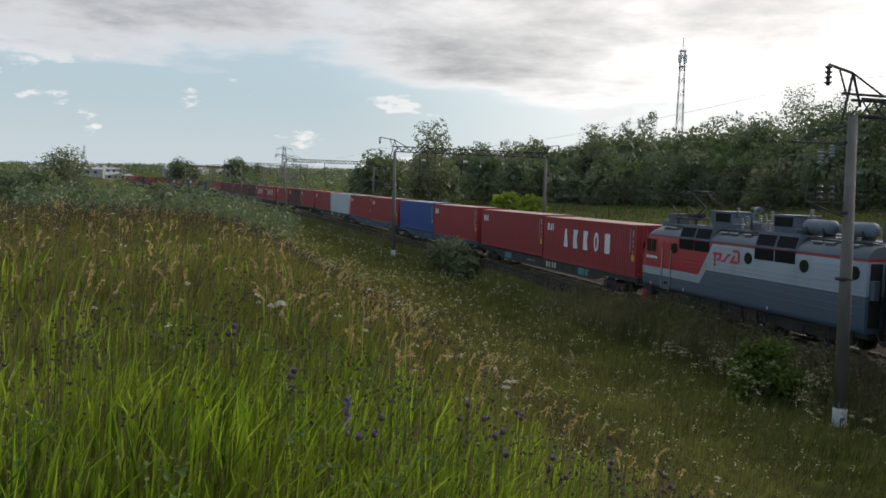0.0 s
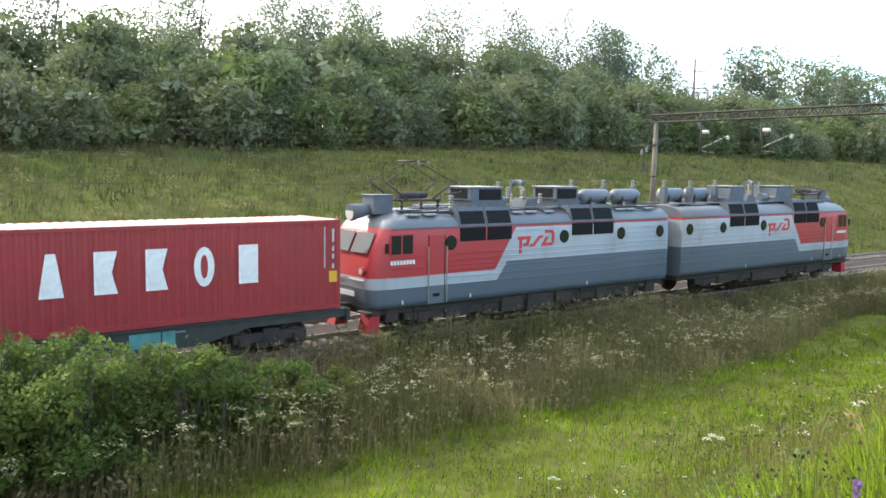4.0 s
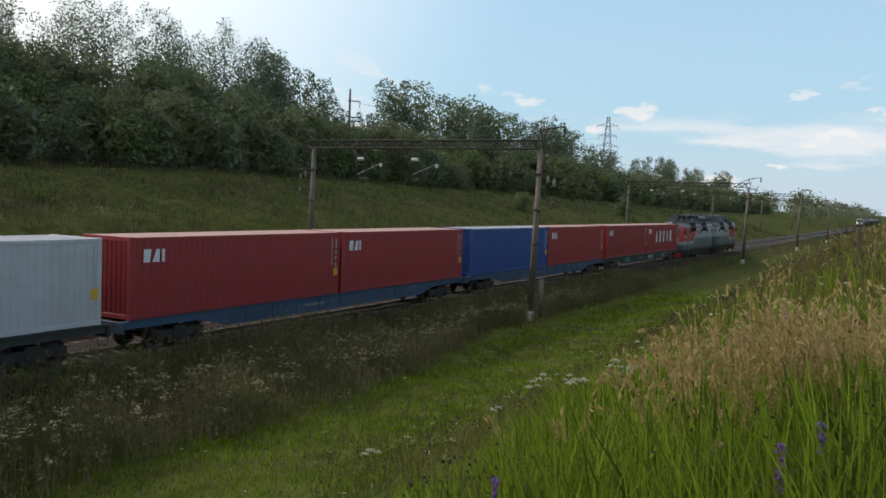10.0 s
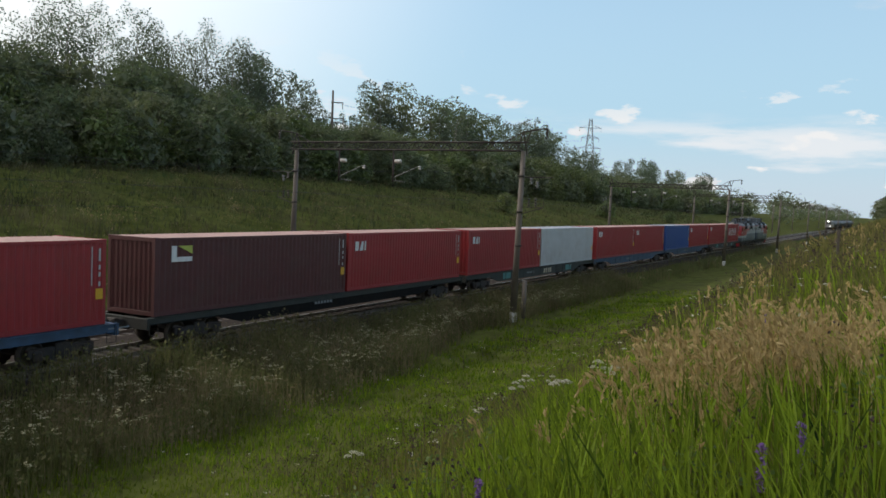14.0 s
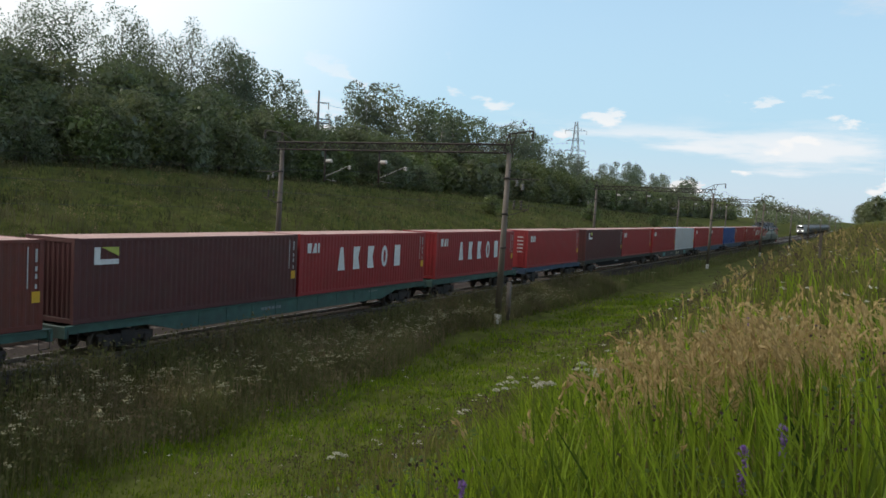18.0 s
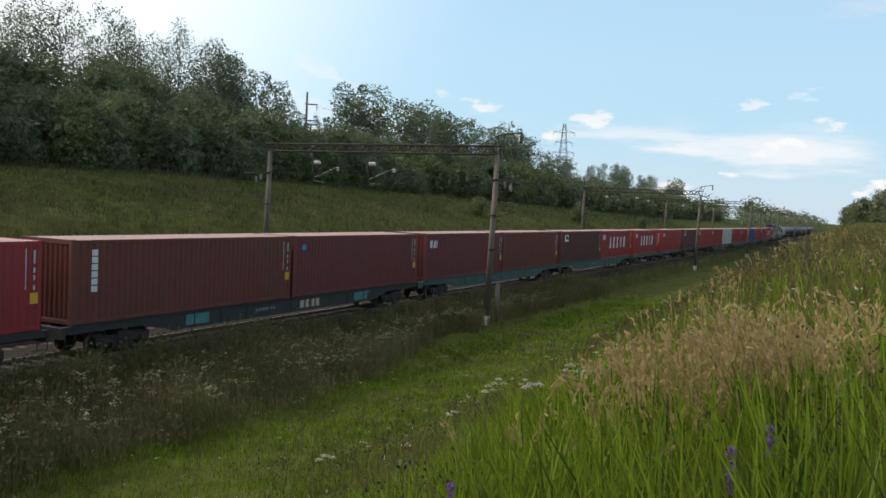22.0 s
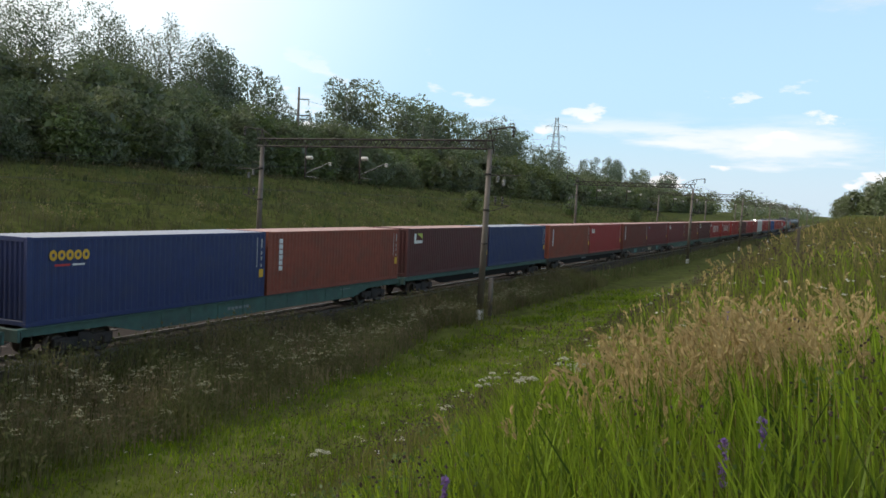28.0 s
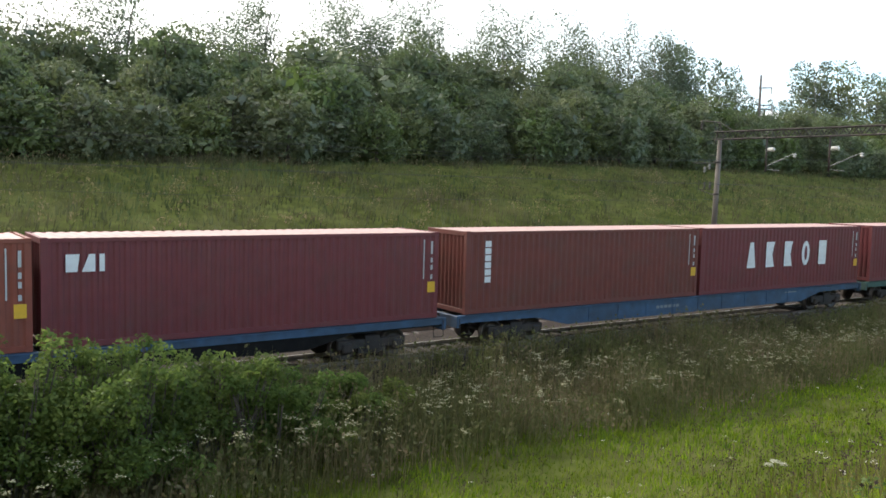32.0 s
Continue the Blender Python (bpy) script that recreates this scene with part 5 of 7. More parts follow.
def portal(s, lean=0.0, small=False, POST_TOP=9.05, near=-4.65, arm=1.5, far=11.6, hangers=((-2.1, 1), (2.3, 1))):
    """Concrete posts on both sides of the line with a lattice girder between them, its own x along the line."""
    m = on_track(s)
    t = thing("catenary_portal", "concrete-post catenary portal with a rusty lattice girder over two tracks", "catenary portal", "portals along the line", m)
    gz = lambda v: float(ground(*(m @ Vector((0, v, 0))).to_2d())) - m.translation.z
    for v, sgn in ((near, -1), (far, 1)):
        z0 = gz(v)
        bm = bmesh.new()
        tube(bm, (0, v, z0 + 0.62), (0.1, v - (lean if sgn < 0 else 0.1), POST_TOP), 0.21, 0.145, seg=14)
        post = part("post", bm, M_CONCRETE, t)
        bm = bmesh.new()
        tube(bm, (0, v, z0 - 0.6), (0, v, z0 + 0.62), 0.225, 0.212, seg=14)
        part("post_foot", bm, M_WHITEWASH if sgn < 0 else M_CONCRETE, t, "whitewashed foot of the post" if sgn < 0 else "")
        if small:
            continue
        # frame on the post's head that carries the outer feeder
        top = POST_TOP - (0.25 if arm < 1 else 0.4)
        foot_v, v = v, v - (lean if sgn < 0 else 0.1)
        out = v + sgn * arm
        part("head_frame", tubes(((0, v - sgn * 0.35, top + 0.55), (0, v, top + 1.55), 0.04), ((0, v + sgn * 0.3, top + 0.1), (0, v, top + 1.55), 0.04), ((0, v, top + 1.55), (0, out, top + 1.75), 0.045),
                                 ((0, v - sgn * 1.2, top + 0.92), (0, v, top + 1.55), 0.032), ((0, v + sgn * 0.5, top + 1.62), (0, v + sgn * 0.2, top + 0.9), 0.03), ((0, v + sgn * 0.35, top + 0.92), (0, v - sgn * 1.4, top + 0.92), 0.045), seg=6), M_TRUSS, t)
        hung_insulator(t, (0, out, top + 1.74), 0.62, M_DARKGLAZE)
        v = v * 0.85 + foot_v * 0.15
        # lower arms with pin insulators
        part("arm", tubes(((0, v, 7.55), (0, v + sgn * 2.1, 7.55), 0.032), ((0, v, 8.1), (0, v + sgn * 0.7, 8.0), 0.02), seg=6), M_TRUSS, t)
        for k in (0.65, 1.05):
            hung_insulator(t, (0, v + sgn * k, 7.5 if k < 1 else 7.3), 0.4, M_GREYGLAZE)
        part("arm", tubes(((0, v, 5.3), (0, v + sgn * 1.45, 5.75), 0.03), ((0, v, 5.75), (0, v + sgn * 1.5, 5.75), 0.028), ((0, v + sgn * 1.5, 5.75), (0, v + sgn * 1.5, 6.35), 0.022), seg=6), M_TRUSS, t)
        for k in (0.55, 1.0):
            bm = insulator(bmesh.new(), (0, v + sgn * k, 5.78), 0.5, 0.09, 3)
            part("insulator", bm, M_DARKGLAZE, t)
        for z in (5.45, 3.4, 7.6):
            part("band", tubes(((0, v + 0.02, z - 0.05), (0, v + 0.02, z + 0.05), 0.20), seg=14), M_TRUSS, t)
        part("bracket", tubes(((0, v, 3.45), (0.45, v, 3.4), 0.03), seg=6), M_TRUSS, t)
    lattice_beam(t, (0, near - 0.1, POST_TOP + 0.02), (0, far + 0.2, POST_TOP + 0.02), 0.42, 0.5, 0.8, 0.03)
    for v, way in hangers:
        part("hanger", tubes(((0, v, POST_TOP), (0, v, POST_TOP - 2.1), 0.06), seg=8), M_TRUSS, t)
        bm = bmesh.new()
        lathe(bm, [(0.04, -0.24), (0.13, -0.20), (0.13, -0.12), (0.09, -0.09), (0.14, -0.03), (0.14, 0.03), (0.09, 0.09), (0.13, 0.12), (0.13, 0.20), (0.04, 0.24)], (0, v + way * 0.35, POST_TOP - 0.72), "Y", 12)
        part("insulator", bm, M_GLAZED, t)
        part("cantilever", tubes(((0, v, POST_TOP - 1.8), (0, v + way * 1.85, POST_TOP - 1.05), 0.03), ((0, v, POST_TOP - 1.95), (0, v + way * 1.0, POST_TOP - 2.05), 0.022), seg=6), M_GALV, t)
        bm = insulator(bmesh.new(), (0, v + way * 2.0, POST_TOP - 1.25), 0.26, 0.13, 2)
        part("insulator", bm, M_GLAZED, t)
    return t


M_GALV = material("galvanised_lattice_steel", (0.16, 0.165, 0.17), 0.6, metal=0.4, spread=0.2, scale=3)
M_GREYGLAZE = material("grey_glass_insulator", (0.26, 0.26, 0.25), 0.25, spread=0.1)
M_DARKGLAZE = material("dark_glass_insulator", (0.07, 0.06, 0.055), 0.25, spread=0.1)
PORTALS = [-330, -270, -212, -152.5, -81, -21.5, 47.3, 118, 174, 234, 296, 356, 420, 480]
BEYOND = ((4.2, -1), (8.5, -1))                 # hangers that reach back towards the slope
for s_ in PORTALS:
    if s_ == -21.5:
        portal(s_, 0.3, False, 8.4, -4.85, 0.9, 10.4)
    elif s_ == 47.3:
        portal(s_, 0.17, False, 9.1, -4.75, 1.5, 12.3, BEYOND)
    else:
        portal(s_, random.Random(int(s_)).uniform(-0.1, 0.3), abs(s_) > 200, hangers=BEYOND if s_ > 0 else ((-2.1, 1), (2.3, 1)))


def cable(pts, r):
    """One unbroken wire through the points."""
    bm = bmesh.new()
    rings = []
    for i, p in enumerate(pts):
        d = pts[min(i + 1, len(pts) - 1)] - pts[max(i - 1, 0)]
        side = Vector((-d.y, d.x, 0)).normalized() * r
        rings.append([bm.verts.new(p + o) for o in (side, Vector((0, 0, r)), -side, Vector((0, 0, -r)))])
    for a, b in zip(rings, rings[1:]):
        for i in range(4):
            bm.faces.new((a[i], a[(i + 1) % 4], b[(i + 1) % 4], b[i]))
    return bm


def overhead_wires():
    for name, v, z, sag, r, lab in (("contact_wire", 0.0, 6.06, 0.02, 0.005, "contact wire over the track"), ("contact_wire", FAR_TRACK, 6.06, 0.02, 0.005, "contact wire over the track"),
                                    ("messenger_wire", 0.0, 7.75, 0.9, 0.005, "sagging messenger wire over the track"), ("messenger_wire", FAR_TRACK, 7.75, 0.9, 0.005, "sagging messenger wire over the track"),
                                    ("feeder_wire", -6.3, 9.35, 0.8, 0.006, "feeder wire on the outer insulators"), ("feeder_wire", 13.2, 9.35, 0.8, 0.006, "feeder wire on the outer insulators"),
                                    ("signal_wire", -5.6, 6.25, 0.9, 0.004, "thin line wire along the posts"), ("signal_wire", 12.7, 6.25, 0.9, 0.004, "thin line wire along the posts")):
        pts = []
        for a, b in zip(PORTALS, PORTALS[1:]):
            for k in range(10):
                f = k / 10
                pts.append(on_track(a + (b - a) * f, z - sag * 4 * f * (1 - f), v).translation.copy())
        tagged(part(name, cable(pts, r), M_WIRE), lab, "wire", "wires over the line")


overhead_wires()


def lattice_tower(name, label, x, y, top, w0, w1, arms=(), platform=False, mat=None, turn=70):
    z0 = float(ground(x, y))
    t = thing(name, label, "tower", "", pose(x, y, z0, 0, 0, turn))
    h = top - z0
    n = max(6, int(h / 2.2))
    r = 0.05 if h < 40 else 0.09
    rad = lambda k: w0 + (w1 - w0) * (k / n)
    legs = [(1, 1), (-1, 1), (-1, -1), (1, -1)]
    for sx, sy in legs:
        part("leg", tubes(((sx * w0 / 2, sy * w0 / 2, -0.3), (sx * w1 / 2, sy * w1 / 2, h), r * 1.3), seg=5), mat or M_GALV, t)
    for k in range(n):
        a, b = rad(k) / 2, rad(k + 1) / 2
        z, zz = h * k / n, h * (k + 1) / n
        rods = []
        for i in range(4):
            p, q = legs[i], legs[(i + 1) % 4]
            rods.append(((p[0] * a, p[1] * a, z), (q[0] * b, q[1] * b, zz), r * 0.6))
            rods.append(((q[0] * a, q[1] * a, z), (p[0] * b, p[1] * b, zz), r * 0.6))
        for rod in rods:
            part("brace", tubes(rod, seg=4), mat or M_GALV, t)
    for z, reach in arms:
        part("crossarm", tubes(((-reach, 0, z), (reach, 0, z), r * 1.2), ((-reach, 0, z), (0, 0, z + 0.9), r), ((reach, 0, z), (0, 0, z + 0.9), r), seg=5), mat or M_GALV, t)
        for sx in (-1, 1):
            part("insulator", insulator(bmesh.new(), (sx * reach, 0, z - 1.0), 1.0, 0.12, 5), M_GLAZED, t)
    if platform:
        for z in (h - 3.2, h - 0.3):
            bm = bmesh.new()
            lathe(bm, [(w1 * 0.3, z), (w1 * 0.85, z), (w1 * 0.85, z + 0.15), (w1 * 0.3, z + 0.15)], seg=12)
            part("platform", bm, mat or M_GALV, t)
        for k in range(6):
            a = k * math.pi / 3
            part("antenna_panel", boxes((-0.09, 0.09, -0.08, 0.08, h - 2.4, h - 0.9)), M_LETTER, t).matrix_basis = pose(math.cos(a) * w1 * 0.9, math.sin(a) * w1 * 0.9, 0, 0, 0, math.degrees(a))
        part("antenna_rod", tubes(((0, 0, h), (0, 0, h + 2.2), 0.05), seg=6), mat or M_GALV, t)
    return t




def polar(yaw, d):
    return -math.sin(radians(yaw)) * d, math.cos(radians(yaw)) * d


def tall_things():
    lattice_tower("radio_mast", "slender lattice radio mast with antenna platforms above the wood", *polar(58.6, 165), 33.0, 1.5, 0.8, platform=True, mat=M_LIGHTSTEEL)
    lattice_tower("power_pylon", "lattice power pylon with three crossarms", *polar(-72.75, 255), 32.4, 4.5, 0.7, arms=((22.0, 3.2), (19.0, 2.6), (16.0, 3.2)), turn=-62)
    lattice_tower("power_pylon", "lattice power pylon beyond the line", *polar(84.9, 300), 18.8, 3.4, 0.6, arms=((15.5, 2.6), (13.0, 3.2)))
    lattice_tower("power_pylon", "lattice power pylon beyond the line", *polar(84.2, 320), 15.5, 3.8, 0.8, arms=((12.5, 2.6),))
    lattice_tower("power_pylon", "distant lattice pylon on the skyline over the town", *polar(97.3, 800), 35.0, 6.0, 0.9, arms=((16, 4), (13, 5)))
    x, y = polar(29.2, 95)
    z = float(ground(x, y))
    t = thing("antenna_pole", "tall thin steel antenna pole among the trees", "antenna", "", pose(x, y, z))
    part("pole", tubes(((0, 0, -0.3), (0, 0, 12.0), 0.28, 0.24), seg=10), M_TRUSS, t)
    part("mast_tube", tubes(((0, 0, 12.0), (0, 0, 27.5 - z), 0.10, 0.05), seg=8), M_TRUSS, t)
    x, y = polar(-55.3, 122)
    z = float(ground(x, y))
    t = thing("power_pole", "concrete power pole with crossarms above the trees", "power pole", "", pose(x, y, z, 0, 0, -55))
    h = 21.2 - z
    part("pole", tubes(((0, 0, -0.3), (0, 0, h), 0.24, 0.14), seg=10), M_CONCRETE, t)
    for zz, w in ((h - 1.7, 1.5), (h - 4.0, 1.7), (h - 4.6, 1.7)):
        part("crossarm", tubes(((-w * 0.2, 0, zz), (w, 0, zz), 0.08), seg=6), M_TRUSS, t)
        part("insulator", insulator(bmesh.new(), (w * 0.95, 0, zz - 0.9), 0.9, 0.12, 5), M_GLAZED, t)
    # thin wires from pole to pole over the wood
    for dz in (0, 2.3):
        a, b = Vector((*polar(-55.3, 122), 19.5 - dz)), Vector((*polar(-72.75, 255), 26 - dz))
        pts = [a.lerp(b, k / 12) - Vector((0, 0, 8 * k / 12 * (1 - k / 12))) for k in range(13)]
        tagged(part("power_wire", cable(pts, 0.02), M_WIRE), "power wire sagging between pole and pylon", "wire", "power wires")
    # a short stake in the meadow and the cable stub beside the near post
    x, y = polar(-88.4, 27)
    t = thing("wooden_stake", "weathered wooden stake in the meadow", "stake", "", pose(x, y, float(ground(x, y)), 0, 3, 0))
    part("stake", boxes((-0.04, 0.04, -0.04, 0.04, -0.3, 1.05), bevel=0.008), M_BARK, t)
    m = on_track(48.9, 0, -4.75)
    x, y = m.translation.x, m.translation.y
    t = thing("concrete_stub", "short concrete stub beside the catenary post", "post", "", pose(x, y, float(ground(x, y))))
    part("stub", tubes(((0, 0, -0.4), (0, 0, 2.4), 0.16, 0.14), seg=12), M_CONCRETE, t)


M_LIGHTSTEEL = material("pale_painted_lattice_steel", (0.42, 0.40, 0.40), 0.6, spread=0.2, scale=2)
tall_things()


def town():
    """Low pale buildings far off beyond the meadow, and a red hut nearer by."""
    rng = random.Random(3)
    M_WALL = material("pale_plaster_wall", (0.36, 0.35, 0.33), 0.8, spread=0.15, scale=0.4, per_object=0.25)
    M_TIN = material("pale_tin_roof", (0.33, 0.34, 0.35), 0.5, metal=0.2, spread=0.15, scale=0.3, per_object=0.25)
    for k in range(26):
        yaw, d = rng.uniform(87.5, 101), rng.uniform(620, 1150)
        x, y = polar(yaw, d)
        z = float(ground(x, y))
        w, l, h = rng.uniform(8, 13), rng.uniform(10, 34), rng.uniform(3, 5.5)
        t = thing("town_building", "low pale building with a tin roof in the distance", "building", "buildings of the town", pose(x, y, z, 0, 0, rng.uniform(-25, 25)))
        part("wall", boxes((-w / 2, w / 2, -l / 2, l / 2, -1, h)), M_WALL, t)
        part("roof", outline([(-w / 2 - 0.5, h), (w / 2 + 0.5, h), (0, h + w * 0.16)], -l / 2 - 0.5, l / 2 + 0.5), M_TIN, t)
        for j in range(int(l // 5)):
            part("window", boxes((w / 2, w / 2 + 0.06, -l / 2 + 2 + j * 5, -l / 2 + 4 + j * 5, h * 0.4, h * 0.4 + 1.8)), M_GLASS, t)
    x, y = polar(95.4, 150)
    t = thing("red_hut", "small dark red hut with a white panel among the bushes", "hut", "", pose(x, y, float(ground(x, y)), 0, 0, -8))
    part("wall", boxes((-2.0, 2.0, -1.9, 1.9, -0.5, 4.3), bevel=0.03), M_RED_OLD, t)
    part("roof", boxes((-2.2, 2.2, -2.1, 2.1, 4.3, 4.5), bevel=0.03), M_STEEL, t)
    part("panel", boxes((2.0, 2.03, 0.9, 1.5, 3.2, 3.9)), M_LETTER, t)


town()


# ---- woods, trees and bushes ----
def leaf_cloud(rng, centres, radii, count, size, flat=0.55, shell=0.55, droop=0.0, up=0.7):
    """Many small rhombic leaf sprays spread through a few uneven lobes. Returns verts and quads."""
    centres, radii = np.asarray(centres, float), np.asarray(radii, float)
    share = np.array([r[0] * r[1] * r[2] for r in radii]) ** 0.75
    pick = rng.choice(len(centres), count, p=share / share.sum())
    d = rng.normal(size=(count, 3))
    d /= np.linalg.norm(d, axis=1)[:, None]
    r = shell + (1 - shell) * rng.random(count) ** 0.6
    r *= 1 + 0.16 * np.sin(d[:, 0] * 7 + pick) * np.sin(d[:, 2] * 6 + pick * 2)
    p = centres[pick] + d * radii[pick] * r[:, None]
    p[:, 2] -= droop * rng.random(count)
    face = rng.normal(size=(count, 3)) * (1, 1, flat + 0.3) + d * 0.5 + np.array([0, 0, up])      # leaves turn up and outwards
    a = np.cross(face, rng.normal(size=(count, 3)))
    a /= np.linalg.norm(a, axis=1)[:, None]
    b = np.cross(a, face)
    b /= np.linalg.norm(b, axis=1)[:, None]
    s = size * (0.6 + 0.8 * rng.random(count))[:, None]
    v = np.stack([p - a * s, p + b * s * 0.5 - a * s * 0.1, p + a * s, p - b * s * 0.5 - a * s * 0.1], 1).reshape(-1, 3)
    return v, np.arange(count * 4).reshape(-1, 4)


def trunk_mesh(rng, h, r, lean, limbs, reach):
    bm = bmesh.new()
    pts = [Vector((lean * (z / h) ** 2 * h * 0.12 + rng.normal(0, 0.03 * z / h * 3), rng.normal(0, 0.03 * z / h * 3), z)) for z in np.linspace(0, h, 6)]
    for i in range(5):
        tube(bm, pts[i], pts[i + 1], r * (1 - i / 5.6), r * (1 - (i + 1) / 5.6), seg=6, cap=False)
    for k in range(limbs):
        f = 0.3 + 0.6 * k / limbs
        o = pts[0].lerp(pts[-1], f)
        a = k * 2.4 + rng.random()
        e = o + Vector((math.cos(a), math.sin(a), 0.9)) * reach * (1.15 - f)
        tube(bm, o, e, r * 0.4 * (1.1 - f), r * 0.1, seg=4, cap=False)
    return bm


def tree_kind(name, label, seed, h, crown_r, count, leaf, leaf_size, low, lobes, birch=False, dome=False):
    """One tree with trunk and crown, used as the pattern for its copies."""
    rng = np.random.default_rng(seed)
    t = thing(name, label, "tree", "trees of the wood")
    part("trunk", trunk_mesh(rng, h * 0.92, 0.11 if birch else 0.16, rng.normal(0, 0.5), 9, crown_r * 0.9), M_BIRCH if birch else M_BARK, t)
    cs, rs = [], []
    if dome:                                    # a broad rounded crown: lobes all over a dome that starts low
        for k in range(lobes):
            a, e = k * 2.4 + rng.random(), math.asin(min(1.0, (k + 0.6) / lobes))
            q = crown_r * rng.uniform(0.30, 0.46)
            w, top = crown_r - q * 0.8, h * (1 - low)
            cs.append((w * math.cos(e) * math.cos(a), w * math.cos(e) * math.sin(a), h * low + (top - q * 0.6) * math.sin(e) * rng.uniform(0.85, 1.0)))
            rs.append((q, q, q * 0.8))
        v1, f1 = leaf_cloud(rng, cs, rs, count, leaf_size, shell=0.62, droop=0.1)
        core = [(0, 0, h * (low + 0.15)), (0, 0, h * (low + (1 - low) * 0.55))]
        v2, f2 = leaf_cloud(rng, core, [(crown_r * 0.75, crown_r * 0.75, h * 0.22)] * 2, count // 9, leaf_size * 3.0, shell=0.2)
        crown = new("crown", raw_mesh("crown", np.concatenate([v1, v2]), np.concatenate([f1, f2 + len(v1)]), leaf))
        crown.parent = t
        return t
    for k in range(lobes):
        f = low + (0.97 - low) * (k + 0.5) / lobes
        wide = crown_r * (1.0 - 0.75 * abs((f - low) / (1 - low) - 0.38) ** 1.3)
        a = k * 2.4 + rng.random()
        off = wide * ((0.30 + 0.45 * rng.random()) if birch else (0.25 + 0.35 * rng.random()))
        cs.append((off * math.cos(a), off * math.sin(a), h * f))
        q = wide * ((0.32 + 0.2 * rng.random()) if birch else (0.50 + 0.25 * rng.random()))
        rs.append((q, q, q * (0.7 if not birch else 0.95)))
    v, f = leaf_cloud(rng, cs, rs, count, leaf_size, shell=0.35 if birch else 0.5, droop=0.5 if birch else 0.1)
    crown = new("crown", raw_mesh("crown", v, f, leaf))
    crown.parent = t
    return t


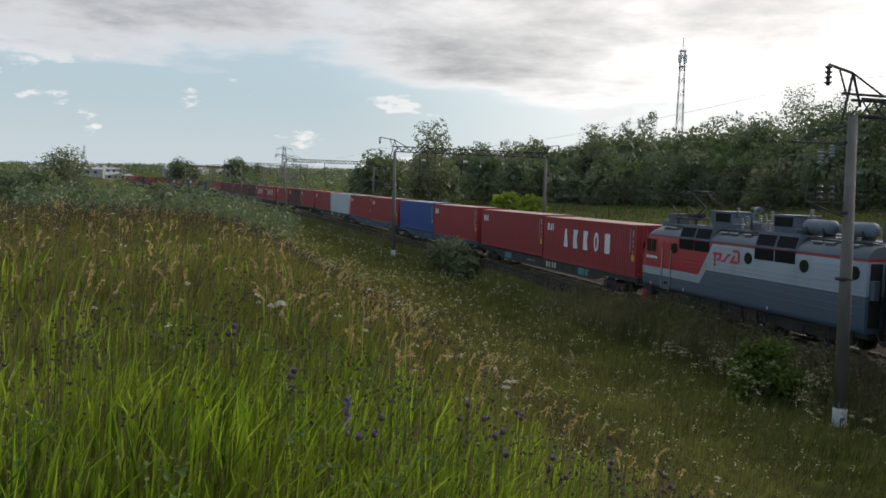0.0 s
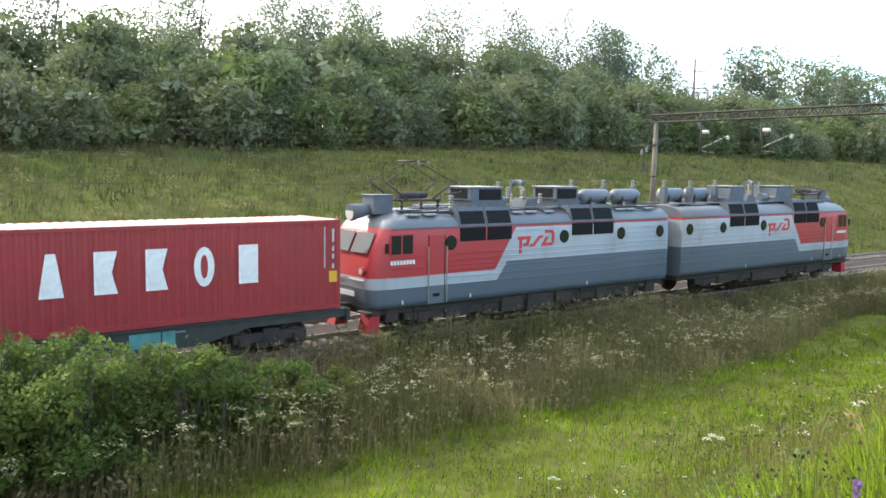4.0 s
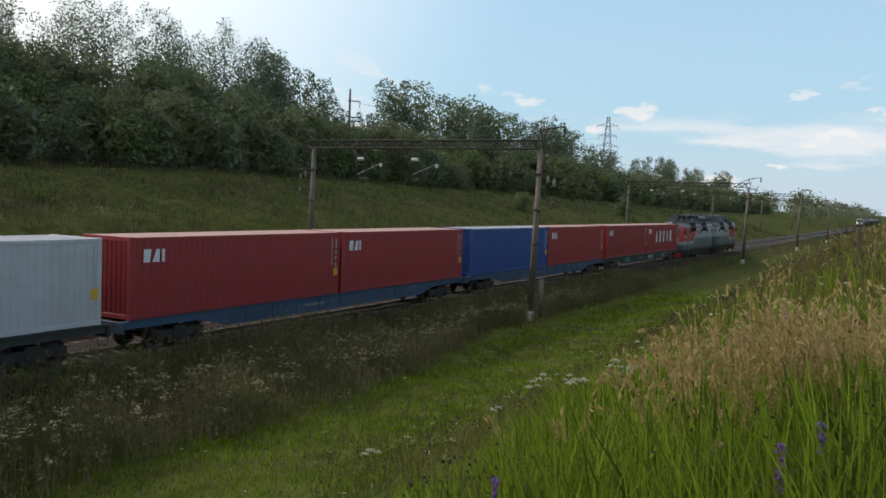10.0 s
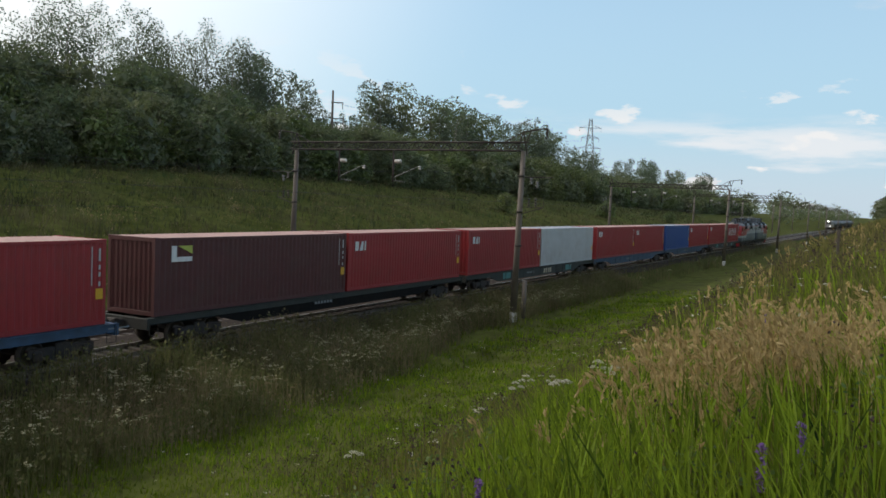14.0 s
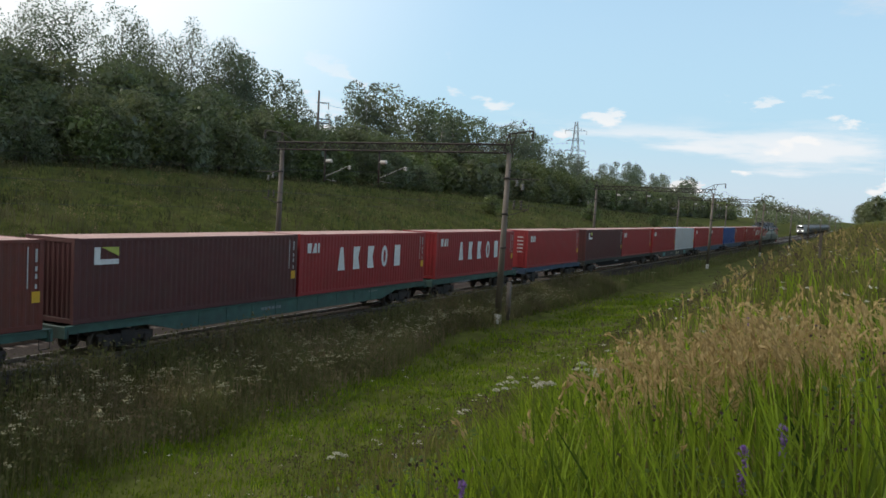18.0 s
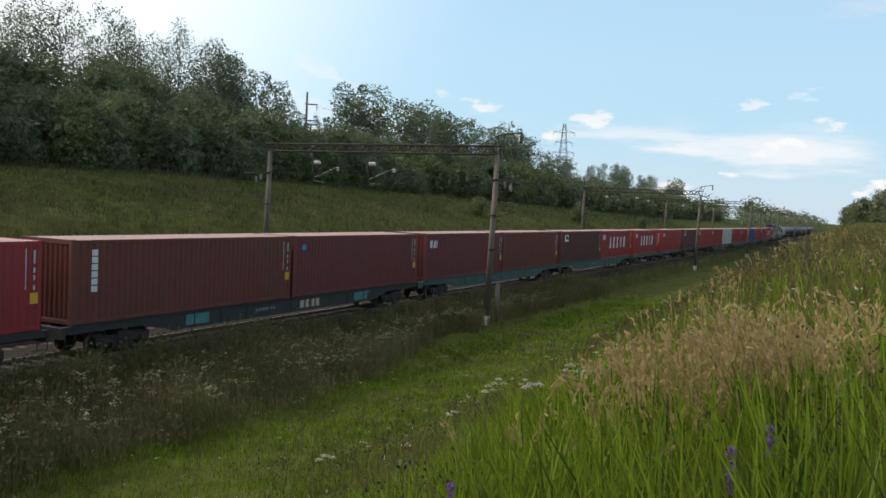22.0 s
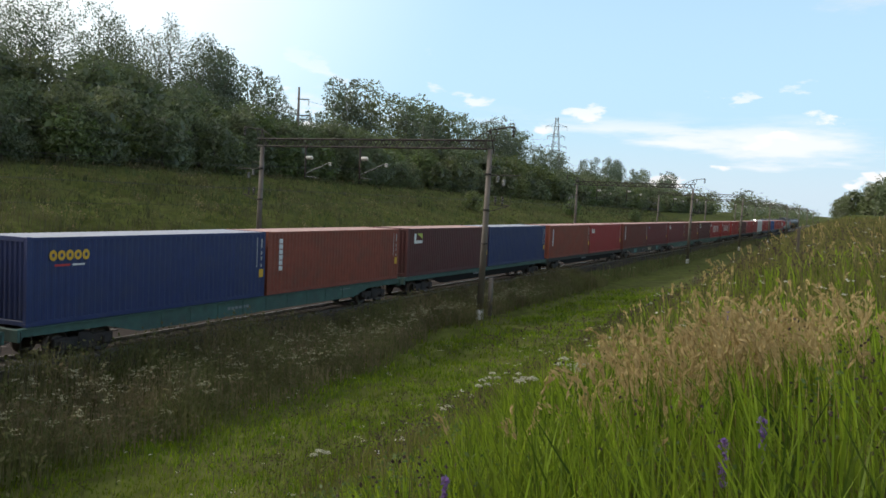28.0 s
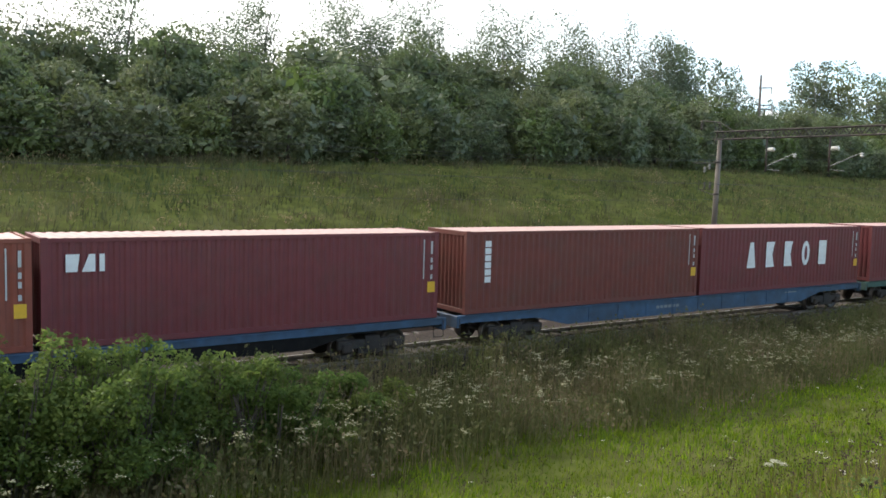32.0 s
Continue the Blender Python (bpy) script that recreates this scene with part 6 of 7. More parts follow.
def plant_wood():
    rng = random.Random(11)
    kinds = {
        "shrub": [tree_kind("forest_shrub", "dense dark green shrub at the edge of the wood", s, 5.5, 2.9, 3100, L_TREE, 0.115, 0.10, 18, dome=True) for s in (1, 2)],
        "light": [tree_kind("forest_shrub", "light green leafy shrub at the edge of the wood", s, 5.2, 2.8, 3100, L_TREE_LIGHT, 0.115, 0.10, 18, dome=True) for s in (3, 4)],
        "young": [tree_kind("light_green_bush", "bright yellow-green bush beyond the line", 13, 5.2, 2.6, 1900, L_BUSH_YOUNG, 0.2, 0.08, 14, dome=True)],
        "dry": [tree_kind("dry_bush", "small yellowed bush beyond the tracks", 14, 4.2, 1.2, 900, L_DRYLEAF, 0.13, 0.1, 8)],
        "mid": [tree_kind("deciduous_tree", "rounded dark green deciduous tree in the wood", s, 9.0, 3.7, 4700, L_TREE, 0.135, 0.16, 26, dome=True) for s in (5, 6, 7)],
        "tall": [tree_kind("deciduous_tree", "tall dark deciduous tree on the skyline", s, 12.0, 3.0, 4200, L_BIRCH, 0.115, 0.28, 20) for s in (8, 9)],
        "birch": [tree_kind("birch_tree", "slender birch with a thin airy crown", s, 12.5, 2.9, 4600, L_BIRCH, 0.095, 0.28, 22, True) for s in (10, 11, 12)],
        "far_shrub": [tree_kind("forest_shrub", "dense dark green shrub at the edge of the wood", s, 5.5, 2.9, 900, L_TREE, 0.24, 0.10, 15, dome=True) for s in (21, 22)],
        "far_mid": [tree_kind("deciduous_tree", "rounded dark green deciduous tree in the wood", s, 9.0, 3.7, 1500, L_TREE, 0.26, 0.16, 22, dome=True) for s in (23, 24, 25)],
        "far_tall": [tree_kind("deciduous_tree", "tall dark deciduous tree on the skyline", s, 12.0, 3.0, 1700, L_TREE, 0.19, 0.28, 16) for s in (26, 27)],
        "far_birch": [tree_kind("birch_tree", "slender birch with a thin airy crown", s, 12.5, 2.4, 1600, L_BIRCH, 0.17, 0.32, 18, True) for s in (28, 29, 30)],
    }
    used = set()

    def plant(kind, x, v, h):
        y = float(track_y(x)) + v
        if math.hypot(x, y) > 125 and "far_" + kind in kinds:
            base = rng.choice(kinds["far_" + kind])
        else:
            base = rng.choice(kinds[kind])
        tall = {"shrub": 5.5, "light": 5.2, "young": 5.2, "dry": 4.2, "mid": 9.0, "tall": 12.0, "birch": 12.5}[kind]
        s = h / tall
        m = pose(x, y, float(ground(x, y)) - 0.1, rng.uniform(-3, 3), rng.uniform(-3, 3), rng.uniform(0, 360))
        if base not in used:
            used.add(base)
            ob = base
            ob.matrix_basis = m
        else:
            ob = copy_thing(base, m)
        w = s * rng.uniform(0.92, 1.12)
        ob.scale = (w, w, s)

    grow = lambda x: float(np.interp(x, [-260, -140, -105, -60, -20, 10, 35, 55, 80, 105, 111, 123, 128, 200, 222, 300, 420], [1.2, 1.25, 1.25, 1.3, 1.34, 1.22, 1.3, 1.4, 1.42, 1.36, 0.85, 0.85, 1.42, 1.5, 1.24, 1.34, 1.5]))
    x = -250.0
    while x < 420:
        far = abs(x - 10)
        step = 3.4 if -75 < x < 105 else 4.6 if -130 < x < 0 else 4.4 if 105 < x < 220 else 5.6
        g = grow(x)
        plant(rng.choice(["shrub", "shrub", "light", "shrub"]), x, 35.5 + rng.uniform(0, 4), rng.uniform(4.2, 6.3) * min(g, 1.05))
        if rng.random() < 0.85:
            plant(rng.choice(["mid", "mid", "light"]), x + rng.uniform(-2, 2), 40.5 + rng.uniform(-1, 4), rng.uniform(6.4, 8.2) * min(g, 1.12))
        plant("mid", x + rng.uniform(-1.5, 1.5), 48 + rng.uniform(-2, 4), rng.uniform(7.8, 9.4) * float(np.interp(x, [-60, -50, -20, 20, 54, 71, 89, 100, 110, 125, 215], [1.42, 1.3, 1.2, 1.2, 1.38, 1.36, 1.1, 0.98, 0.92, 1.05, 1.1])))
        if rng.random() < (0.72 if x < 38 or x > 105 else 0.4):
            plant(rng.choice(["tall", "birch", "birch", "birch"]), x + rng.uniform(-2, 2), 56 + rng.uniform(-3, 5), rng.uniform(9.2, 13.2) * g)
        if 126 < x < 216:
            plant(rng.choice(["tall", "birch"]), x + rng.uniform(-2, 2), 56 + rng.uniform(-4, 4), rng.uniform(10.5, 13.0) * g)
        if 38 < x < 107:
            plant("birch", x + rng.uniform(-2, 2), 57 + rng.uniform(-4, 4), rng.uniform(10.4, 13.2) * g)
        x += step * rng.uniform(0.8, 1.2)
    # the dark group beyond the line towards the town, and light bushes before the wood
    for px_, v, h, k in ((-146, 20, 16.5, "tall"), (-150, 23, 14, "tall"), (-154, 22, 11, "mid"), (-162, 15, 12.5, "mid"), (-167, 18, 11.5, "mid"), (-172, 22, 10.5, "mid"), (-146, 31, 11, "mid"), (-184, 22, 9, "mid"), (-196, 20, 8, "mid"), (-140, 34, 9, "mid"),
                         (-97, 14, 5.6, "young"), (-92, 15, 5.2, "young"), (-103, 16, 5.0, "young"), (-42, 25, 2.6, "light"), (4.0, 9.5, 4.2, "dry"), (-17, 29, 2.0, "light"), (110, 24, 3.0, "light"), (150, 22, 3.5, "light"), (190, 20, 3.0, "light")):
        plant(k, px_, v, h)
    for yaw, d, h in ((98.4, 116, 10), (97.6, 112, 6), (100, 100, 7), (101.5, 105, 6.5), (96.3, 120, 4.6), (94.2, 130, 4.2), (92.8, 125, 6.6), (91.6, 430, 15.5), (90.9, 435, 14), (88.1, 410, 16), (87.4, 415, 12), (86.6, 420, 12), (103, 110, 8), (99.2, 140, 7), (102, 120, 7), (100.6, 125, 7.5)):
        a = radians(yaw)
        plant("mid", -math.sin(a) * d, math.cos(a) * d - float(track_y(-math.sin(a) * d)), h)
    # dark trees on the rise beside the line, far along it
    for px_, v, h, k in ((185, -35, 9, "mid"), (196, -31, 8, "mid"), (205, -33, 10, "mid"), (215, -29, 8, "shrub"), (225, -30, 10, "mid"), (240, -24, 8, "mid"), (255, -28, 10, "tall"), (270, -21, 8, "mid"), (178, -35, 9, "mid"), (300, -19, 9, "tall"), (172, -39, 10, "mid")):
        plant(k, px_, v, h)


plant_wood()


def far_woods():
    """Woods too far off to tell their trees apart, and the undergrowth that fills the near wood."""
    rng = np.random.default_rng(21)
    cs, rs = [], []
    for _ in range(420):
        x = rng.uniform(-230, 460)
        y = track_y(x) + rng.uniform(42, 72)
        h = rng.uniform(4.5, 7.5)
        cs.append((x, y, float(ground(x, y)) + h * 0.45)), rs.append((h * 0.75, h * 0.75, h * 0.55))
    v, f = leaf_cloud(rng, cs, rs, 36000, 0.55, shell=0.3)
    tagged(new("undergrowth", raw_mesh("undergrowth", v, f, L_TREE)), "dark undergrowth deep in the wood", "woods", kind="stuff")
    cs, rs = [], []
    for _ in range(420):                       # towards the town
        x = -rng.uniform(140, 900)
        y = rng.uniform(-0.28, 0.42) * -x - 0.00020 * x * x * 0.6
        if -90 - 40 * (x < -400) < y - track_y(x) < 15:
            continue
        h = rng.uniform(3.5, 8)
        cs.append((x, y, float(ground(x, y)) + h * 0.5)), rs.append((h * 0.6, h * 0.6, h * 0.62))
    for _ in range(420):                       # the wooded rise behind the town
        x = -rng.uniform(800, 2400)
        y = rng.uniform(-0.45, 0.45) * -x - 0.08 * -x
        h = rng.uniform(6, 11)
        cs.append((x, y, float(ground(x, y)) + h * 0.4)), rs.append((h * 2.4, h * 2.4, h * 0.5))
    v, f = leaf_cloud(rng, cs[-420:], rs[-420:], 34000, 1.7, shell=0.5)
    tagged(new("distant_woods", raw_mesh("distant_woods", v, f, L_TREE)), "woods on the rise behind the town, haze put into the leaf colour", "woods", kind="stuff")
    cs, rs = cs[:-420], rs[:-420]
    for _ in range(150):                       # along the line the other way
        x = rng.uniform(400, 1100)
        side = 1 if rng.random() < 0.6 else -1
        y = track_y(x) + side * rng.uniform(16, 70) * (1 if side > 0 else 0.8)
        h = rng.uniform(7, 14)
        cs.append((x, y, float(ground(x, y)) + h * 0.5)), rs.append((h * 0.5, h * 0.5, h * 0.6))
    v, f = leaf_cloud(rng, cs, rs, 52000, 0.62, shell=0.4)
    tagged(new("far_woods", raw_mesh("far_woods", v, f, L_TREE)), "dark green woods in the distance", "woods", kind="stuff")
    # bushes close to the line before the town: nearer scrub beyond the crest of the meadow
    cs, rs = [], []
    for _ in range(90):
        x = -rng.uniform(70, 150)
        y = rng.uniform(-30, 9)
        if y > track_y(x) - 9:
            continue
        h = rng.uniform(2.5, 5.0)
        cs.append((x, y, float(ground(x, y)) + h * 0.45)), rs.append((h * 0.62, h * 0.62, h * 0.55))
    v, f = leaf_cloud(rng, cs, rs, 34000, 0.16, shell=0.45)
    tagged(new("scrub", raw_mesh("scrub", v, f, L_TREE)), "dark scrub below the crest of the meadow", "scrub", kind="stuff")


far_woods()


def bush(name, label, x, y, lobes, count, leaf, size, seed):
    """A bush of lobes (dx, dy, z, r) with a few stems, standing on the ground."""
    rng = np.random.default_rng(seed)
    z0 = float(ground(x, y))
    b = thing(name, label, "bush", "bushes beside the line", pose(x, y, z0))
    bm = bmesh.new()
    for dx, dy, z, r in lobes:
        for k in range(3):
            tube(bm, (dx * 0.4 + rng.normal(0, 0.08), dy * 0.4 + rng.normal(0, 0.08), -0.2), (dx + rng.normal(0, r * 0.3), dy + rng.normal(0, r * 0.3), z), 0.03, 0.008, seg=5, cap=False)
    part("stem", bm, M_BARK, b)
    v, f = leaf_cloud(rng, [(dx, dy, z) for dx, dy, z, r in lobes], [(r, r, r * 0.95) for *_, r in lobes], count, size, flat=0.6, shell=0.35, up=1.0)
    crown = new("foliage", raw_mesh("foliage", v, f, leaf))
    crown.parent = b
    return b


def plant_bushes():
    rng = random.Random(5)
    x = -8.6
    n = 0
    while x < 12.0:                              # the long maple thicket between meadow and line
        top = np.interp(x, [-9, -6, -2, 3, 7, 9, 12], [1.7, 3.0, 3.7, 3.6, 2.9, 1.9, 1.1])
        lobes = [(rng.uniform(-1.5, 1.5), rng.uniform(-1.25, 1.0), rng.uniform(0.12, 0.72) * top, rng.uniform(0.34, 0.62) * (0.4 + 0.24 * top)) for _ in range(16)]
        lobes += [(rng.uniform(-1.2, 1.2), rng.uniform(-0.9, 0.9), rng.uniform(0.72, 1.0) * top, rng.uniform(0.20, 0.34)) for _ in range(12)]
        bush("maple_bush", "dense dark green maple bush beside the line", x, float(track_y(x)) - rng.uniform(4.5, 5.7), lobes, 9500, L_BUSH, 0.062, 40 + n)
        x += rng.uniform(1.05, 1.45)
        n += 1
    bush("maple_bush", "young yellow-green maple shoots over the thicket", -3.4, 18.6, [(0, 0, 3.2, 0.7), (0.8, 0.2, 2.8, 0.7), (-0.8, 0.1, 2.5, 0.7), (0.2, -0.3, 1.9, 0.8), (-0.3, -0.4, 1.2, 0.8)], 5200, L_BUSH_YOUNG, 0.085, 71)
    bush("low_bush", "low round green bush at the foot of the bank", -25.2, 19.2, [(0, 0, 0.9, 0.95), (1.0, 0, 0.7, 0.8), (-1.0, 0.2, 0.7, 0.8), (0.3, 0.2, 1.5, 0.65), (-0.4, -0.2, 1.35, 0.6), (0.1, -0.5, 0.6, 0.8)], 6200, L_BUSH, 0.10, 72)
    bush("low_bush", "low spreading dark bush at the foot of the bank", -66, 19.6, [(0, 0, 1.3, 1.6), (2.4, 0.2, 1.1, 1.5), (-2.4, 0, 1.1, 1.5), (4.2, 0, 0.7, 1.0), (-4.0, 0.3, 0.8, 1.1)], 5200, L_TREE, 0.16, 73)
    bush("low_bush", "small green bush in the weeds", -15.0, 20.2, [(0, 0, 0.6, 0.6), (0.6, 0, 0.4, 0.5)], 1800, L_BUSH, 0.10, 74)


plant_bushes()


# ---- meadow grass, weeds and flowers ----
def blades(rng, x, y, h, w, lean, sink=0.03):
    """Bent three-triangle blades at x, y. Returns verts and triangles."""
    n = len(x)
    z = ground(x, y) - sink
    a = rng.random(n) * 2 * np.pi
    f = rng.normal(0.6, 0.9, n)                       # the wind bends most one way
    dx, dy = np.cos(a), np.sin(a)
    bx, by = np.cos(f), np.sin(f)
    side = np.stack([-dy, dx, np.zeros(n)], 1) * (w / 2)[:, None]
    base = np.stack([x, y, z], 1)
    bend = np.stack([bx, by, np.zeros(n)], 1)
    m = base + np.stack([np.zeros(n), np.zeros(n), h * 0.55], 1) + bend * (h * lean * 0.28)[:, None]
    tip = base + np.stack([np.zeros(n), np.zeros(n), h * (1 - 0.25 * lean)], 1) + bend * (h * lean)[:, None]
    v = np.stack([base - side, base + side, m - side * 0.8, m + side * 0.8, tip], 1).reshape(-1, 3)
    k = np.arange(n)[:, None] * 5
    t = np.concatenate([k + np.array([[0, 1, 2]]), k + np.array([[1, 3, 2]]), k + np.array([[2, 3, 4]])], 0)
    return v, t


def merge(groups):
    vs, fs, o = [], [], 0
    for v, f in groups:
        vs.append(v), fs.append(f + o)
        o += len(v)
    return np.concatenate(vs), np.concatenate(fs)


def beyond(x, y):
    return y - np.where(x < 57, 24.24 - 0.000245 * x * x, 23.444 - 0.028 * (x - 57))


def patches(x, y, s, seed):
    """Smooth uneven fields in 0..1."""
    return 0.5 + 0.25 * (np.sin(x * s + seed) * np.sin(y * s * 1.3 + 2 * seed) + np.sin((x + y) * s * 0.63 + 3 * seed) + 0.5 * np.sin(x * s * 2.7 - y * s * 2.1 + seed))


def scatter(rng, n, r0, r1, yaw0=112.0, yaw1=-104.0, power=1.0):
    """Places round the eye, thinning out with distance."""
    u = rng.random(n) ** power
    d = r0 + (r1 - r0) * u
    a = np.radians(rng.uniform(yaw1, yaw0, n))
    return -np.sin(a) * d, np.cos(a) * d, d


def stuff(name, label, v, f, mat):
    tagged(new(name, raw_mesh(name, v, f, mat)), label, "grass", kind="stuff")


def rhombs(rng, p, size, flat=1.0, wide=0.6):
    n = len(p)
    a = rng.normal(size=(n, 3)) * (1, 1, flat)
    a /= np.linalg.norm(a, axis=1)[:, None]
    b = np.cross(a, rng.normal(size=(n, 3)))
    b /= np.linalg.norm(b, axis=1)[:, None]
    s = np.asarray(size).reshape(-1, 1) * np.ones((n, 1))
    v = np.stack([p - a * s, p + b * s * wide, p + a * s, p - b * s * wide], 1).reshape(-1, 3)
    k = np.arange(n)[:, None] * 4
    return v, np.concatenate([k + np.array([[0, 1, 2]]), k + np.array([[0, 2, 3]])], 0)


def grow_meadow():
    rng = np.random.default_rng(33)
    # lush tall blades on the slope close by
    x, y, d = scatter(rng, 210000, 2.2, 26)
    v = beyond(x, y)
    keep = (v < -15.5) & (rng.random(len(x)) < np.where(x < 1, np.interp(d, [4.0, 6.5, 12], [1, 0.3, 0.04]), np.interp(d, [7.5, 12, 22], [1, 0.35, 0.1]))) & (rng.random(len(x)) < np.clip(0.35 + 0.9 * patches(x, y, 0.8, 1.0), 0, 1))
    x, y, d, v = x[keep], y[keep], d[keep], v[keep]
    n = len(x)
    tall = (0.22 + 0.24 * patches(x, y, 0.55, 2.0) + 0.22 * patches(x, y, 2.2, 9.0)) * rng.uniform(0.55, 1.3, n)
    turn = np.degrees(np.arctan2(x, y))
    tall *= np.where((turn > 70) & (d < 10), 1.25, np.where((turn > 10) & (turn < 66), 0.7, 1.0))
    tall *= np.interp(v, [-20, -18, -15.5], [1.0, 0.75, 0.45])
    g = blades(rng, x, y, tall, np.interp(d, [3, 8, 25], [0.011, 0.020, 0.036]) * rng.uniform(0.5, 1.9, n), rng.uniform(0.03, 0.55, n))
    stuff("lush_grass", "lush green meadow grass on the slope", *g, L_GRASS)
    # finer, paler undergrowth over the whole near side
    x, y, d = scatter(rng, 180000, 4, 75, power=1.15)
    v = beyond(x, y)
    keep = (v < -6.8) | ((v > -6.8) & (v < -3.2) & (rng.random(len(x)) < 0.5))
    x, y, d, v = x[keep], y[keep], d[keep], v[keep]
    n = len(x)
    short = np.interp(v, [-22, -18, -15, -12, -8], [0.42, 0.34, 0.16, 0.15, 0.26]) * rng.uniform(0.5, 1.3, n)
    high = (v < -17.0 + rng.normal(0, 0.7, n)) | ((x < -5 + rng.normal(0, 3, n)) & (rng.random(n) < 0.72))
    short = np.where(high & (v > -17), short * 1.7, short)
    for name, label, m, mat in (("short_grass", "short yellow-green grass along the foot of the slope", ~high, L_SHORT), ("olive_grass", "thin olive grass up on the slope", high, L_OLIVE)):
        k = int(m.sum())
        g = blades(rng, x[m], y[m], short[m], np.interp(d[m], [4, 12, 70], [0.010, 0.022, 0.085]) * rng.uniform(0.7, 1.3, k), rng.uniform(0.1, 0.7, k))
        stuff(name, label, *g, mat)
    x = np.concatenate([rng.uniform(-12, 70, 26000), rng.uniform(-4, 30, 16000)])
    v = rng.uniform(-17.5, -6.6, len(x))
    y = np.where(x < 57, 24.24 - 0.000245 * x * x, 23.444 - 0.028 * (x - 57)) + v
    n, d = len(x), np.hypot(x, y)
    g = blades(rng, x, y, rng.uniform(0.10, 0.26, n) * (0.5 + 0.9 * patches(x, y, 0.9, 11)), np.interp(d, [8, 70], [0.016, 0.06]) * rng.uniform(0.6, 1.4, n), rng.uniform(0.1, 0.8, n))
    stuff("sward", "dense green sward along the foot of the slope", *g, L_SHORT)
    # rough olive and straw-coloured stems higher up the slope
    x, y, d = scatter(rng, 105000, 5.0, 60, power=1.0)
    v = beyond(x, y)
    keep = (v < np.where(x < -5, -7.2, -12.5)) & (patches(x, y, 0.9, 5.0) + 0.6 * rng.random(len(x)) > 0.5) & (rng.random(len(x)) < np.where(x < 1, np.interp(d, [5, 11], [0.3, 1]), np.interp(d, [7, 14], [0.15, 0.9])) * np.where(x < -5, np.interp(v, [-9, -7], [1, 0.5]), np.interp(v, [-17, -12.5], [1, 0.2])))
    x, y, d, v = x[keep], y[keep], d[keep], v[keep]
    n = len(x)
    g = blades(rng, x, y, rng.uniform(0.3, 0.68, n) * np.interp(v, [-18, -13], [1, 0.6]), np.interp(d, [8, 60], [0.008, 0.04]) * rng.uniform(0.6, 1.4, n), rng.uniform(0.05, 0.6, n))
    stuff("rough_grass", "rough olive and straw-coloured grass on the slope", *g, L_OLIVE)
    # rough belt along the foot of the slope towards the town, dotted with white
    x = np.concatenate([rng.uniform(-120, -14, 26000), rng.uniform(-60, -14, 16000)])
    v = rng.uniform(-19, -4.2, len(x))
    y = 24.24 - 0.000245 * x * x + v
    n = len(x)
    g = blades(rng, x, y, rng.uniform(0.3, 0.75, n) * (0.5 + 0.7 * patches(x, y, 0.5, 8)), np.interp(-x, [14, 120], [0.016, 0.07]) * rng.uniform(0.6, 1.4, n), rng.uniform(0.05, 0.5, n))
    stuff("belt_grass", "rough olive-brown grass along the foot of the slope", *g, L_OLIVE)
    k = rng.integers(0, n, 1500)
    p = np.stack([x[k], y[k], ground(x[k], y[k]) + rng.uniform(0.4, 0.9, 1500)], 1)
    stuff("belt_flowers", "small white flower heads dotting the rough grass", *merge([rhombs(rng, p + rng.normal(0, 0.05, p.shape), np.interp(-x[k], [14, 120], [0.03, 0.09]), 0.4) for _ in range(4)]), L_UMBEL_DRY)
    # grass of the bank beyond the line
    x = np.concatenate([rng.uniform(-190, 260, 34000), rng.normal(15, 50, 46000)])
    v = rng.uniform(7.5, 40, 80000)
    y = np.array([0.0]) + np.where(x < 57, 24.24 - 0.000245 * x * x, 23.444 - 0.028 * (x - 57)) + v
    n = len(x)
    g = blades(rng, x, y, rng.uniform(0.25, 0.75, n) * (0.3 + 0.8 * patches(x, y, 0.3, 4) + 0.5 * patches(x, y, 1.1, 5)), rng.uniform(0.03, 0.085, n) * np.interp(np.abs(x), [60, 240], [1, 2.4]), rng.uniform(0.1, 0.6, n))
    stuff("bank_grass", "rough grass on the bank beyond the line", *g, L_BANK)
    # taller weeds in tufts over the bank
    cx, cv = rng.normal(25, 70, 1300), rng.uniform(8, 36, 1300)
    k = np.repeat(np.arange(1300), 24)
    x = cx[k] + rng.normal(0, 0.28, len(k))
    y = np.where(x < 57, 24.24 - 0.000245 * x * x, 23.444 - 0.028 * (x - 57)) + cv[k] + rng.normal(0, 0.28, len(k))
    p = np.stack([x, y, ground(x, y) + rng.random(len(k)) * (0.3 + 0.9 * ((k * 37) % 10) / 10)], 1)
    stuff("bank_weeds", "dull weeds in tufts on the bank", *rhombs(rng, p, rng.uniform(0.05, 0.13, len(k)), 1.5, 0.4), L_WEED)
    # dull weeds between meadow and ballast
    x = np.concatenate([rng.uniform(-45, 75, 64000), rng.uniform(-140, 220, 14000)])
    v = rng.uniform(-8.4, -1.75, len(x))
    y = np.where(x < 57, 24.24 - 0.000245 * x * x, 23.444 - 0.028 * (x - 57)) + v
    keep = (rng.random(len(x)) < np.interp(v, [-8.4, -7, -3.2, -2.3, -1.75], [0.15, 0.9, 1.0, 0.9, 0.35])) & (v > np.interp(x, [-16, -9, 24, 40], [-4.7, -9.0, -9.0, -4.9]) + rng.normal(0, 0.35, len(x)))
    x, y, v = x[keep], y[keep], v[keep]
    n = len(x)
    hh = rng.uniform(0.75, 1.6, n) * (0.7 + 0.5 * patches(x, y, 0.5, 6)) * np.interp(x, [20, 34], [1.0, 0.72]) * np.interp(v, [-8.4, -6.5, -4, -3.0, -2.0], [0.5, 1, 1.3, 1.35, 0.8])
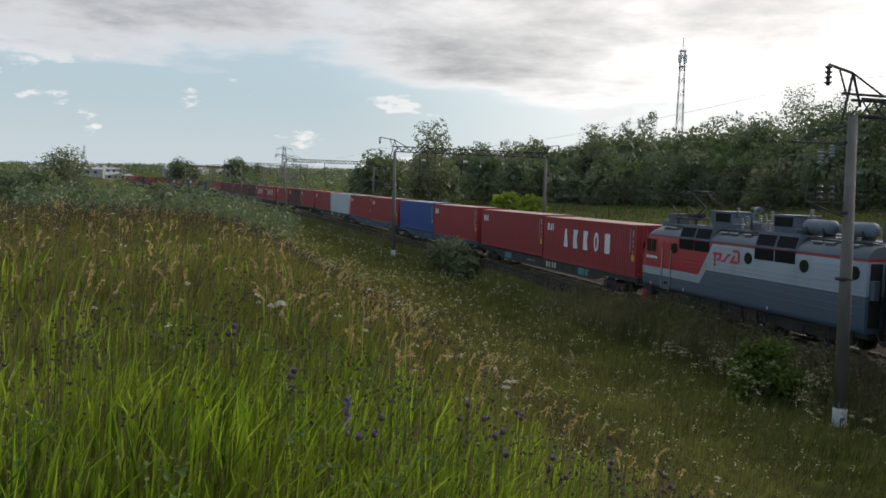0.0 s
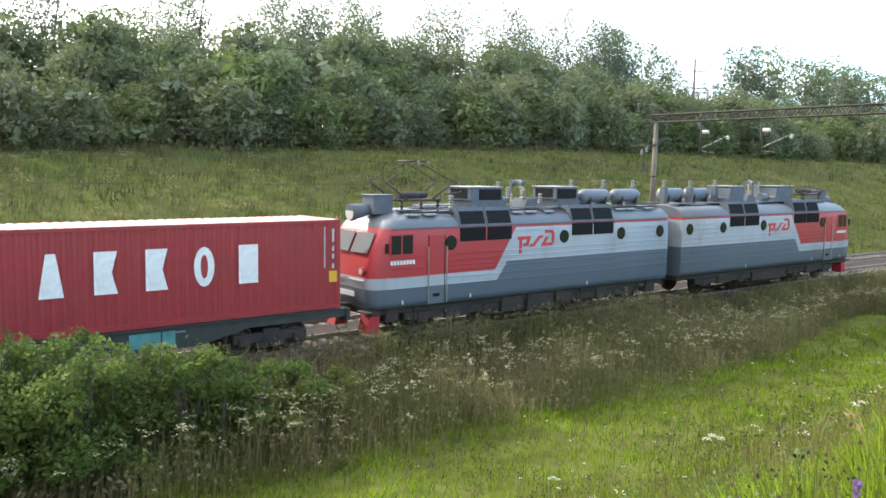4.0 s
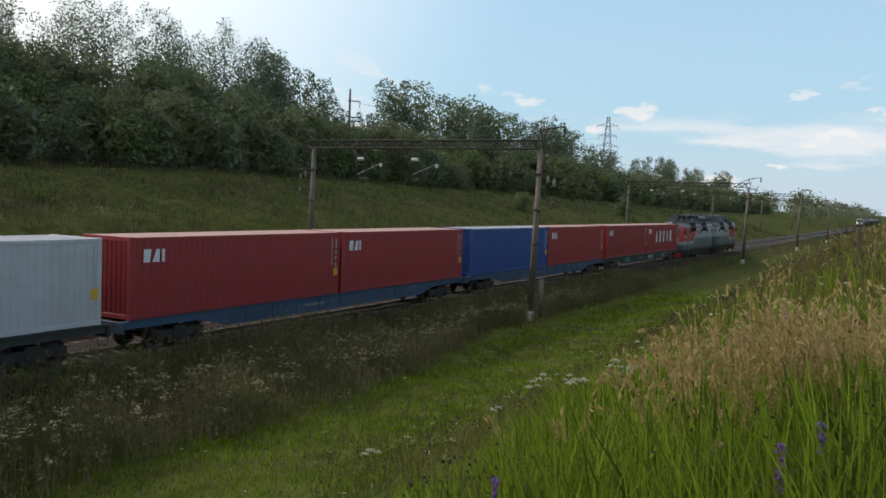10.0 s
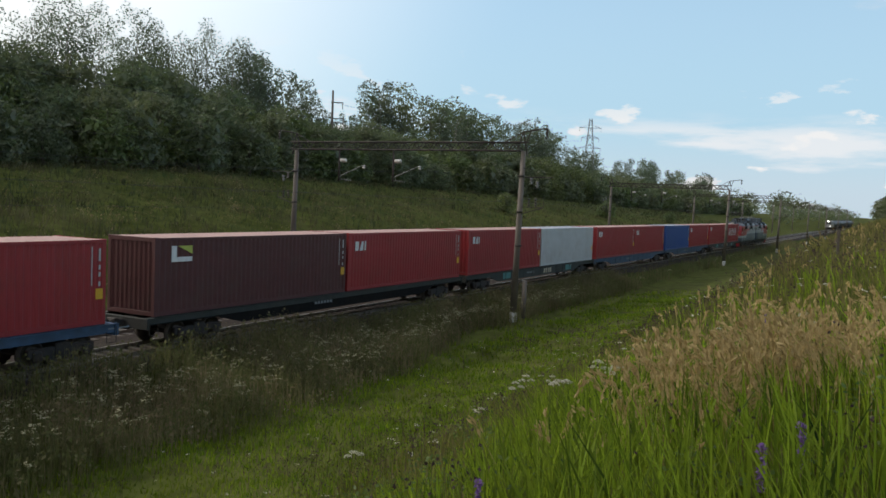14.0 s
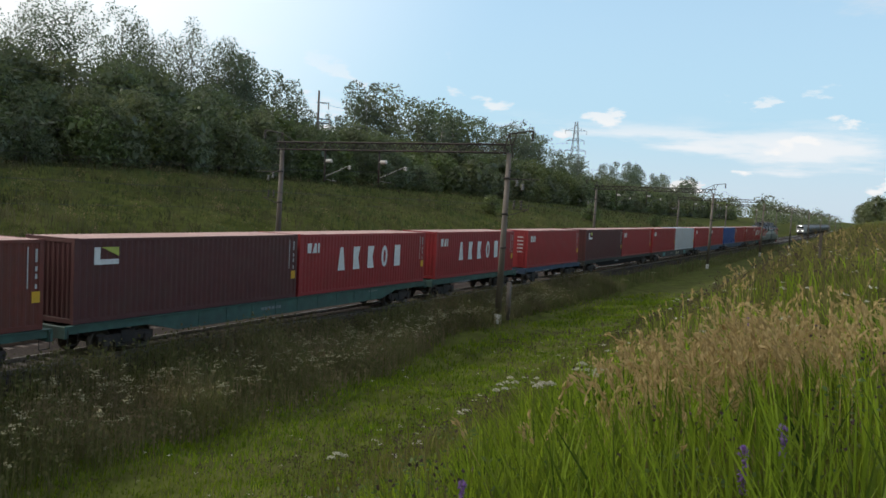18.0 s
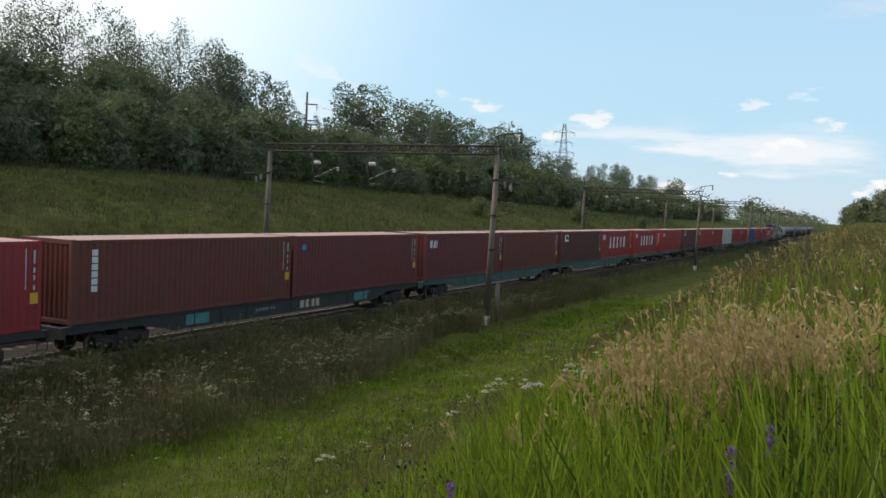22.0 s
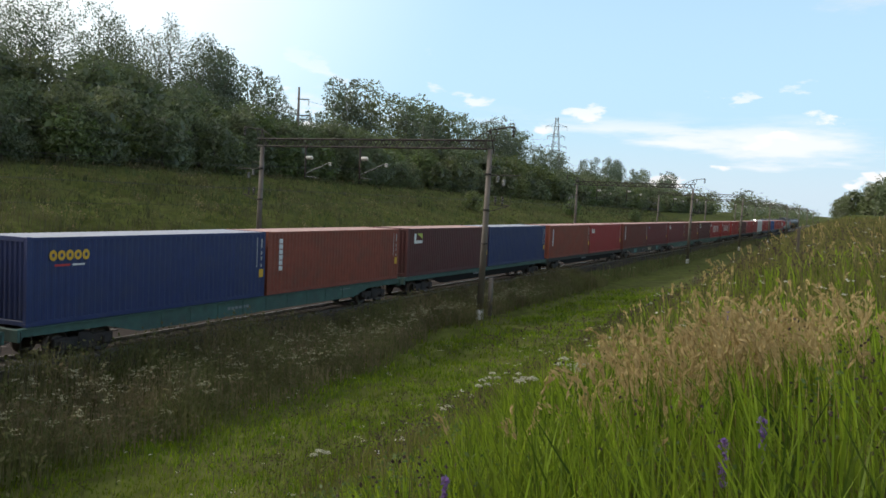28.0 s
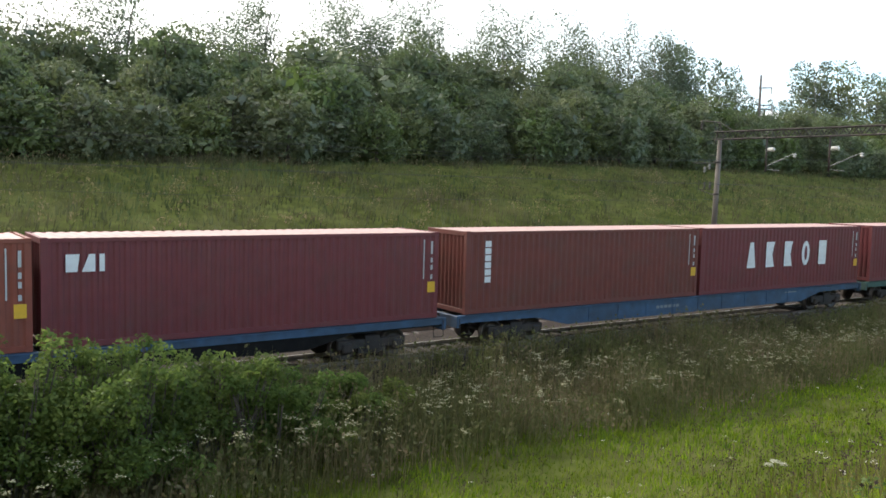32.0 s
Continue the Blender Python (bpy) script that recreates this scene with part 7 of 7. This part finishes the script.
    g1 = blades(rng, x, y, hh, rng.uniform(0.014, 0.036, n), rng.uniform(0.02, 0.3, n))
    # narrow leaves and seed heads up the stems
    k = rng.integers(0, n, 90000)
    p = np.stack([x[k], y[k], ground(x[k], y[k]) + hh[k] * rng.uniform(0.2, 0.98, len(k))], 1) + rng.normal(0, 0.05, (len(k), 3))
    g2 = rhombs(rng, p, rng.uniform(0.025, 0.08, len(k)), 1.6)
    stuff("weeds", "tall dull weeds along the ballast", *merge([g1, g2]), L_WEED)
    # the same weeds thinly through the meadow: dark thistle stalks with round heads
    x, y, d = scatter(rng, 18000, 4.2, 50, power=0.9)
    v = beyond(x, y)
    keep = (v < -9) & (rng.random(len(x)) < np.where(x < 0, 0.4, 0.08) + 0.55 * (patches(x, y, 0.35, 7) > 0.52))
    x, y, d = x[keep], y[keep], d[keep]
    n = len(x)
    hh = rng.uniform(0.5, 0.85, n) * np.interp(beyond(x, y), [-20, -16, -10], [1, 0.75, 0.6])
    g1 = blades(rng, x, y, hh, np.interp(d, [4, 50], [0.006, 0.022]), rng.uniform(0.0, 0.18, n))
    parts_ = [g1]
    for q in range(5):
        p = np.stack([x, y, ground(x, y) + hh * rng.uniform(0.72, 0.98, n)], 1) + rng.normal(0, 0.055, (n, 3))
        parts_.append(rhombs(rng, p, np.interp(d, [4, 50], [0.014, 0.044])))
        parts_.append(rhombs(rng, p, np.interp(d, [4, 50], [0.014, 0.044])))
    stuff("thistles", "dark dried thistle stalks in the meadow", *merge(parts_), L_THISTLE)
    # dry feathery grass in clumps
    cx, cy, cd = scatter(rng, 520, 5.5, 50, power=0.85)
    extra = np.array([(-a, d) for a, d in ((79.5, 8.6), (79.0, 9.0), (80.2, 8.8), (84.5, 11), (85.2, 11.4), (83.8, 10.6), (70, 12), (72, 13), (69, 11), (80, 16), (84, 19), (88, 22), (78, 22), (92, 26), (85, 27), (97, 24), (76, 17))])
    near_ = np.stack([rng.uniform(75, 94, 190), 5.2 + 4.2 * rng.random(190)], 1)       # the golden patch close by
    px_, py_ = np.sin(np.radians(near_[:, 0])) * near_[:, 1], np.cos(np.radians(near_[:, 0])) * near_[:, 1]
    near_ = near_[(patches(px_, py_, 1.1, 3.0) + rng.normal(0, 0.08, 190) > np.interp(near_[:, 0], [75.5, 79, 86, 92], [0.80, 0.50, 0.58, 0.84]))]
    extra = np.concatenate([extra, near_])
    ex, ey = np.sin(np.radians(extra[:, 0])) * extra[:, 1], np.cos(np.radians(extra[:, 0])) * extra[:, 1]
    turn = np.degrees(np.arctan2(cx, cy))
    keep = (beyond(cx, cy) < -18.5) & ~((turn > 25) & (turn < 73) & (cd < 16))
    cx, cy = np.concatenate([np.repeat(ex, 2) + rng.normal(0, 0.30, 2 * len(ex)), cx[keep]]), np.concatenate([np.repeat(ey, 2) + rng.normal(0, 0.30, 2 * len(ey)), cy[keep]])
    per = 4
    x = np.repeat(cx, per) + rng.normal(0, 0.13, per * len(cx))
    y = np.repeat(cy, per) + rng.normal(0, 0.13, per * len(cy))
    n = len(x)
    d = np.hypot(x, y)
    hh = rng.uniform(0.55, 1.05, n)
    lean = rng.uniform(0.05, 0.55, n)
    st = rng.bit_generator.state
    stems = blades(rng, x, y, hh, np.interp(d, [5, 60], [0.006, 0.02]), lean)
    tips = stems[0].reshape(-1, 5, 3)[:, 4]
    mids = stems[0].reshape(-1, 5, 3)[:, 2:4].mean(1)
    parts_ = [stems]
    along = tips - mids
    along /= np.linalg.norm(along, axis=1)[:, None]
    for q in range(16):                          # a one-sided panicle: spikelets that point up the stem and hang over at its tip
        f = 0.56 + 0.58 * q / 16
        p = mids * (1 - f) + tips * f + rng.normal(0, 0.010, (n, 3))
        p[:, 2] -= np.clip(f - 0.8, 0, 1) ** 2 * hh * 0.9
        droop = along + np.array([0, 0, -2.2]) * max(0.0, f - 0.72) + rng.normal(0, 0.28, (n, 3))
        droop += along * 0.5
        droop /= np.linalg.norm(droop, axis=1)[:, None]
        wide = np.cross(droop, rng.normal(size=(n, 3)))
        wide /= np.linalg.norm(wide, axis=1)[:, None]
        size = (rng.uniform(0.018, 0.034, n) * np.interp(d, [5, 60], [1, 1.7]))[:, None]
        v = np.stack([p - droop * size, p + wide * size * 0.32, p + droop * size, p - wide * size * 0.32], 1).reshape(-1, 3)
        k = np.arange(n)[:, None] * 4
        parts_.append((v, np.concatenate([k + np.array([[0, 1, 2]]), k + np.array([[0, 2, 3]])], 0)))
    # small-leaved herbs between the grass close by
    cx, cy, cd = scatter(rng, 420, 3.6, 10, power=0.8)
    keep = beyond(cx, cy) < -16.5
    cx, cy = cx[keep], cy[keep]
    k = np.repeat(np.arange(len(cx)), 80)
    hh_ = rng.uniform(0.25, 0.6, len(cx))[k]
    up_ = rng.random(len(k)) ** 0.8
    px_, py_ = cx[k] + rng.normal(0, 0.09, len(k)), cy[k] + rng.normal(0, 0.09, len(k))
    p = np.stack([px_, py_, ground(px_, py_) + hh_ * up_], 1)
    stuff("herbs", "small-leaved green herbs in the grass", *rhombs(rng, p, rng.uniform(0.010, 0.026, len(k)), 0.6, 0.5), L_HERB)
    stuff("dry_grass", "dry beige feathery grass in clumps", *merge(parts_), L_STRAW)


L_BANK = leaf_material("bank_grass_blade", (0.054, 0.081, 0.027), (0.108, 0.125, 0.047), 0.4, spread=0.5, patch=0.8, patch_color=(0.108, 0.092, 0.050), patch_scale=0.16)
grow_meadow()


def umbel(rng, h, r, heads, leaf_count=5):
    """A stalk that forks into flat heads of tiny flowers. Returns the stalk bmesh and flower arrays."""
    bm = bmesh.new()
    top = Vector((rng.normal(0, 0.05), rng.normal(0, 0.05), h))
    tube(bm, (0, 0, -0.05), top * 0.72, 0.006, 0.004, seg=5, cap=False)
    pts = []
    for k in range(heads):
        a = 2.4 * k + rng.random()
        c = Vector((math.cos(a) * r * 1.6 * (k > 0), math.sin(a) * r * 1.6 * (k > 0), h - 0.07 * rng.random() * (k > 0)))
        tube(bm, top * 0.72, c, 0.004, 0.002, seg=4, cap=False)
        m = 80
        q = rng.uniform(-1, 1, size=(m, 3)) * (r, r, 0.008)
        q = q[q[:, 0] ** 2 + q[:, 1] ** 2 < r * r]
        q[:, 2] -= (q[:, 0] ** 2 + q[:, 1] ** 2) / (r * 3)
        pts.append(q + np.array(c))
    return bm, pts


def flowers():
    rng = np.random.default_rng(8)
    # faded umbels in the weeds, too many to count
    x = np.concatenate([rng.uniform(-30, 60, 620), rng.uniform(-110, 160, 120)])
    y = np.array([track_y(a) for a in x]) - rng.uniform(3.4, np.interp(x, [24, 40], [8.2, 5.0]))
    hh = rng.uniform(0.95, 1.6, len(x)) * np.interp(x, [20, 34], [1.0, 0.8])
    z = ground(x, y)
    parts_, stalks = [], [blades(rng, x, y, hh, np.full(len(x), 0.012), rng.uniform(0, 0.08, len(x)))]
    for q in range(26):
        if q % 6 == 0:                           # four small heads on each stalk
            c = np.stack([x, y, z + hh], 1) + rng.normal(size=(len(x), 3)) * (0.10, 0.10, 0.06)
        p = c + rng.normal(size=(len(x), 3)) * (0.042, 0.042, 0.012)
        parts_.append(rhombs(rng, p, rng.uniform(0.020, 0.034, len(x)), 0.25))
    stuff("faded_umbels", "faded white umbel flowers among the weeds", *merge(parts_), L_UMBEL_DRY)
    stuff("umbel_stalks", "thin stalks of the umbel flowers", *merge(stalks), L_WEED)
    # small white flower heads through the meadow
    x, y, d = scatter(rng, 800, 8, 42)
    keep = (beyond(x, y) < -7.5)
    x, y, d = x[keep], y[keep], d[keep]
    parts_ = []
    hh = rng.uniform(0.3, 0.7, len(x))
    for q in range(7):
        p = np.stack([x, y, ground(x, y) + hh], 1) + rng.normal(size=(len(x), 3)) * (0.035, 0.035, 0.01)
        parts_.append(rhombs(rng, p, rng.uniform(0.014, 0.024, len(x)), 0.3))
    stuff("white_flower_heads", "small white flower heads in the meadow", *merge(parts_), L_UMBEL)
    # single plants close by
    spots = [(-68.5, 10.6), (-69.2, 10.2), (-71, 12.6), (-66.2, 13.2), (-74, 7.6), (-75.2, 7.2), (-71.5, 7.0), (-57.5, 9.0),
             (-38, 13), (-47, 13.5), (85, 7.4), (69, 8.4), (77, 19), (79, 21), (-30, 14), (55, 15), (47, 15.5), (40, 14.5), (22, 14.8), (10, 14.6), (-8, 15)]
    for k, (yaw, d) in enumerate(spots):
        px_, py_ = -math.sin(radians(yaw)) * d, math.cos(radians(yaw)) * d
        t = thing("umbel_flower", "white umbel flower on a thin stalk in the grass", "flower", "umbel flowers in the meadow", pose(px_, py_, float(ground(px_, py_))))
        bm, pts = umbel(rng, rng.uniform(0.60, 0.88), 0.046, 3)
        part("stalk", bm, L_WEED, t)
        for q in pts:
            v, f = rhombs(rng, q, rng.uniform(0.008, 0.015, len(q)), 0.25)
            new("flower_head", raw_mesh("flower_head", v, f, L_UMBEL)).parent = t
    spots = [(-58.6, 4.3), (-59.4, 4.1), (-84.9, 4.2), (-84.5, 10.5), (-60.6, 4.3), (-66.3, 4.2), (-87.2, 4.6), (80.5, 5.0)]
    for k, (yaw, d) in enumerate(spots):
        px_, py_ = -math.sin(radians(yaw)) * d, math.cos(radians(yaw)) * d
        t = thing("bellflower", "purple bellflower spike rising from the grass", "flower", "purple flowers in the meadow", pose(px_, py_, float(ground(px_, py_))))
        hh = rng.uniform(0.48, 0.62)
        part("stalk", tubes(((0, 0, -0.05), (0.02, 0.01, hh), 0.005, 0.003), seg=5), L_WEED, t)
        pts = np.stack([rng.normal(0.015, 0.010, 120), rng.normal(0.01, 0.010, 120), hh - rng.random(120) ** 1.2 * 0.24], 1)
        v, f = rhombs(rng, pts, rng.uniform(0.008, 0.016, 120))
        b = new("flower_spike", raw_mesh("flower_spike", v, f, L_PURPLE))
        b.parent = t
    # thistles with a purple head over a scaly round bud
    spots = [(69.5, 5.0), (72, 5.5), (78, 4.5), (66, 5.6), (62, 6.2), (84, 5.2), (68.6, 6.6), (88, 6.0), (58.5, 6.6)]
    for k, (yaw, d) in enumerate(spots):
        px_, py_ = -math.sin(radians(yaw)) * d, math.cos(radians(yaw)) * d
        t = thing("thistle", "purple-headed thistle on a dark branching stalk", "flower", "thistles in the meadow", pose(px_, py_, float(ground(px_, py_))))
        hh = rng.uniform(0.55, 0.72)
        tops = [Vector((0.0, 0.0, hh))] + [Vector((rng.normal(0, 0.06), rng.normal(0, 0.06), hh - rng.uniform(0.03, 0.14))) for _ in range(2)]
        bm = bmesh.new()
        for o in tops:
            tube(bm, (0, 0, -0.05 if o.z == hh else hh * 0.6), o, 0.005, 0.003, seg=5, cap=False)
        part("stalk", bm, L_WEED, t)
        for o in tops:
            bm = bmesh.new()
            lathe(bm, [(0.004, -0.022), (0.016, -0.014), (0.019, -0.004), (0.013, 0.006)], o, seg=8)
            bud = part("bud", bm, L_THISTLE, t)
            q = np.array(o) + rng.normal(size=(26, 3)) * (0.009, 0.009, 0.006) + np.array([0, 0, 0.013])
            v, f = rhombs(rng, q, rng.uniform(0.006, 0.011, 26), 1.5, 0.3)
            new("floret", raw_mesh("floret", v, f, L_PURPLE)).parent = bud


flowers()


# ---- what moves ----
def motions():
    times = [0, 1, 2, 3, 4, 6, 8, 10, 12, 14, 16, 18, 20, 22, 24, 26, 28, 30, 32]
    for ob, behind, z in MOVERS:
        rows = []
        for t in times:
            rows.append((t, on_track(head(t) - behind, z, 0, 180 if ob in TURNED else 0)))
        walk(ob, rows)
    for ob, behind in FAR_TRAIN:
        walk(ob, [(t, on_track(far_head(t) + behind, 0, FAR_TRACK)) for t in (0, 4, 9, 13, 19, 24, 28, 32)])


motions()
